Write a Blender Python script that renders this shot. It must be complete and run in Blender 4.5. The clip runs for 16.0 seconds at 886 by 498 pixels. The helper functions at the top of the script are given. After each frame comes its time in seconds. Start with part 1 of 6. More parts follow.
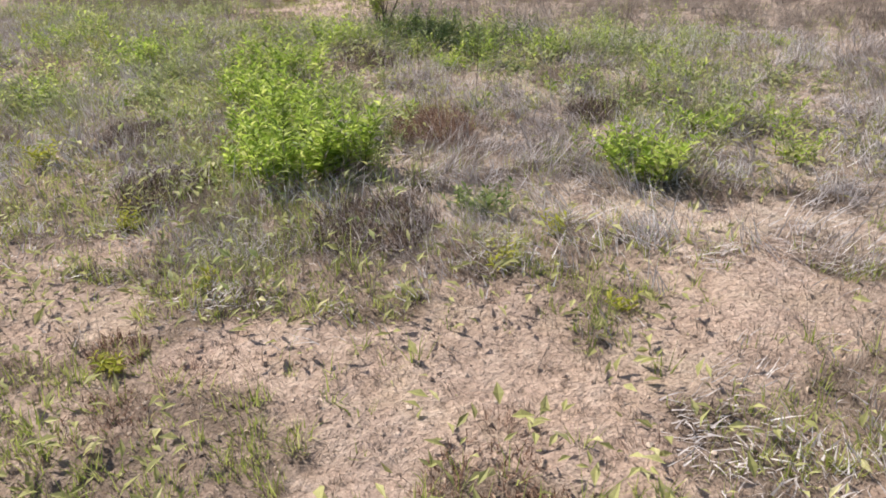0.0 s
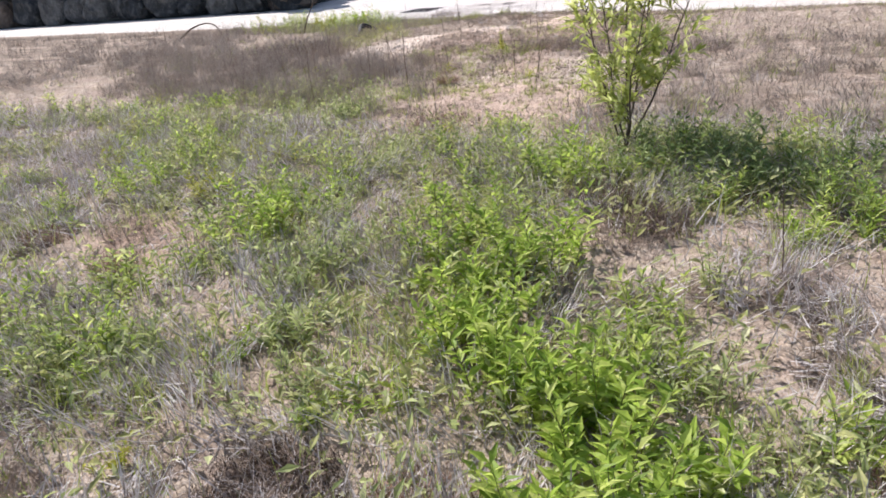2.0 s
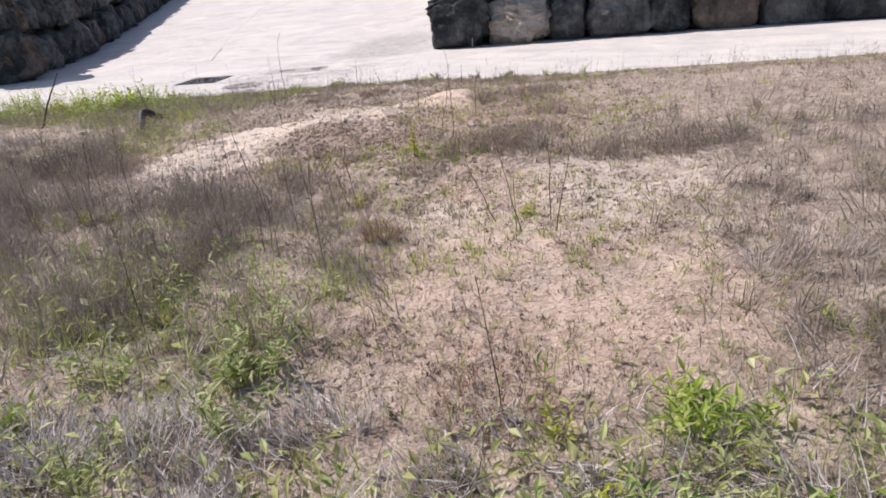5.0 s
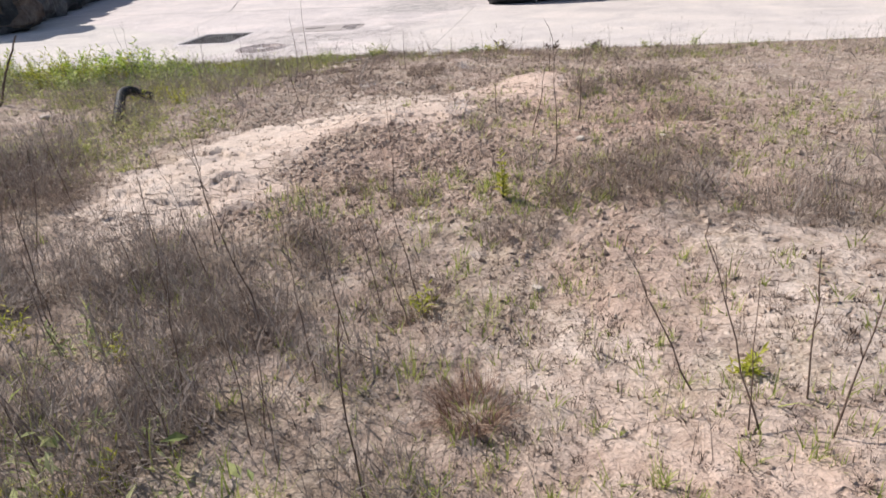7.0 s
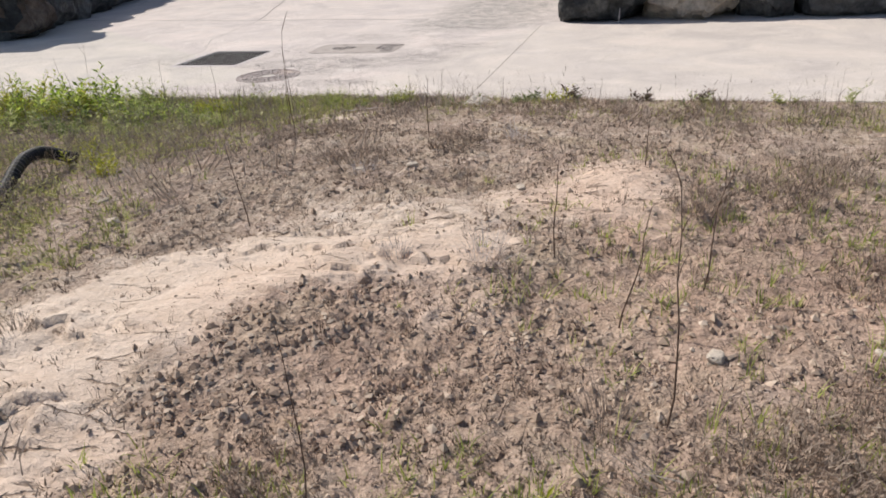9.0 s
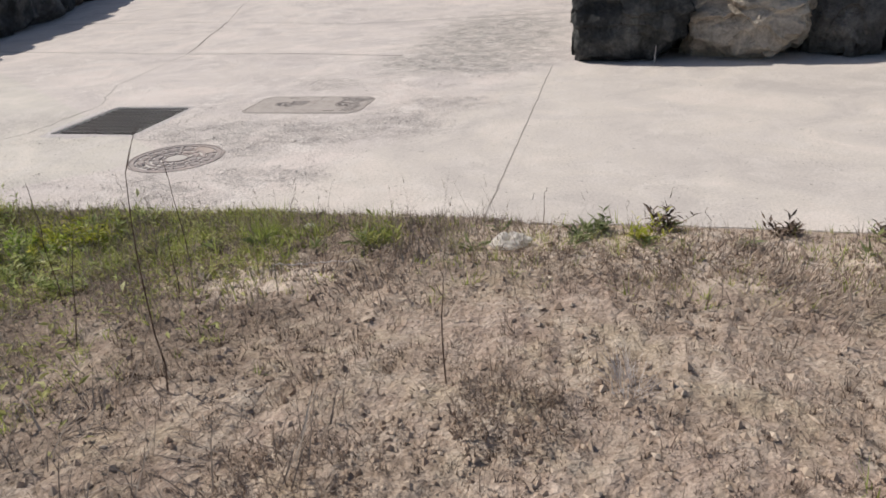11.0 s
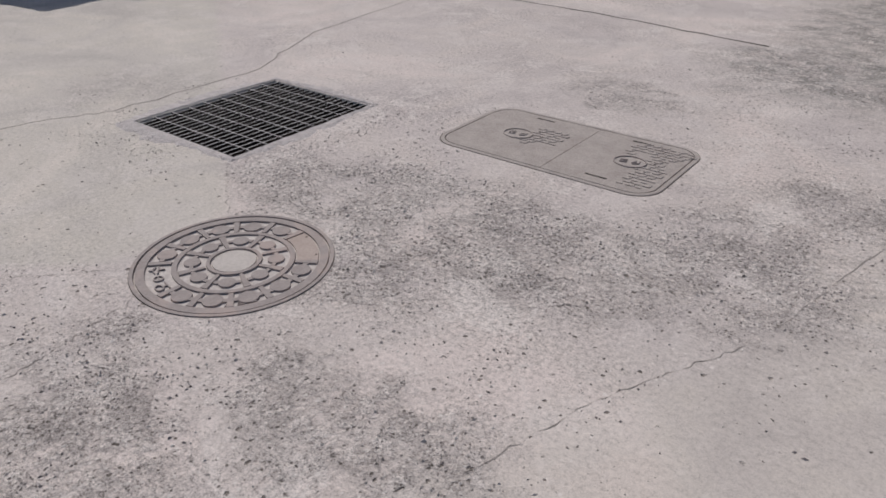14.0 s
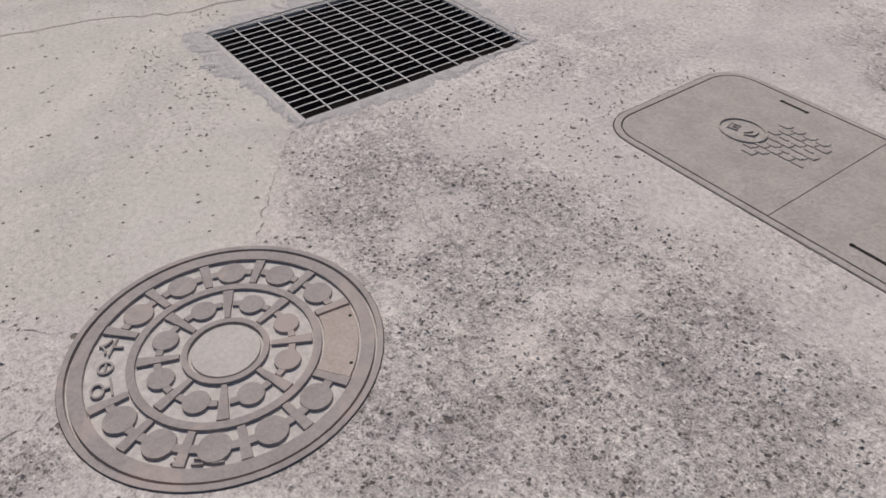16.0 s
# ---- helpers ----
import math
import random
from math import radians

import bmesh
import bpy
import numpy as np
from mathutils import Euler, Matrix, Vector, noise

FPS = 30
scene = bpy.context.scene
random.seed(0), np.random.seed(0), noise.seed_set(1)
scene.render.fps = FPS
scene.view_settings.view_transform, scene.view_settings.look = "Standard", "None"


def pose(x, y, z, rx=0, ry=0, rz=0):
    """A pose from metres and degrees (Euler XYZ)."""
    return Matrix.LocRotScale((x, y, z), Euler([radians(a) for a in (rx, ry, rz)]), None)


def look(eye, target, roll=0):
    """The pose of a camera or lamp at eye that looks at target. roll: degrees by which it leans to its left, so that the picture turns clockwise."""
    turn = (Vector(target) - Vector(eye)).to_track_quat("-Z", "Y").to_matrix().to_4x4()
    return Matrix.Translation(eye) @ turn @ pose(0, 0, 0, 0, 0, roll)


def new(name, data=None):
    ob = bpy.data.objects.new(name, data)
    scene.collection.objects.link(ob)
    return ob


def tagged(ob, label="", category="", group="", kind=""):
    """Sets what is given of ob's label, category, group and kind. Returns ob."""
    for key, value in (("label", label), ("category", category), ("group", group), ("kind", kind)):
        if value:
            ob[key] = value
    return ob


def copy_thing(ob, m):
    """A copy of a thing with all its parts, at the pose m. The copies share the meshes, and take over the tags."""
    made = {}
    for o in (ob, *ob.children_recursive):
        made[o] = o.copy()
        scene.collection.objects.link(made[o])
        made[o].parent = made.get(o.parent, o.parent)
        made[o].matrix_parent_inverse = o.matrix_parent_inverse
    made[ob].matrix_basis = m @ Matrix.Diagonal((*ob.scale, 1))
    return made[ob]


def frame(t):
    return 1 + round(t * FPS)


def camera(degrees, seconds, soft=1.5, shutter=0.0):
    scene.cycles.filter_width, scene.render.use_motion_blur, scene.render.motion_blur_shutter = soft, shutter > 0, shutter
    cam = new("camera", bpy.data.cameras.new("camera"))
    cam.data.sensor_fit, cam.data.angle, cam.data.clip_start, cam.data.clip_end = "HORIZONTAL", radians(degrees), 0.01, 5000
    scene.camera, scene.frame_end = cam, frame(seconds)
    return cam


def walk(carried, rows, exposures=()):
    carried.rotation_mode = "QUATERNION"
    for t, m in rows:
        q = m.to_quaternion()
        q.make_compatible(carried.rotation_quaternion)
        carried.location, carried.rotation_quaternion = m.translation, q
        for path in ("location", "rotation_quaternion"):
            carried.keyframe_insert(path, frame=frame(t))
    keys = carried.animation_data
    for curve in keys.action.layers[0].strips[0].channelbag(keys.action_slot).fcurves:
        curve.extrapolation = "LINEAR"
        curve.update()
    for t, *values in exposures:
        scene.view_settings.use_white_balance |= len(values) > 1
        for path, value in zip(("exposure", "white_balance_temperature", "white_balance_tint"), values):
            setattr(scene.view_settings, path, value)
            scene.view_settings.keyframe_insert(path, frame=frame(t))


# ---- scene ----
cam = camera(62.9, 16.0, soft=1.7)
PATH = [
    (0, (7.191, -16.142, 1.41), (6.54, -14.469, 0.529), -1.5),
    (0.5, (6.871, -15.415, 1.421), (6.109, -13.783, 0.55), -2.4),
    (1, (6.358, -14.767, 1.454), (5.486, -13.17, 0.625), -3.4),
    (1.5, (5.723, -14.176, 1.475), (4.787, -12.591, 0.692), -4.6),
    (2, (4.991, -13.745, 1.511), (4.089, -12.142, 0.727), -5.4),
    (2.5, (4.328, -13.264, 1.511), (3.513, -11.609, 0.738), -6.5),
    (3, (3.73, -12.776, 1.52), (3.059, -11.058, 0.746), -7.0),
    (3.5, (3.211, -12.235, 1.508), (2.722, -10.449, 0.752), -6.9),
    (4, (2.828, -11.72, 1.55), (2.502, -9.871, 0.861), -6.1),
    (6.5, (1.737, -9.122, 1.51), (1.426, -7.322, 0.695), -4.1),
    (7, (1.616, -8.564, 1.51), (1.248, -6.787, 0.669), -4.3),
    (7.5, (1.613, -8.079, 1.478), (1.19, -6.316, 0.634), -4.0),
    (8, (1.59, -7.536, 1.472), (1.123, -5.783, 0.63), -3.4),
    (8.5, (1.537, -6.917, 1.481), (1.024, -5.17, 0.652), -3.2),
    (9, (1.376, -6.186, 1.489), (0.845, -4.449, 0.652), -3.6),
    (9.5, (1.11, -5.55, 1.503), (0.605, -3.805, 0.666), -4.2),
    (12, (0.145, -2.369, 1.497), (-0.275, -0.594, 0.675), -2.8),
    (12.5, (0.003, -1.781, 1.468), (-0.492, -0.032, 0.633), -1.5),
    (13, (-0.178, -1.2, 1.458), (-0.866, 0.465, 0.588), -0.9),
    (13.5, (-0.48, -0.757, 1.404), (-1.365, 0.777, 0.475), -0.4),
    (14, (-0.763, -0.301, 1.285), (-1.83, 1.072, 0.298), -0.2),
    (14.5, (-1.047, 0.031, 1.232), (-2.215, 1.252, 0.162), -0.4),
    (15, (-1.288, 0.292, 1.216), (-2.523, 1.36, 0.061), -0.7),
    (15.5, (-1.429, 0.549, 1.219), (-2.708, 1.46, -0.02), -1.7),
    (16, (-1.535, 0.754, 1.207), (-2.767, 1.629, -0.103), -0.9),
]
EXPOSURES = ((0.0, 0.72, 6500, 11), (0.5, 0.84, 6350, 10), (1.0, 0.84, 6170, 11), (2.0, 0.8, 6080, 12), (3.0, 0.75, 6000, 14), (4.0, 0.59, 6050, 14), (6.5, 0.42, 6200, 13), (7.0, 0.4, 6250, 13), (8.0, 0.33, 6400, 11), (9.0, 0.17, 6500, 10), (9.7, 0.06, 6500, 10), (11.8, -0.22, 6450, 8), (12.5, -0.5, 6400, 11), (13.0, -0.58, 6350, 12), (14.0, -0.56, 6250, 12), (16.0, -0.42, 6350, 11))
walk(cam, [(t, look(eye, target, roll)) for t, eye, target, roll in PATH], EXPOSURES)

# ---- light ----
SUN_AZIMUTH, SUN_HEIGHT = radians(-68), radians(47)
world = bpy.data.worlds.new("sky")
scene.world = world
world.use_nodes = True
sky = world.node_tree.nodes.new("ShaderNodeTexSky")
sky.sky_type, sky.sun_disc = "NISHITA", False
sky.sun_elevation, sky.sun_rotation = SUN_HEIGHT, SUN_AZIMUTH
sky.dust_density = 1.6
world.node_tree.links.new(sky.outputs[0], world.node_tree.nodes["Background"].inputs[0])
world.node_tree.nodes["Background"].inputs[1].default_value = 0.08
sun = new("sun", bpy.data.lights.new("sun", "SUN"))
sun.data.energy, sun.data.angle, sun.data.color = 4.1, radians(0.55), (1.0, 0.94, 0.86)
sun.matrix_world = look((20 * math.sin(SUN_AZIMUTH) * math.cos(SUN_HEIGHT), 20 * math.cos(SUN_AZIMUTH) * math.cos(SUN_HEIGHT), 20 * math.sin(SUN_HEIGHT)), (0, 0, 0))


# ---- materials ----
class Nodes:
    """Short hand for a node material."""

    def __init__(self, name):
        self.mat = bpy.data.materials.new(name)
        self.mat.use_nodes = True
        self.tree = self.mat.node_tree
        self.bsdf = self.tree.nodes["Principled BSDF"]

    def add(self, kind, **settings):
        n = self.tree.nodes.new("ShaderNode" + kind)
        for key, value in settings.items():
            if key in n.inputs.keys():
                self.plug(n.inputs[key], value)
            elif key == "operation":
                n.operation = value
            elif key == "data_type":
                n.data_type = value
            elif key == "blend_type":
                n.blend_type = value
            elif key == "feature":
                n.feature = value
            elif key == "attribute_name":
                n.attribute_name = value
        return n

    def plug(self, socket, value):
        if isinstance(value, bpy.types.NodeSocket):
            self.tree.links.new(value, socket)
        else:
            socket.default_value = value

    def place(self):
        return self.add("NewGeometry").outputs["Position"]

    def local(self):
        return self.add("TexCoord").outputs["Object"]

    def noise(self, vector, scale, detail=4.0, rough=0.6, distort=0.0):
        n = self.add("TexNoise", Vector=vector, Scale=scale, Detail=detail, Roughness=rough, Distortion=distort)
        return n.outputs[0]

    def math(self, op, a, b=0.0, c=0.0):
        n = self.add("Math", operation=op)
        for s, v in zip(n.inputs, (a, b, c)):
            self.plug(s, v)
        return n.outputs[0]

    def span(self, value, lo, hi, out_lo=0.0, out_hi=1.0):
        n = self.add("MapRange")
        for k, v in (("Value", value), ("From Min", lo), ("From Max", hi), ("To Min", out_lo), ("To Max", out_hi)):
            self.plug(n.inputs[k], v)
        return n.outputs[0]

    def mix(self, fac, a, b, how="MIX"):
        n = self.add("Mix", data_type="RGBA", blend_type=how)
        self.plug(n.inputs["Factor"], fac)
        for s, v in ((n.inputs[6], a), (n.inputs[7], b)):
            self.plug(s, (*v, 1) if isinstance(v, tuple) and len(v) == 3 else v)
        return n.outputs[2]

    def ramp(self, fac, *stops):
        n = self.add("ValToRGB")
        self.plug(n.inputs[0], fac)
        e = n.color_ramp.elements
        while len(e) < len(stops):
            e.new(0.5)
        for k, (p, c) in enumerate(stops):
            e[k].position, e[k].color = p, (*c, 1)
        return n.outputs[0]

    def bump(self, height, strength, distance, normal=None):
        n = self.add("Bump", Strength=strength, Distance=distance, Height=height)
        if normal:
            self.plug(n.inputs["Normal"], normal)
        return n.outputs[0]

    def done(self, color, rough, normal=None, **more):
        self.plug(self.bsdf.inputs["Base Color"], (*color, 1) if isinstance(color, tuple) else color)
        self.plug(self.bsdf.inputs["Roughness"], rough)
        if normal:
            self.plug(self.bsdf.inputs["Normal"], normal)
        for key, value in more.items():
            self.plug(self.bsdf.inputs[key.replace("_", " ")], value)
        return self.mat


def soil_material():
    n = Nodes("soil")
    p = n.place()
    sand = n.add("Attribute", attribute_name="sand").outputs["Fac"]
    red = n.add("Attribute", attribute_name="red").outputs["Fac"]
    humus = n.add("Attribute", attribute_name="humus").outputs["Fac"]
    big, mid, fine = n.noise(p, 1.7, 3), n.noise(p, 9, 6, 0.7), n.noise(p, 70, 4, 0.7)
    crumb, ledge_at = n.noise(p, 30, 5, 0.75), n.add("VectorMath", operation="MULTIPLY")
    n.plug(ledge_at.inputs[0], p)
    ledge_at.inputs[1].default_value = (2.2, 9.0, 2.0)
    ledge = n.noise(ledge_at.outputs[0], 1.6, 6, 0.65, 0.8)
    c = n.ramp(mid, (0.28, (0.36, 0.27, 0.207)), (0.48, (0.55, 0.435, 0.348)), (0.7, (0.67, 0.56, 0.46)))
    c = n.mix(n.span(n.noise(p, 2.6, 4, 0.6), 0.46, 0.62, 0, 0.55), c, n.ramp(mid, (0.3, (0.47, 0.34, 0.28)), (0.7, (0.68, 0.54, 0.465))))
    c = n.mix(n.span(n.noise(p, 3.7, 4, 0.6), 0.52, 0.64, 0, 0.45), c, n.ramp(mid, (0.3, (0.5, 0.4, 0.27)), (0.7, (0.7, 0.59, 0.43))))
    c = n.mix(n.math("MULTIPLY", red, n.span(big, 0.3, 0.7, 0.3, 0.9)), c, (0.6, 0.42, 0.325))
    # humus under the growth, darkened further to paint in the shadow gaps between clumps
    c = n.mix(n.math("MULTIPLY", humus, 0.85), c, n.ramp(fine, (0.3, (0.085, 0.062, 0.046)), (0.7, (0.26, 0.2, 0.155))))
    pale = n.ramp(mid, (0.3, (0.6, 0.475, 0.375)), (0.5, (0.71, 0.585, 0.485)), (0.72, (0.77, 0.655, 0.56)))
    pale = n.mix(n.math("MULTIPLY", red, n.span(big, 0.3, 0.7, 0.35, 0.75)), pale, (0.68, 0.49, 0.38))
    bald = n.span(n.math("ADD", sand, n.span(n.math("ADD", mid, big), 0.6, 1.4, -0.5, 0.5)), 0.1, 0.8)
    c = n.mix(bald, c, pale)
    c = n.mix(n.math("SUBTRACT", 0.55, n.math("MULTIPLY", bald, 0.25)), c, n.ramp(fine, (0.25, (0.42, 0.4, 0.39)), (0.6, (1.0, 1.0, 1.0)), (0.8, (1.12, 1.1, 1.06))), "MULTIPLY")
    c = n.mix(n.math("MULTIPLY", n.span(crumb, 0.45, 0.37), n.math("SUBTRACT", 0.7, n.math("MULTIPLY", bald, 0.45))), c, (0.2, 0.145, 0.105))
    # partings between the plates of the crust
    plate_at = n.add("VectorMath", operation="MULTIPLY_ADD")
    n.plug(plate_at.inputs[0], n.add("TexNoise", Vector=p, Scale=6.0, Detail=5.0, Roughness=0.65).outputs["Color"])
    plate_at.inputs[1].default_value = (0.5, 0.9, 0.0)
    n.plug(plate_at.inputs[2], ledge_at.outputs[0])
    plates = n.add("TexVoronoi", Vector=plate_at.outputs[0], Scale=0.85, feature="DISTANCE_TO_EDGE")
    parting = n.math("MULTIPLY", n.span(plates.outputs["Distance"], 0.035, 0.008), n.math("MULTIPLY", n.span(bald, 0.45, 0.8), n.span(n.noise(p, 4.2, 3), 0.5, 0.58)))
    c = n.mix(n.math("MULTIPLY", parting, 0.75), c, (0.27, 0.19, 0.14))
    # broken crust and chips: cells with a tone of their own and dark gaps
    stray = n.add("VectorMath", operation="MULTIPLY_ADD")
    n.plug(stray.inputs[0], n.add("TexNoise", Vector=p, Scale=22.0, Detail=3.0).outputs["Color"])
    stray.inputs[1].default_value = (0.035, 0.035, 0.02)
    n.plug(stray.inputs[2], p)
    rest = n.math("SUBTRACT", 1.0, n.math("MULTIPLY", bald, 0.8))
    chips = 0.0
    for scale, much in ((30.0, 0.12), (75.0, 0.13)):
        cell = n.add("TexVoronoi", Vector=stray.outputs[0], Scale=scale)
        tone = n.add("SeparateColor")
        n.plug(tone.inputs[0], cell.outputs["Color"])
        c = n.mix(n.math("MULTIPLY", rest, much), c, n.ramp(tone.outputs[0], (0.0, (0.5, 0.48, 0.46)), (0.45, (0.95, 0.94, 0.93)), (1.0, (1.25, 1.23, 1.2))), "MULTIPLY")
        c = n.mix(n.math("MULTIPLY", rest, n.span(cell.outputs["Distance"], 0.45, 0.75, 0, much)), c, (0.16, 0.112, 0.08))
        chips = n.math("ADD", chips, n.math("MULTIPLY", n.math("SUBTRACT", n.math("MULTIPLY", tone.outputs[1], 0.8), cell.outputs["Distance"]), 25.0 / scale))
    h = n.math("ADD", n.math("MULTIPLY", mid, 0.5), n.math("ADD", n.math("MULTIPLY", fine, 0.3), n.math("MULTIPLY", chips, n.math("MULTIPLY", rest, 0.5))))
    h = n.math("ADD", h, n.math("MULTIPLY", crumb, n.math("SUBTRACT", 0.9, n.math("MULTIPLY", bald, 0.62))))
    h = n.math("ADD", h, n.math("MULTIPLY", n.math("MULTIPLY", ledge, bald), 0.7))
    h = n.math("SUBTRACT", h, n.math("MULTIPLY", parting, 0.6))
    return n.done(c, 0.95, n.bump(h, 0.85, 0.03), Specular_IOR_Level=0.15)


def concrete_material():
    n = Nodes("concrete")
    p = n.place()
    big, mid, fine, grain = n.noise(p, 0.55, 4), n.noise(p, 3.2, 6, 0.7, 0.6), n.noise(p, 42, 5, 0.75), n.noise(p, 240, 3, 0.7)
    warp = n.add("VectorMath", operation="MULTIPLY_ADD")
    n.plug(warp.inputs[0], n.add("TexNoise", Vector=p, Scale=2.6, Detail=6.0, Roughness=0.65).outputs["Color"])
    warp.inputs[1].default_value = (0.8, 0.8, 0)
    n.plug(warp.inputs[2], p)
    worn, lane = 0.0, 0.0
    # worn places where the cement skin has gone: centre and half sizes
    for x, y, rx, ry in ((-1.2, 6.8, 1.15, 2.7), (-1.3, 4.7, 1.15, 0.85), (-2.55, 1.62, 0.85, 0.45), (-1.9, 1.75, 0.7, 0.4), (-1.3, 2.0, 0.5, 0.45), (-2.35, 1.2, 0.4, 0.3), (-2.35, 0.2, 0.5, 0.3), (-1.85, 0.66, 0.5, 0.28), (-4.9, 1.85, 0.5, 0.4), (-2.4, 3.55, 0.5, 0.3), (-0.9, 2.7, 0.5, 0.3)):
        d = n.add("VectorMath", operation="MULTIPLY_ADD")
        n.plug(d.inputs[0], warp.outputs[0])
        d.inputs[1].default_value = (1 / rx, 1 / ry, 0)
        d.inputs[2].default_value = (-(x + 0.4) / rx, -(y + 0.4) / ry, 0)
        length = n.add("VectorMath", operation="LENGTH")
        n.plug(length.inputs[0], d.outputs[0])
        worn = n.math("MAXIMUM", worn, n.span(length.outputs["Value"], 1.1, 0.55))
        if y > 4.0:
            lane = worn
    blotch, crumble = n.noise(p, 4.5, 5, 0.6), n.noise(p, 17, 4, 0.65)
    worn = n.math("MULTIPLY", worn, n.span(n.math("ADD", n.math("MULTIPLY", blotch, 0.6), n.math("MULTIPLY", crumble, 0.45)), 0.42, 0.55))
    along = n.add("SeparateXYZ")
    n.plug(along.inputs[0], p)
    # the newer panel keeps its smooth skin
    low = n.math("MULTIPLY", n.math("MAXIMUM", n.math("SUBTRACT", 0.7, along.outputs[1]), 0.0), 1.15)
    high = n.math("MULTIPLY", n.math("MAXIMUM", n.math("SUBTRACT", along.outputs[1], 1.2), 0.0), 1.35)
    rim = n.math("SUBTRACT", n.math("SUBTRACT", -2.95, low), n.math("ADD", high, n.math("MULTIPLY", blotch, 0.12)))
    old = n.span(n.math("SUBTRACT", along.outputs[0], rim), 0.06, -0.05)
    slant = n.math("SUBTRACT", along.outputs[0], n.math("MULTIPLY", along.outputs[1], 0.33))
    newer = n.math("MULTIPLY", n.span(n.math("ADD", slant, n.math("MULTIPLY", n.noise(p, 5.0, 4), 0.5)), -1.6, -1.3), n.span(along.outputs[1], 4.6, 4.0))
    worn = n.math("MULTIPLY", worn, n.math("SUBTRACT", 1.0, n.math("MULTIPLY", old, 0.55)))
    patchy = n.math("MULTIPLY", n.math("MAXIMUM", 0.3, n.span(n.noise(p, 1.3, 4, 0.6), 0.4, 0.6)), n.math("MULTIPLY", n.math("SUBTRACT", 1.0, n.math("MULTIPLY", newer, 0.65)), n.math("SUBTRACT", 1.0, n.math("MULTIPLY", old, 0.6))))
    c = n.ramp(big, (0.3, (0.57, 0.507, 0.474)), (0.55, (0.605, 0.54, 0.507)), (0.75, (0.63, 0.562, 0.527)))
    c = n.mix(n.math("MULTIPLY", old, 0.7), c, (0.565, 0.525, 0.468))
    c = n.mix(n.math("MULTIPLY", newer, 0.6), c, (0.595, 0.54, 0.485))
    c = n.mix(0.85, c, n.ramp(n.noise(p, 1.1, 6, 0.62, 0.8), (0.34, (0.84, 0.84, 0.86)), (0.46, (0.97, 0.97, 0.98)), (0.54, (1.02, 1.02, 1.01)), (0.62, (1.13, 1.11, 1.1))), "MULTIPLY")
    c = n.mix(0.25, c, n.ramp(mid, (0.25, (0.74, 0.735, 0.73)), (0.6, (1, 1, 1))), "MULTIPLY")
    c = n.mix(n.math("MULTIPLY", worn, 0.85), c, n.ramp(n.noise(p, 7.0, 4, 0.65), (0.36, (0.36, 0.322, 0.302)), (0.58, (0.54, 0.485, 0.455))))
    # damp algae on the bared lane between the walls
    c = n.mix(n.math("MULTIPLY", lane, n.span(n.noise(p, 5.5, 5, 0.7), 0.44, 0.58, 0.1, 0.75)), c, (0.3, 0.285, 0.265))
    c = n.mix(n.math("MULTIPLY", n.span(crumble, 0.55, 0.585), n.math("ADD", n.math("MULTIPLY", worn, 0.85), 0.08)), c, (0.68, 0.615, 0.575))
    # grains of sand and bared aggregate
    coarse, fine_grain = n.noise(p, 58, 6, 0.78), n.noise(p, 170, 3, 0.7)
    mottle = n.math("ADD", n.math("MULTIPLY", coarse, 0.62), n.math("MULTIPLY", fine_grain, 0.38))
    c = n.mix(n.math("MULTIPLY", n.span(n.noise(p, 3.4, 7, 0.72, 0.4), 0.535, 0.555), n.math("ADD", 0.12, n.math("MULTIPLY", patchy, 0.55))), c, (0.7, 0.64, 0.6))
    force = n.math("ADD", n.math("MULTIPLY", worn, 0.5), n.math("ADD", 0.2, n.math("MULTIPLY", patchy, 0.5)))
    c = n.mix(force, c, n.ramp(mottle, (0.41, (0.22, 0.21, 0.2)), (0.46, (0.74, 0.73, 0.72)), (0.51, (1, 1, 1)), (0.58, (1.34, 1.33, 1.31))), "MULTIPLY")
    # pits and pale grains of many sizes
    hole = 0.0
    for scale, wide, much, some in ((13.0, 0.1, 0.3, 0.12), (27.0, 0.16, 0.4, 0.15), (52.0, 0.22, 0.42, 0.13)):
        pits = n.add("TexVoronoi", Vector=p, Scale=scale)
        tone = n.add("SeparateColor")
        n.plug(tone.inputs[0], pits.outputs["Color"])
        near = n.span(n.math("ADD", pits.outputs["Distance"], n.math("MULTIPLY", n.noise(p, scale * 4, 2), 0.45)), wide + 0.18, wide + 0.25, 1, 0)
        density = n.math("MAXIMUM", n.math("MULTIPLY", worn, much), n.math("ADD", 0.035, n.math("MULTIPLY", patchy, some)))
        hole = n.math("MAXIMUM", hole, n.math("MULTIPLY", near, n.span(n.math("ADD", tone.outputs[0], density), 1.0, 1.04)))
        if scale > 20:
            light = n.math("MULTIPLY", near, n.span(n.math("SUBTRACT", n.math("MULTIPLY", n.math("ADD", worn, patchy), 0.3), tone.outputs[0]), 0.0, 0.04))
            c = n.mix(n.math("MULTIPLY", light, 0.75), c, (0.74, 0.685, 0.64))
    c = n.mix(n.math("MULTIPLY", hole, 0.88), c, (0.13, 0.11, 0.095))
    h = n.math("ADD", n.math("MULTIPLY", grain, 0.2), n.math("MULTIPLY", n.math("MULTIPLY", mottle, n.math("ADD", worn, n.math("ADD", 0.12, n.math("MULTIPLY", patchy, 0.3)))), 1.7))
    h = n.math("SUBTRACT", h, n.math("MULTIPLY", hole, 1.1))
    return n.done(c, 0.9, n.bump(h, 0.85, 0.006), Specular_IOR_Level=0.25)


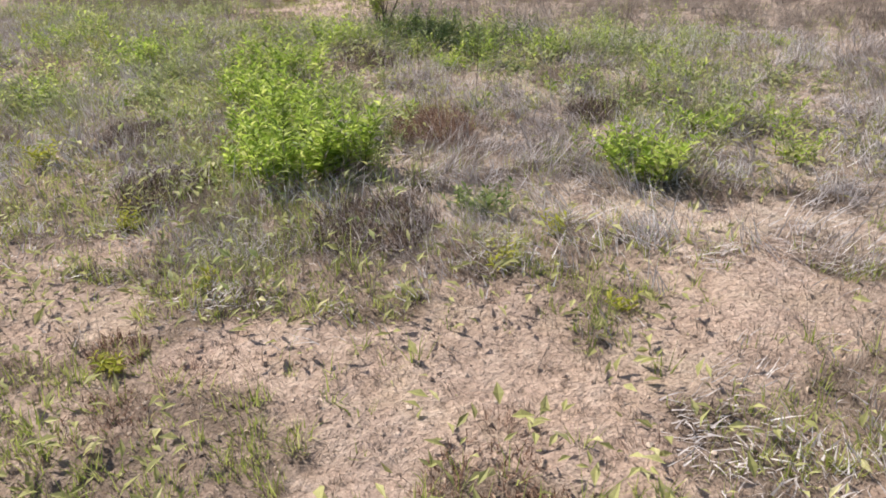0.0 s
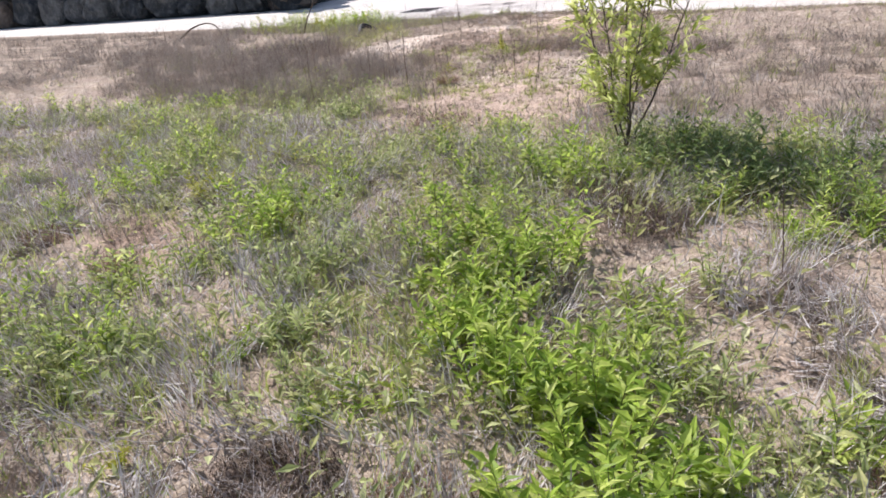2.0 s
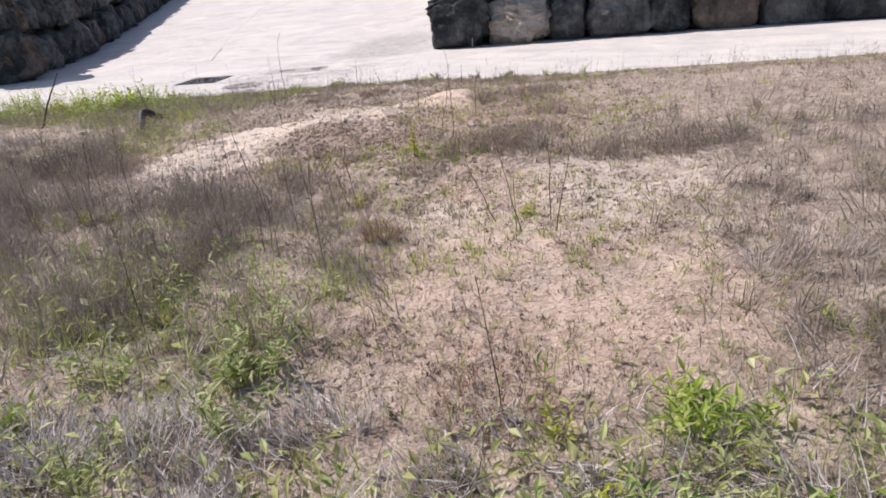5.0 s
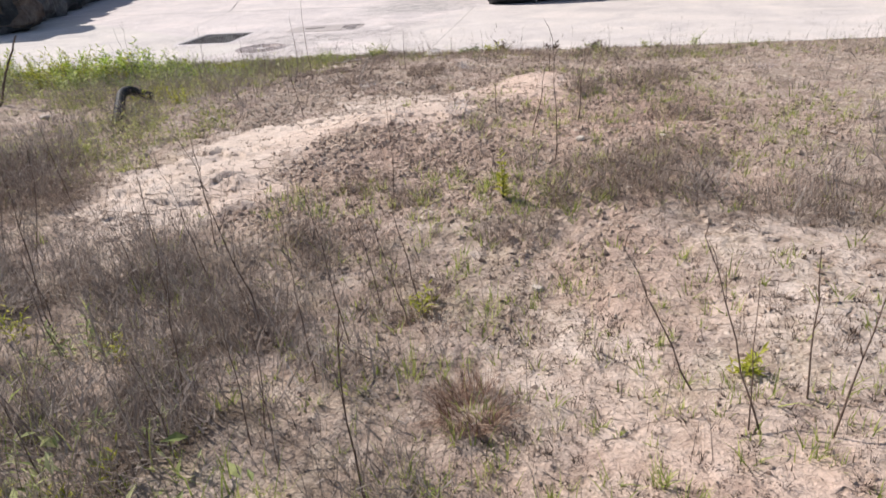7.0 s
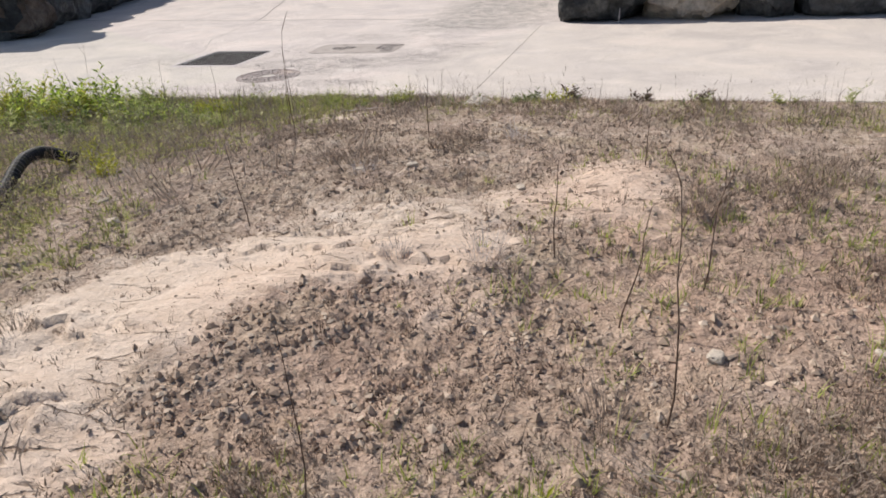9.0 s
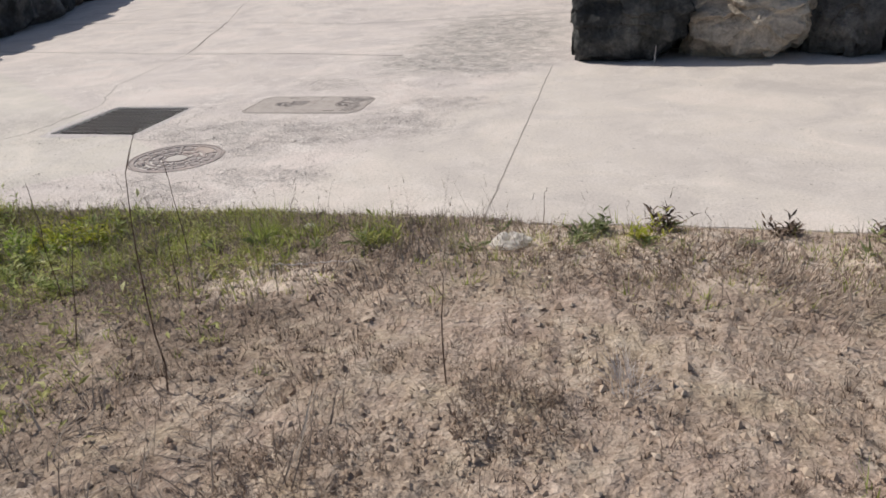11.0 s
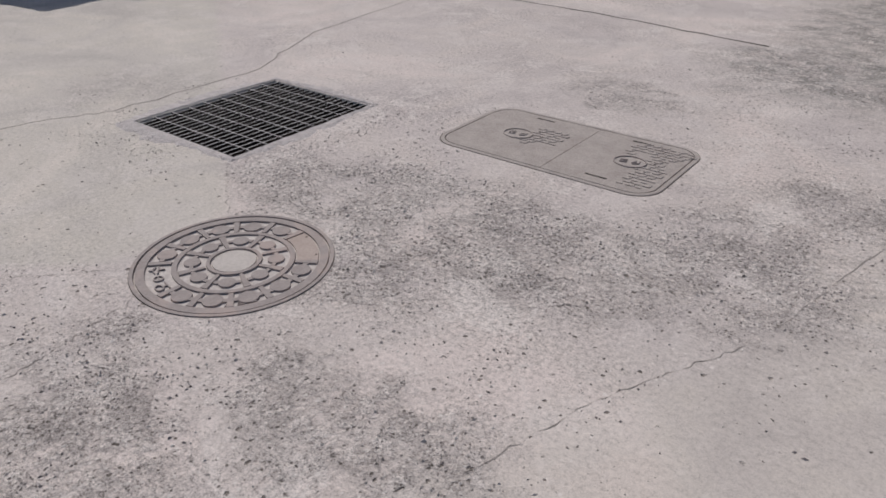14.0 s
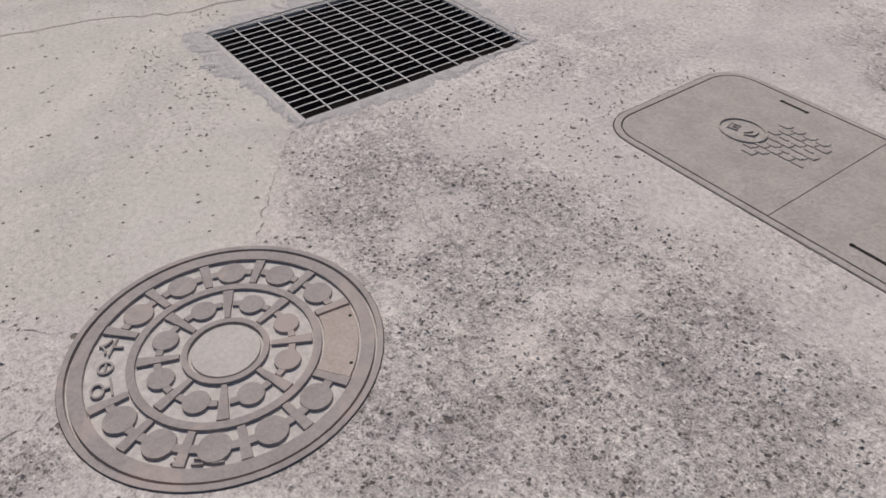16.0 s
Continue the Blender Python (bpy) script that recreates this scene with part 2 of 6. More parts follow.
def grain_material(name, dark, light, scale, rough=0.9, depth=0.004, metal=0.0, stain=None):
    """A rough surface that runs between two colours at two scales."""
    n = Nodes(name)
    p = n.place()
    mid, fine = n.noise(p, scale, 5, 0.65), n.noise(p, scale * 9, 4, 0.7)
    c = n.mix(n.span(mid, 0.3, 0.7), dark, light)
    c = n.mix(0.45, c, n.ramp(fine, (0.28, (0.55, 0.55, 0.55)), (0.6, (1, 1, 1))), "MULTIPLY")
    if stain:
        c = n.mix(n.span(n.noise(p, scale * 0.6, 4, 0.6, 1.0), 0.5, 0.64), c, stain)
    return n.done(c, rough, n.bump(n.math("ADD", fine, mid), 0.8, depth), Metallic=metal, Specular_IOR_Level=0.25)


def rock_material(name, dark, mid_tone, light):
    n = Nodes(name)
    p = n.place()
    stretched = n.add("VectorMath", operation="MULTIPLY")
    n.plug(stretched.inputs[0], p)
    stretched.inputs[1].default_value = (5, 5, 0.9)
    big, fine, run = n.noise(p, 2.3, 5, 0.65, 0.5), n.noise(p, 30, 5, 0.7), n.noise(stretched.outputs[0], 1.0, 4, 0.6)
    c = n.ramp(big, (0.3, dark), (0.5, mid_tone), (0.72, light))
    c = n.mix(n.span(run, 0.52, 0.68, 0, 0.6), c, (0.035, 0.035, 0.03))
    c = n.mix(n.math("MULTIPLY", n.span(n.noise(p, 5, 5, 0.7), 0.56, 0.7), 0.55), c, light)
    c = n.mix(0.5, c, n.ramp(fine, (0.3, (0.5, 0.5, 0.5)), (0.6, (1, 1, 1))), "MULTIPLY")
    chip = n.noise(p, 9, 6, 0.75, 0.4)
    c = n.mix(0.5, c, n.ramp(chip, (0.34, (0.45, 0.45, 0.45)), (0.55, (1, 1, 1)), (0.72, (1.25, 1.25, 1.25))), "MULTIPLY")
    return n.done(c, 0.9, n.bump(n.math("ADD", n.math("ADD", big, n.math("MULTIPLY", chip, 1.2)), n.math("MULTIPLY", fine, 0.4)), 1.0, 0.045), Specular_IOR_Level=0.2)


def plant_material(name, *stops, rough=0.6, through_light=0.0, patch=0.0):
    """Leaves, blades and stalks: each island takes its own colour; patches of metre size shift it."""
    n = Nodes(name)
    island = n.add("NewGeometry").outputs["Random Per Island"]
    f = island
    if patch:
        lumps = n.math("ADD", n.math("MULTIPLY", n.noise(n.place(), 1.4, 2), 0.3), n.math("ADD", n.math("MULTIPLY", n.noise(n.place(), 6.5, 2), 0.35), n.math("MULTIPLY", n.noise(n.place(), 18, 2), 0.35)))
        f = n.math("ADD", n.math("MULTIPLY", island, 1 - patch), n.math("MULTIPLY", n.span(lumps, 0.38, 0.62), patch))
    c = n.ramp(f, *stops)
    c = n.mix(0.3, c, n.ramp(n.noise(n.place(), 160, 2), (0.3, (0.6, 0.6, 0.6)), (0.65, (1.1, 1.1, 1.1))), "MULTIPLY")
    n.done(c, rough, Specular_IOR_Level=0.25)
    if through_light:
        t = n.add("BsdfTranslucent", Color=c)
        m = n.add("MixShader", Fac=through_light)
        n.plug(m.inputs[1], n.bsdf.outputs[0])
        n.plug(m.inputs[2], t.outputs[0])
        n.plug(n.tree.nodes["Material Output"].inputs["Surface"], m.outputs[0])
    return n.mat


def film_material():
    """Thin dirty plastic film: half clear, half milky."""
    n = Nodes("plastic_film")
    dirt = n.span(n.noise(n.place(), 40, 4, 0.6), 0.4, 0.7)
    c = n.mix(dirt, (0.94, 0.91, 0.87), (0.8, 0.74, 0.68))
    n.done(c, 0.45, n.bump(n.noise(n.place(), 120, 3), 0.5, 0.004), Alpha=0.92, Transmission_Weight=0.0)
    t = n.add("BsdfTranslucent", Color=c)
    clear = n.add("BsdfTransparent")
    both, m = n.add("MixShader", Fac=0.5), n.add("MixShader", Fac=0.1)
    n.plug(both.inputs[1], n.bsdf.outputs[0])
    n.plug(both.inputs[2], t.outputs[0])
    n.plug(m.inputs[1], both.outputs[0])
    n.plug(m.inputs[2], clear.outputs[0])
    n.plug(n.tree.nodes["Material Output"].inputs["Surface"], m.outputs[0])
    return n.mat


SOIL = soil_material()
CONCRETE = concrete_material()
MORTAR = grain_material("mortar", (0.52, 0.47, 0.45), (0.72, 0.665, 0.645), 26, depth=0.008)
BED = grain_material("joint_dirt", (0.035, 0.03, 0.025), (0.09, 0.075, 0.06), 20)
JOINT_DUST = grain_material("joint_dust", (0.4, 0.355, 0.325), (0.58, 0.52, 0.48), 45)
HAIRLINE = grain_material("crack_dirt", (0.27, 0.24, 0.215), (0.44, 0.395, 0.36), 20)
JOINT_GRIME = grain_material("joint_grime", (0.06, 0.052, 0.045), (0.3, 0.265, 0.24), 9)
GRAVEL = plant_material("concrete_grit", (0.0, (0.2, 0.178, 0.165)), (0.35, (0.42, 0.375, 0.35)), (0.75, (0.54, 0.485, 0.45)), (1.0, (0.74, 0.69, 0.65)), rough=0.95)
CAST_IRON = grain_material("dusty_cast_iron", (0.32, 0.275, 0.26), (0.4, 0.35, 0.33), 11, 0.8, 0.0015, stain=(0.42, 0.345, 0.315))
GRIT = grain_material("packed_grit", (0.5, 0.45, 0.42), (0.7, 0.64, 0.6), 50, 0.95, 0.0012)
IRON_BOSS = grain_material("polished_boss", (0.48, 0.43, 0.395), (0.57, 0.52, 0.48), 9, 0.65, 0.001)
RUST_PLATE = grain_material("rusty_plate", (0.42, 0.335, 0.29), (0.52, 0.435, 0.39), 12, 0.8, 0.001)
BOX_LID = grain_material("dusty_box_lid", (0.39, 0.34, 0.31), (0.49, 0.435, 0.4), 9, 0.85, 0.005)
SLOT = grain_material("slot_dark", (0.012, 0.011, 0.01), (0.03, 0.027, 0.024), 30)
# grate bar sides: the shade between the bars is put into this colour
SHADED_STEEL = grain_material("shaded_steel", (0.025, 0.02, 0.019), (0.06, 0.048, 0.044), 25, 0.8, 0.0006)
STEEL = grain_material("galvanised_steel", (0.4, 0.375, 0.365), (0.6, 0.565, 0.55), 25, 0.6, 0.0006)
# near-black, so that the sump's deep shade is in its colour
PIT = grain_material("sump_shade", (0.009, 0.006, 0.006), (0.026, 0.018, 0.017), 12)
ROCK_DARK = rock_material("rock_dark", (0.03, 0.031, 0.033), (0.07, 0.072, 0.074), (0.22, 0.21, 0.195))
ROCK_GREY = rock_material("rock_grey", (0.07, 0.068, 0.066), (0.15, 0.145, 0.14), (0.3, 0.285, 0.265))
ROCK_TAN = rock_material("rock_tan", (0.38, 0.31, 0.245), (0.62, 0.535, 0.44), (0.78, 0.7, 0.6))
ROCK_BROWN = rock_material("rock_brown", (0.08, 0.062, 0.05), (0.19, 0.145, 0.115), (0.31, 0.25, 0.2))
CLOD = plant_material("clod", (0.0, (0.3, 0.215, 0.16)), (0.5, (0.46, 0.355, 0.275)), (0.9, (0.58, 0.47, 0.375)), (1.0, (0.72, 0.61, 0.51)), rough=0.95, patch=0.25)
WHITE_STONE = grain_material("pale_stone", (0.5, 0.42, 0.34), (0.68, 0.6, 0.51), 40)
VERGE = plant_material("verge_grass", (0.0, (0.08, 0.1, 0.028)), (0.35, (0.27, 0.3, 0.075)), (0.7, (0.5, 0.51, 0.15)), (1.0, (0.7, 0.66, 0.34)), through_light=0.35, patch=0.45)
THATCH = plant_material("thatch", (0.0, (0.16, 0.13, 0.115)), (0.3, (0.41, 0.362, 0.347)), (0.65, (0.66, 0.605, 0.585)), (1.0, (0.87, 0.82, 0.795)), rough=0.7, through_light=0.25, patch=0.6)
STUBBLE = plant_material("brown_stubble", (0.0, (0.15, 0.105, 0.08)), (0.4, (0.29, 0.22, 0.175)), (0.8, (0.44, 0.355, 0.285)), (1.0, (0.62, 0.54, 0.44)), rough=0.75, through_light=0.2, patch=0.3)
OLIVE = plant_material("olive_grass", (0.0, (0.13, 0.16, 0.035)), (0.35, (0.31, 0.37, 0.09)), (0.7, (0.52, 0.55, 0.17)), (1.0, (0.66, 0.62, 0.3)), through_light=0.45, patch=0.45)
DRY = plant_material("dry_grass", (0.0, (0.15, 0.115, 0.095)), (0.4, (0.27, 0.215, 0.18)), (0.75, (0.4, 0.34, 0.29)), (1.0, (0.56, 0.49, 0.42)), rough=0.7, through_light=0.2, patch=0.4)
STALK = plant_material("dead_stalk", (0.0, (0.07, 0.048, 0.036)), (0.6, (0.15, 0.1, 0.075)), (1.0, (0.3, 0.225, 0.17)), rough=0.8)
RUST_DRY = plant_material("rusty_dry_grass", (0.0, (0.12, 0.064, 0.045)), (0.5, (0.27, 0.158, 0.11)), (0.85, (0.43, 0.285, 0.2)), (1.0, (0.55, 0.42, 0.3)), rough=0.75, through_light=0.15)
ROSETTE = plant_material("rosette_leaf", (0.0, (0.11, 0.14, 0.055)), (0.5, (0.21, 0.25, 0.1)), (1.0, (0.36, 0.37, 0.2)), rough=0.55, through_light=0.3)
GREEN_GRASS = plant_material("green_grass", (0.0, (0.18, 0.22, 0.05)), (0.45, (0.33, 0.4, 0.1)), (0.8, (0.5, 0.54, 0.16)), (1.0, (0.64, 0.6, 0.28)), through_light=0.45, patch=0.4)
LEAF = plant_material("weed_leaf", (0.0, (0.19, 0.28, 0.045)), (0.4, (0.38, 0.5, 0.08)), (0.8, (0.55, 0.64, 0.14)), (1.0, (0.68, 0.7, 0.25)), rough=0.5, through_light=0.55)
LEAF_DULL = plant_material("dusty_leaf", (0.0, (0.22, 0.27, 0.1)), (0.5, (0.43, 0.48, 0.18)), (0.85, (0.58, 0.6, 0.28)), (1.0, (0.7, 0.68, 0.42)), rough=0.6, through_light=0.45)
OLIVE_LEAF = plant_material("olive_leaf", (0.0, (0.22, 0.22, 0.09)), (0.4, (0.4, 0.4, 0.15)), (0.8, (0.56, 0.54, 0.24)), (1.0, (0.66, 0.6, 0.38)), rough=0.6, through_light=0.4, patch=0.4)
LEAF_DARK = plant_material("dark_leaf", (0.0, (0.1, 0.15, 0.04)), (0.5, (0.22, 0.29, 0.085)), (0.9, (0.36, 0.42, 0.15)), (1.0, (0.5, 0.54, 0.22)), rough=0.5, through_light=0.4)
LEAF_YELLOW = plant_material("yellow_leaf", (0.0, (0.32, 0.35, 0.04)), (0.6, (0.5, 0.5, 0.07)), (1.0, (0.62, 0.57, 0.14)), rough=0.5, through_light=0.45)
LEAF_SAPLING = plant_material("sapling_leaf", (0.0, (0.4, 0.45, 0.1)), (0.5, (0.6, 0.64, 0.19)), (1.0, (0.76, 0.76, 0.38)), rough=0.45, through_light=0.55)
GREEN_STEM = plant_material("green_stem", (0.0, (0.12, 0.15, 0.04)), (1.0, (0.2, 0.18, 0.07)), rough=0.6)
BARK = grain_material("young_bark", (0.075, 0.055, 0.042), (0.19, 0.145, 0.11), 60, 0.85, 0.002)
RUBBER = grain_material("black_pipe", (0.01, 0.01, 0.014), (0.028, 0.028, 0.034), 12, 0.6, 0.001, stain=(0.06, 0.058, 0.035))
PLASTIC = film_material()


# ---- shared helpers ----
def part(name, bm, material, parent=None, label=""):
    """One bmesh as one mesh object, under a thing where one is given."""
    me = bpy.data.meshes.new(name)
    bm.to_mesh(me)
    bm.free()
    me.materials.append(material)
    ob = new(name, me)
    ob.parent = parent
    return tagged(ob, label)


def sheet(name, verts, faces, material, parent=None, smooth=False):
    """A mesh object from arrays of places and of faces of equal size."""
    verts, faces = np.asarray(verts, np.float32), np.asarray(faces, np.int32)
    k = faces.shape[1]
    me = bpy.data.meshes.new(name)
    me.vertices.add(len(verts))
    me.vertices.foreach_set("co", verts.ravel())
    me.loops.add(faces.size)
    me.loops.foreach_set("vertex_index", faces.ravel())
    me.polygons.add(len(faces))
    me.polygons.foreach_set("loop_start", np.arange(0, faces.size, k, dtype=np.int32))
    me.update(calc_edges=True)
    me.polygons.foreach_set("use_smooth", np.full(len(faces), smooth))
    me.materials.append(material)
    ob = new(name, me)
    ob.parent = parent
    return ob


def share(name, mesh_from, m, parent):
    """One more piece on the mesh of another."""
    ob = new(name, mesh_from.data)
    ob.parent = parent
    ob.matrix_basis = m
    return ob


def empty(name, x=0.0, y=0.0, z=0.0, turn=0.0):
    ob = new(name)
    ob.matrix_basis = pose(x, y, z, 0, 0, turn)
    ob.empty_display_size = 0.1
    return ob


RNG = np.random.default_rng(7)
LATTICE = RNG.random((256, 256))


def value_noise(x, y, size, seed=0):
    """Smooth noise of 0 to 1 with lumps of that size in metres."""
    u, v = np.asarray(x) / size + seed * 17.3, np.asarray(y) / size + seed * 5.7
    i, j = np.floor(u).astype(int), np.floor(v).astype(int)
    a, b = u - i, v - j
    a, b = a * a * (3 - 2 * a), b * b * (3 - 2 * b)
    g = lambda p, q: LATTICE[p % 256, q % 256]
    return (g(i, j) * (1 - a) + g(i + 1, j) * a) * (1 - b) + (g(i, j + 1) * (1 - a) + g(i + 1, j + 1) * a) * b


def spot(x, y, cx, cy, rx, ry, turn=0.0, soft=0.5):
    """1 inside an ellipse, falling to 0 at its ragged rim."""
    c, s = math.cos(radians(turn)), math.sin(radians(turn))
    dx, dy = np.asarray(x) - cx, np.asarray(y) - cy
    d = np.hypot((dx * c + dy * s) / rx, (dy * c - dx * s) / ry)
    d = d + (value_noise(x, y, 0.35, 3) - 0.5) * 0.5 + (value_noise(x, y, 0.12, 9) - 0.5) * 0.3
    return np.clip((1 + soft / 2 - d) / soft, 0, 1)


def step(v, lo, hi):
    t = np.clip((np.asarray(v) - lo) / (hi - lo), 0, 1)
    return t * t * (3 - 2 * t)


def road_edge(x):
    """The y at which the lot meets the concrete."""
    return np.interp(x, (-40, -14, -9, -6, -2.6, -0.4, 40), (-0.9, -0.45, -0.4, -0.35, -0.1, 0.0, 0.0))


# ---- the lot's surface and what grows where ----
def height(x, y, rough=True):
    x, y = np.asarray(x, float), np.asarray(y, float)
    d = y - road_edge(x)
    z = np.interp(d, (-300, -20, -14, -12.5, -11, -9, -7, -6, -5, -4, -3, -1.8, -1, -0.4, -0.06, 0.0, 0.12),
                  (-0.1, -0.1, -0.06, -0.03, 0.02, 0.06, 0.075, 0.09, 0.12, 0.15, 0.17, 0.15, 0.085, 0.04, 0.014, 0.006, -0.2))
    lot = step(d, 0.05, -0.5)
    near = lot * step(d, -20, -15)
    z = z + near * (0.075 * np.exp(-(((x - 0.0) * 0.74 + (y + 4.1) * 0.67) / 1.1) ** 2 - (((y + 4.1) * 0.74 - (x - 0.0) * 0.67) / 0.42) ** 2)
                    + 0.1 * np.exp(-((x - 1.32) / 0.4) ** 2 - ((y + 2.62) / 0.4) ** 2)
                    - 0.1 * step(x, -0.9, -2.6) * step(y, -6, -4) - 0.05 * step(x, 1.7, 3.0) * step(y, -6, -4))
    if rough:
        z = z + near * (0.045 * (value_noise(x, y, 0.9, 1) - 0.5) + 0.035 * (value_noise(x, y, 0.33, 2) - 0.5)
                        + 0.022 * (value_noise(x, y, 0.11, 3) - 0.5) * (1 - 0.6 * crust(x, y)) + 0.012 * (value_noise(x, y, 0.055, 4) - 0.5) * (1 - 0.6 * crust(x, y)))
        c = crust(x, y)
        # ledges of the crust break towards the south
        firm = near * step(c, 0.25, 0.8)
        for size, lift, a, lo in ((0.21, 0.032, 5, 0.25), (0.09, 0.011, 51, 0.3)):
            u = (y + 0.22 * x) / size + 1.9 * value_noise(x * 0.45, y, 0.3, a) + 0.7 * value_noise(x, y, 0.09, a + 1) + 0.25 * value_noise(x, y, 0.03, a + 2)
            edge = u - np.floor(u)
            z = z + firm * lift * (1 - edge) * step(edge, 0.0, 0.07) * step(value_noise(x * 0.5, y, 0.22, a + 6), lo, lo + 0.4)
        z = z + near * (1 - c) * 0.02 * (np.abs(value_noise(x, y, 0.075, 8) - 0.5) + value_noise(x, y, 0.032, 7) - 0.5)
        z = z - 0.035 * spot(x, y, 0.22, -0.03, 0.3, 0.045, -3, 0.8) - 0.012 * step(x, 0.0, 0.6) * step(np.abs(d), 0.15, 0.0)
        # crumbs of soil spill over the rim of the concrete beside the old joint
        z = z + 0.016 * step(x, -0.4, -1.0) * step(np.abs(d), 0.09, 0.0) * (0.4 + value_noise(x, y, 0.3, 10))
    return z


def crust(x, y):
    """Pale bare crust: the ridge, the small mound and the bald places."""
    out = np.maximum(spot(x, y, -0.52, -4.4, 0.5, 1.0, -8, 0.35), spot(x, y, -0.05, -3.7, 0.85, 0.34, 12, 0.4))
    for s, w in (((0.55, -3.5, 0.4, 0.2, 5), 0.9), ((1.2, -2.68, 0.36, 0.42, 20), 0.75), ((-0.85, -4.95, 0.45, 0.6, 20), 0.9), ((0.2, -3.15, 0.6, 0.34, 10), 0.7), ((0.75, -2.95, 0.5, 0.26, 16), 0.6), ((2.35, -7.0, 0.85, 1.0, 0), 0.42), ((2.8, -5.8, 1.0, 0.7, 10), 0.5), ((1.7, -7.6, 0.4, 0.4, 0), 0.35), ((0.75, -4.0, 0.2, 0.12, 0), 0.5), ((2.5, -5.5, 0.5, 0.25, 0), 0.55), ((1.9, -6.6, 0.6, 0.45, 0), 0.5), ((5.9, -13.75, 0.5, 0.2, 10), 0.2), ((7.1, -12.9, 0.4, 0.35, 0), 0.25), ((5.4, -14.2, 0.5, 0.25, 0), 0.15)):
        out = np.maximum(out, w * spot(x, y, *s, 0.9))
    return out


def front(x):
    """The line along which the growth of the far half ends towards the bare corner."""
    return np.interp(x, (0, 4.2, 5.7, 6.4, 6.8, 7.4, 9, 14), (-16, -14.2, -13.75, -13.35, -12.7, -12.35, -12.4, -12))


def bare(x, y):
    out = np.maximum(crust(x, y), spot(x, y, 2.2, -6.4, 1.25, 1.0))
    for s in ((1.45, -11.15, 0.5, 0.32, 20), (4.15, -10.6, 0.45, 0.35, 0), (0.6, -3.2, 1.8, 1.1, 20), (2.0, -3.6, 1.2, 1.3, 0), (0.8, -1.75, 2.2, 0.55, 0), (0.9, -4.7, 1.0, 0.5, 20), (5.9, -10.3, 0.9, 0.35, 20), (1.95, -8.1, 0.6, 0.5, 0)):
        out = np.maximum(out, spot(x, y, *s))
    south = step(np.asarray(y) - front(x) + 0.5 * (value_noise(x, y, 0.4, 6) - 0.5), 0.12, -0.15)
    return np.maximum(out, south)


def mats(x, y):
    """Patches of low growth that break up the bare southern corner."""
    return step(value_noise(x, y, 0.5, 24) * 0.75 + value_noise(x, y, 0.17, 25) * 0.25, 0.35, 0.5)


def thatch_cover(x, y):
    """0 to 1: how thick the dead growth lies."""
    x, y = np.asarray(x, float), np.asarray(y, float)
    out = 0.75 * step(y, -8.3, -8.9)
    out = np.maximum(out, 0.9 * spot(x, y, -0.9, -6.75, 2.4, 1.45, -8))
    out = np.maximum(out, 0.8 * spot(x, y, -3.4, -5.0, 1.6, 1.5))
    out = np.maximum(out, 0.4 * spot(x, y, 3.0, -4.95, 1.5, 0.45, 8))
    out = np.maximum(out, 0.6 * spot(x, y, 1.95, -4.85, 0.5, 0.3))
    out = np.maximum(out, 0.6 * step(x, 2.7, 3.5) * (0.15 + 0.85 * step(y, -3.6, -4.8)))
    out = np.maximum(out, 0.75 * spot(x, y, 0.6, -7.5, 1.0, 0.75))
    out = np.maximum(out, 0.5 * step(x, -4.2, -5.2))
    out = np.maximum(out, 0.3 * spot(x, y, -1.7, -2.6, 1.2, 0.8))
    out = np.maximum(out, 0.16 * step(y - road_edge(x), -1.3, -0.7))
    south = 0.75 * step(y, -12.4, -13.2) * mats(x, y) * (1 - crust(x, y))
    return np.maximum(out * (1 - 0.93 * bare(x, y)), south) * step(y - road_edge(x), 0.0, -0.25) * (0.2 + 1.1 * value_noise(x, y, 0.5, 12)) * (0.15 + 1.1 * step(value_noise(x, y, 0.16, 14), 0.3, 0.62))


def scatter(n, cover, x0, x1, y0, y1, seed):
    """About n places, thick where cover is high."""
    r = np.random.default_rng(seed)
    out_x, out_y, have = [], [], 0
    for _ in range(40):
        x, y = r.uniform(x0, x1, n * 2), r.uniform(y0, y1, n * 2)
        keep = r.random(n * 2) < cover(x, y)
        out_x.append(x[keep])
        out_y.append(y[keep])
        have += keep.sum()
        if have >= n:
            break
    return np.concatenate(out_x)[:n], np.concatenate(out_y)[:n]


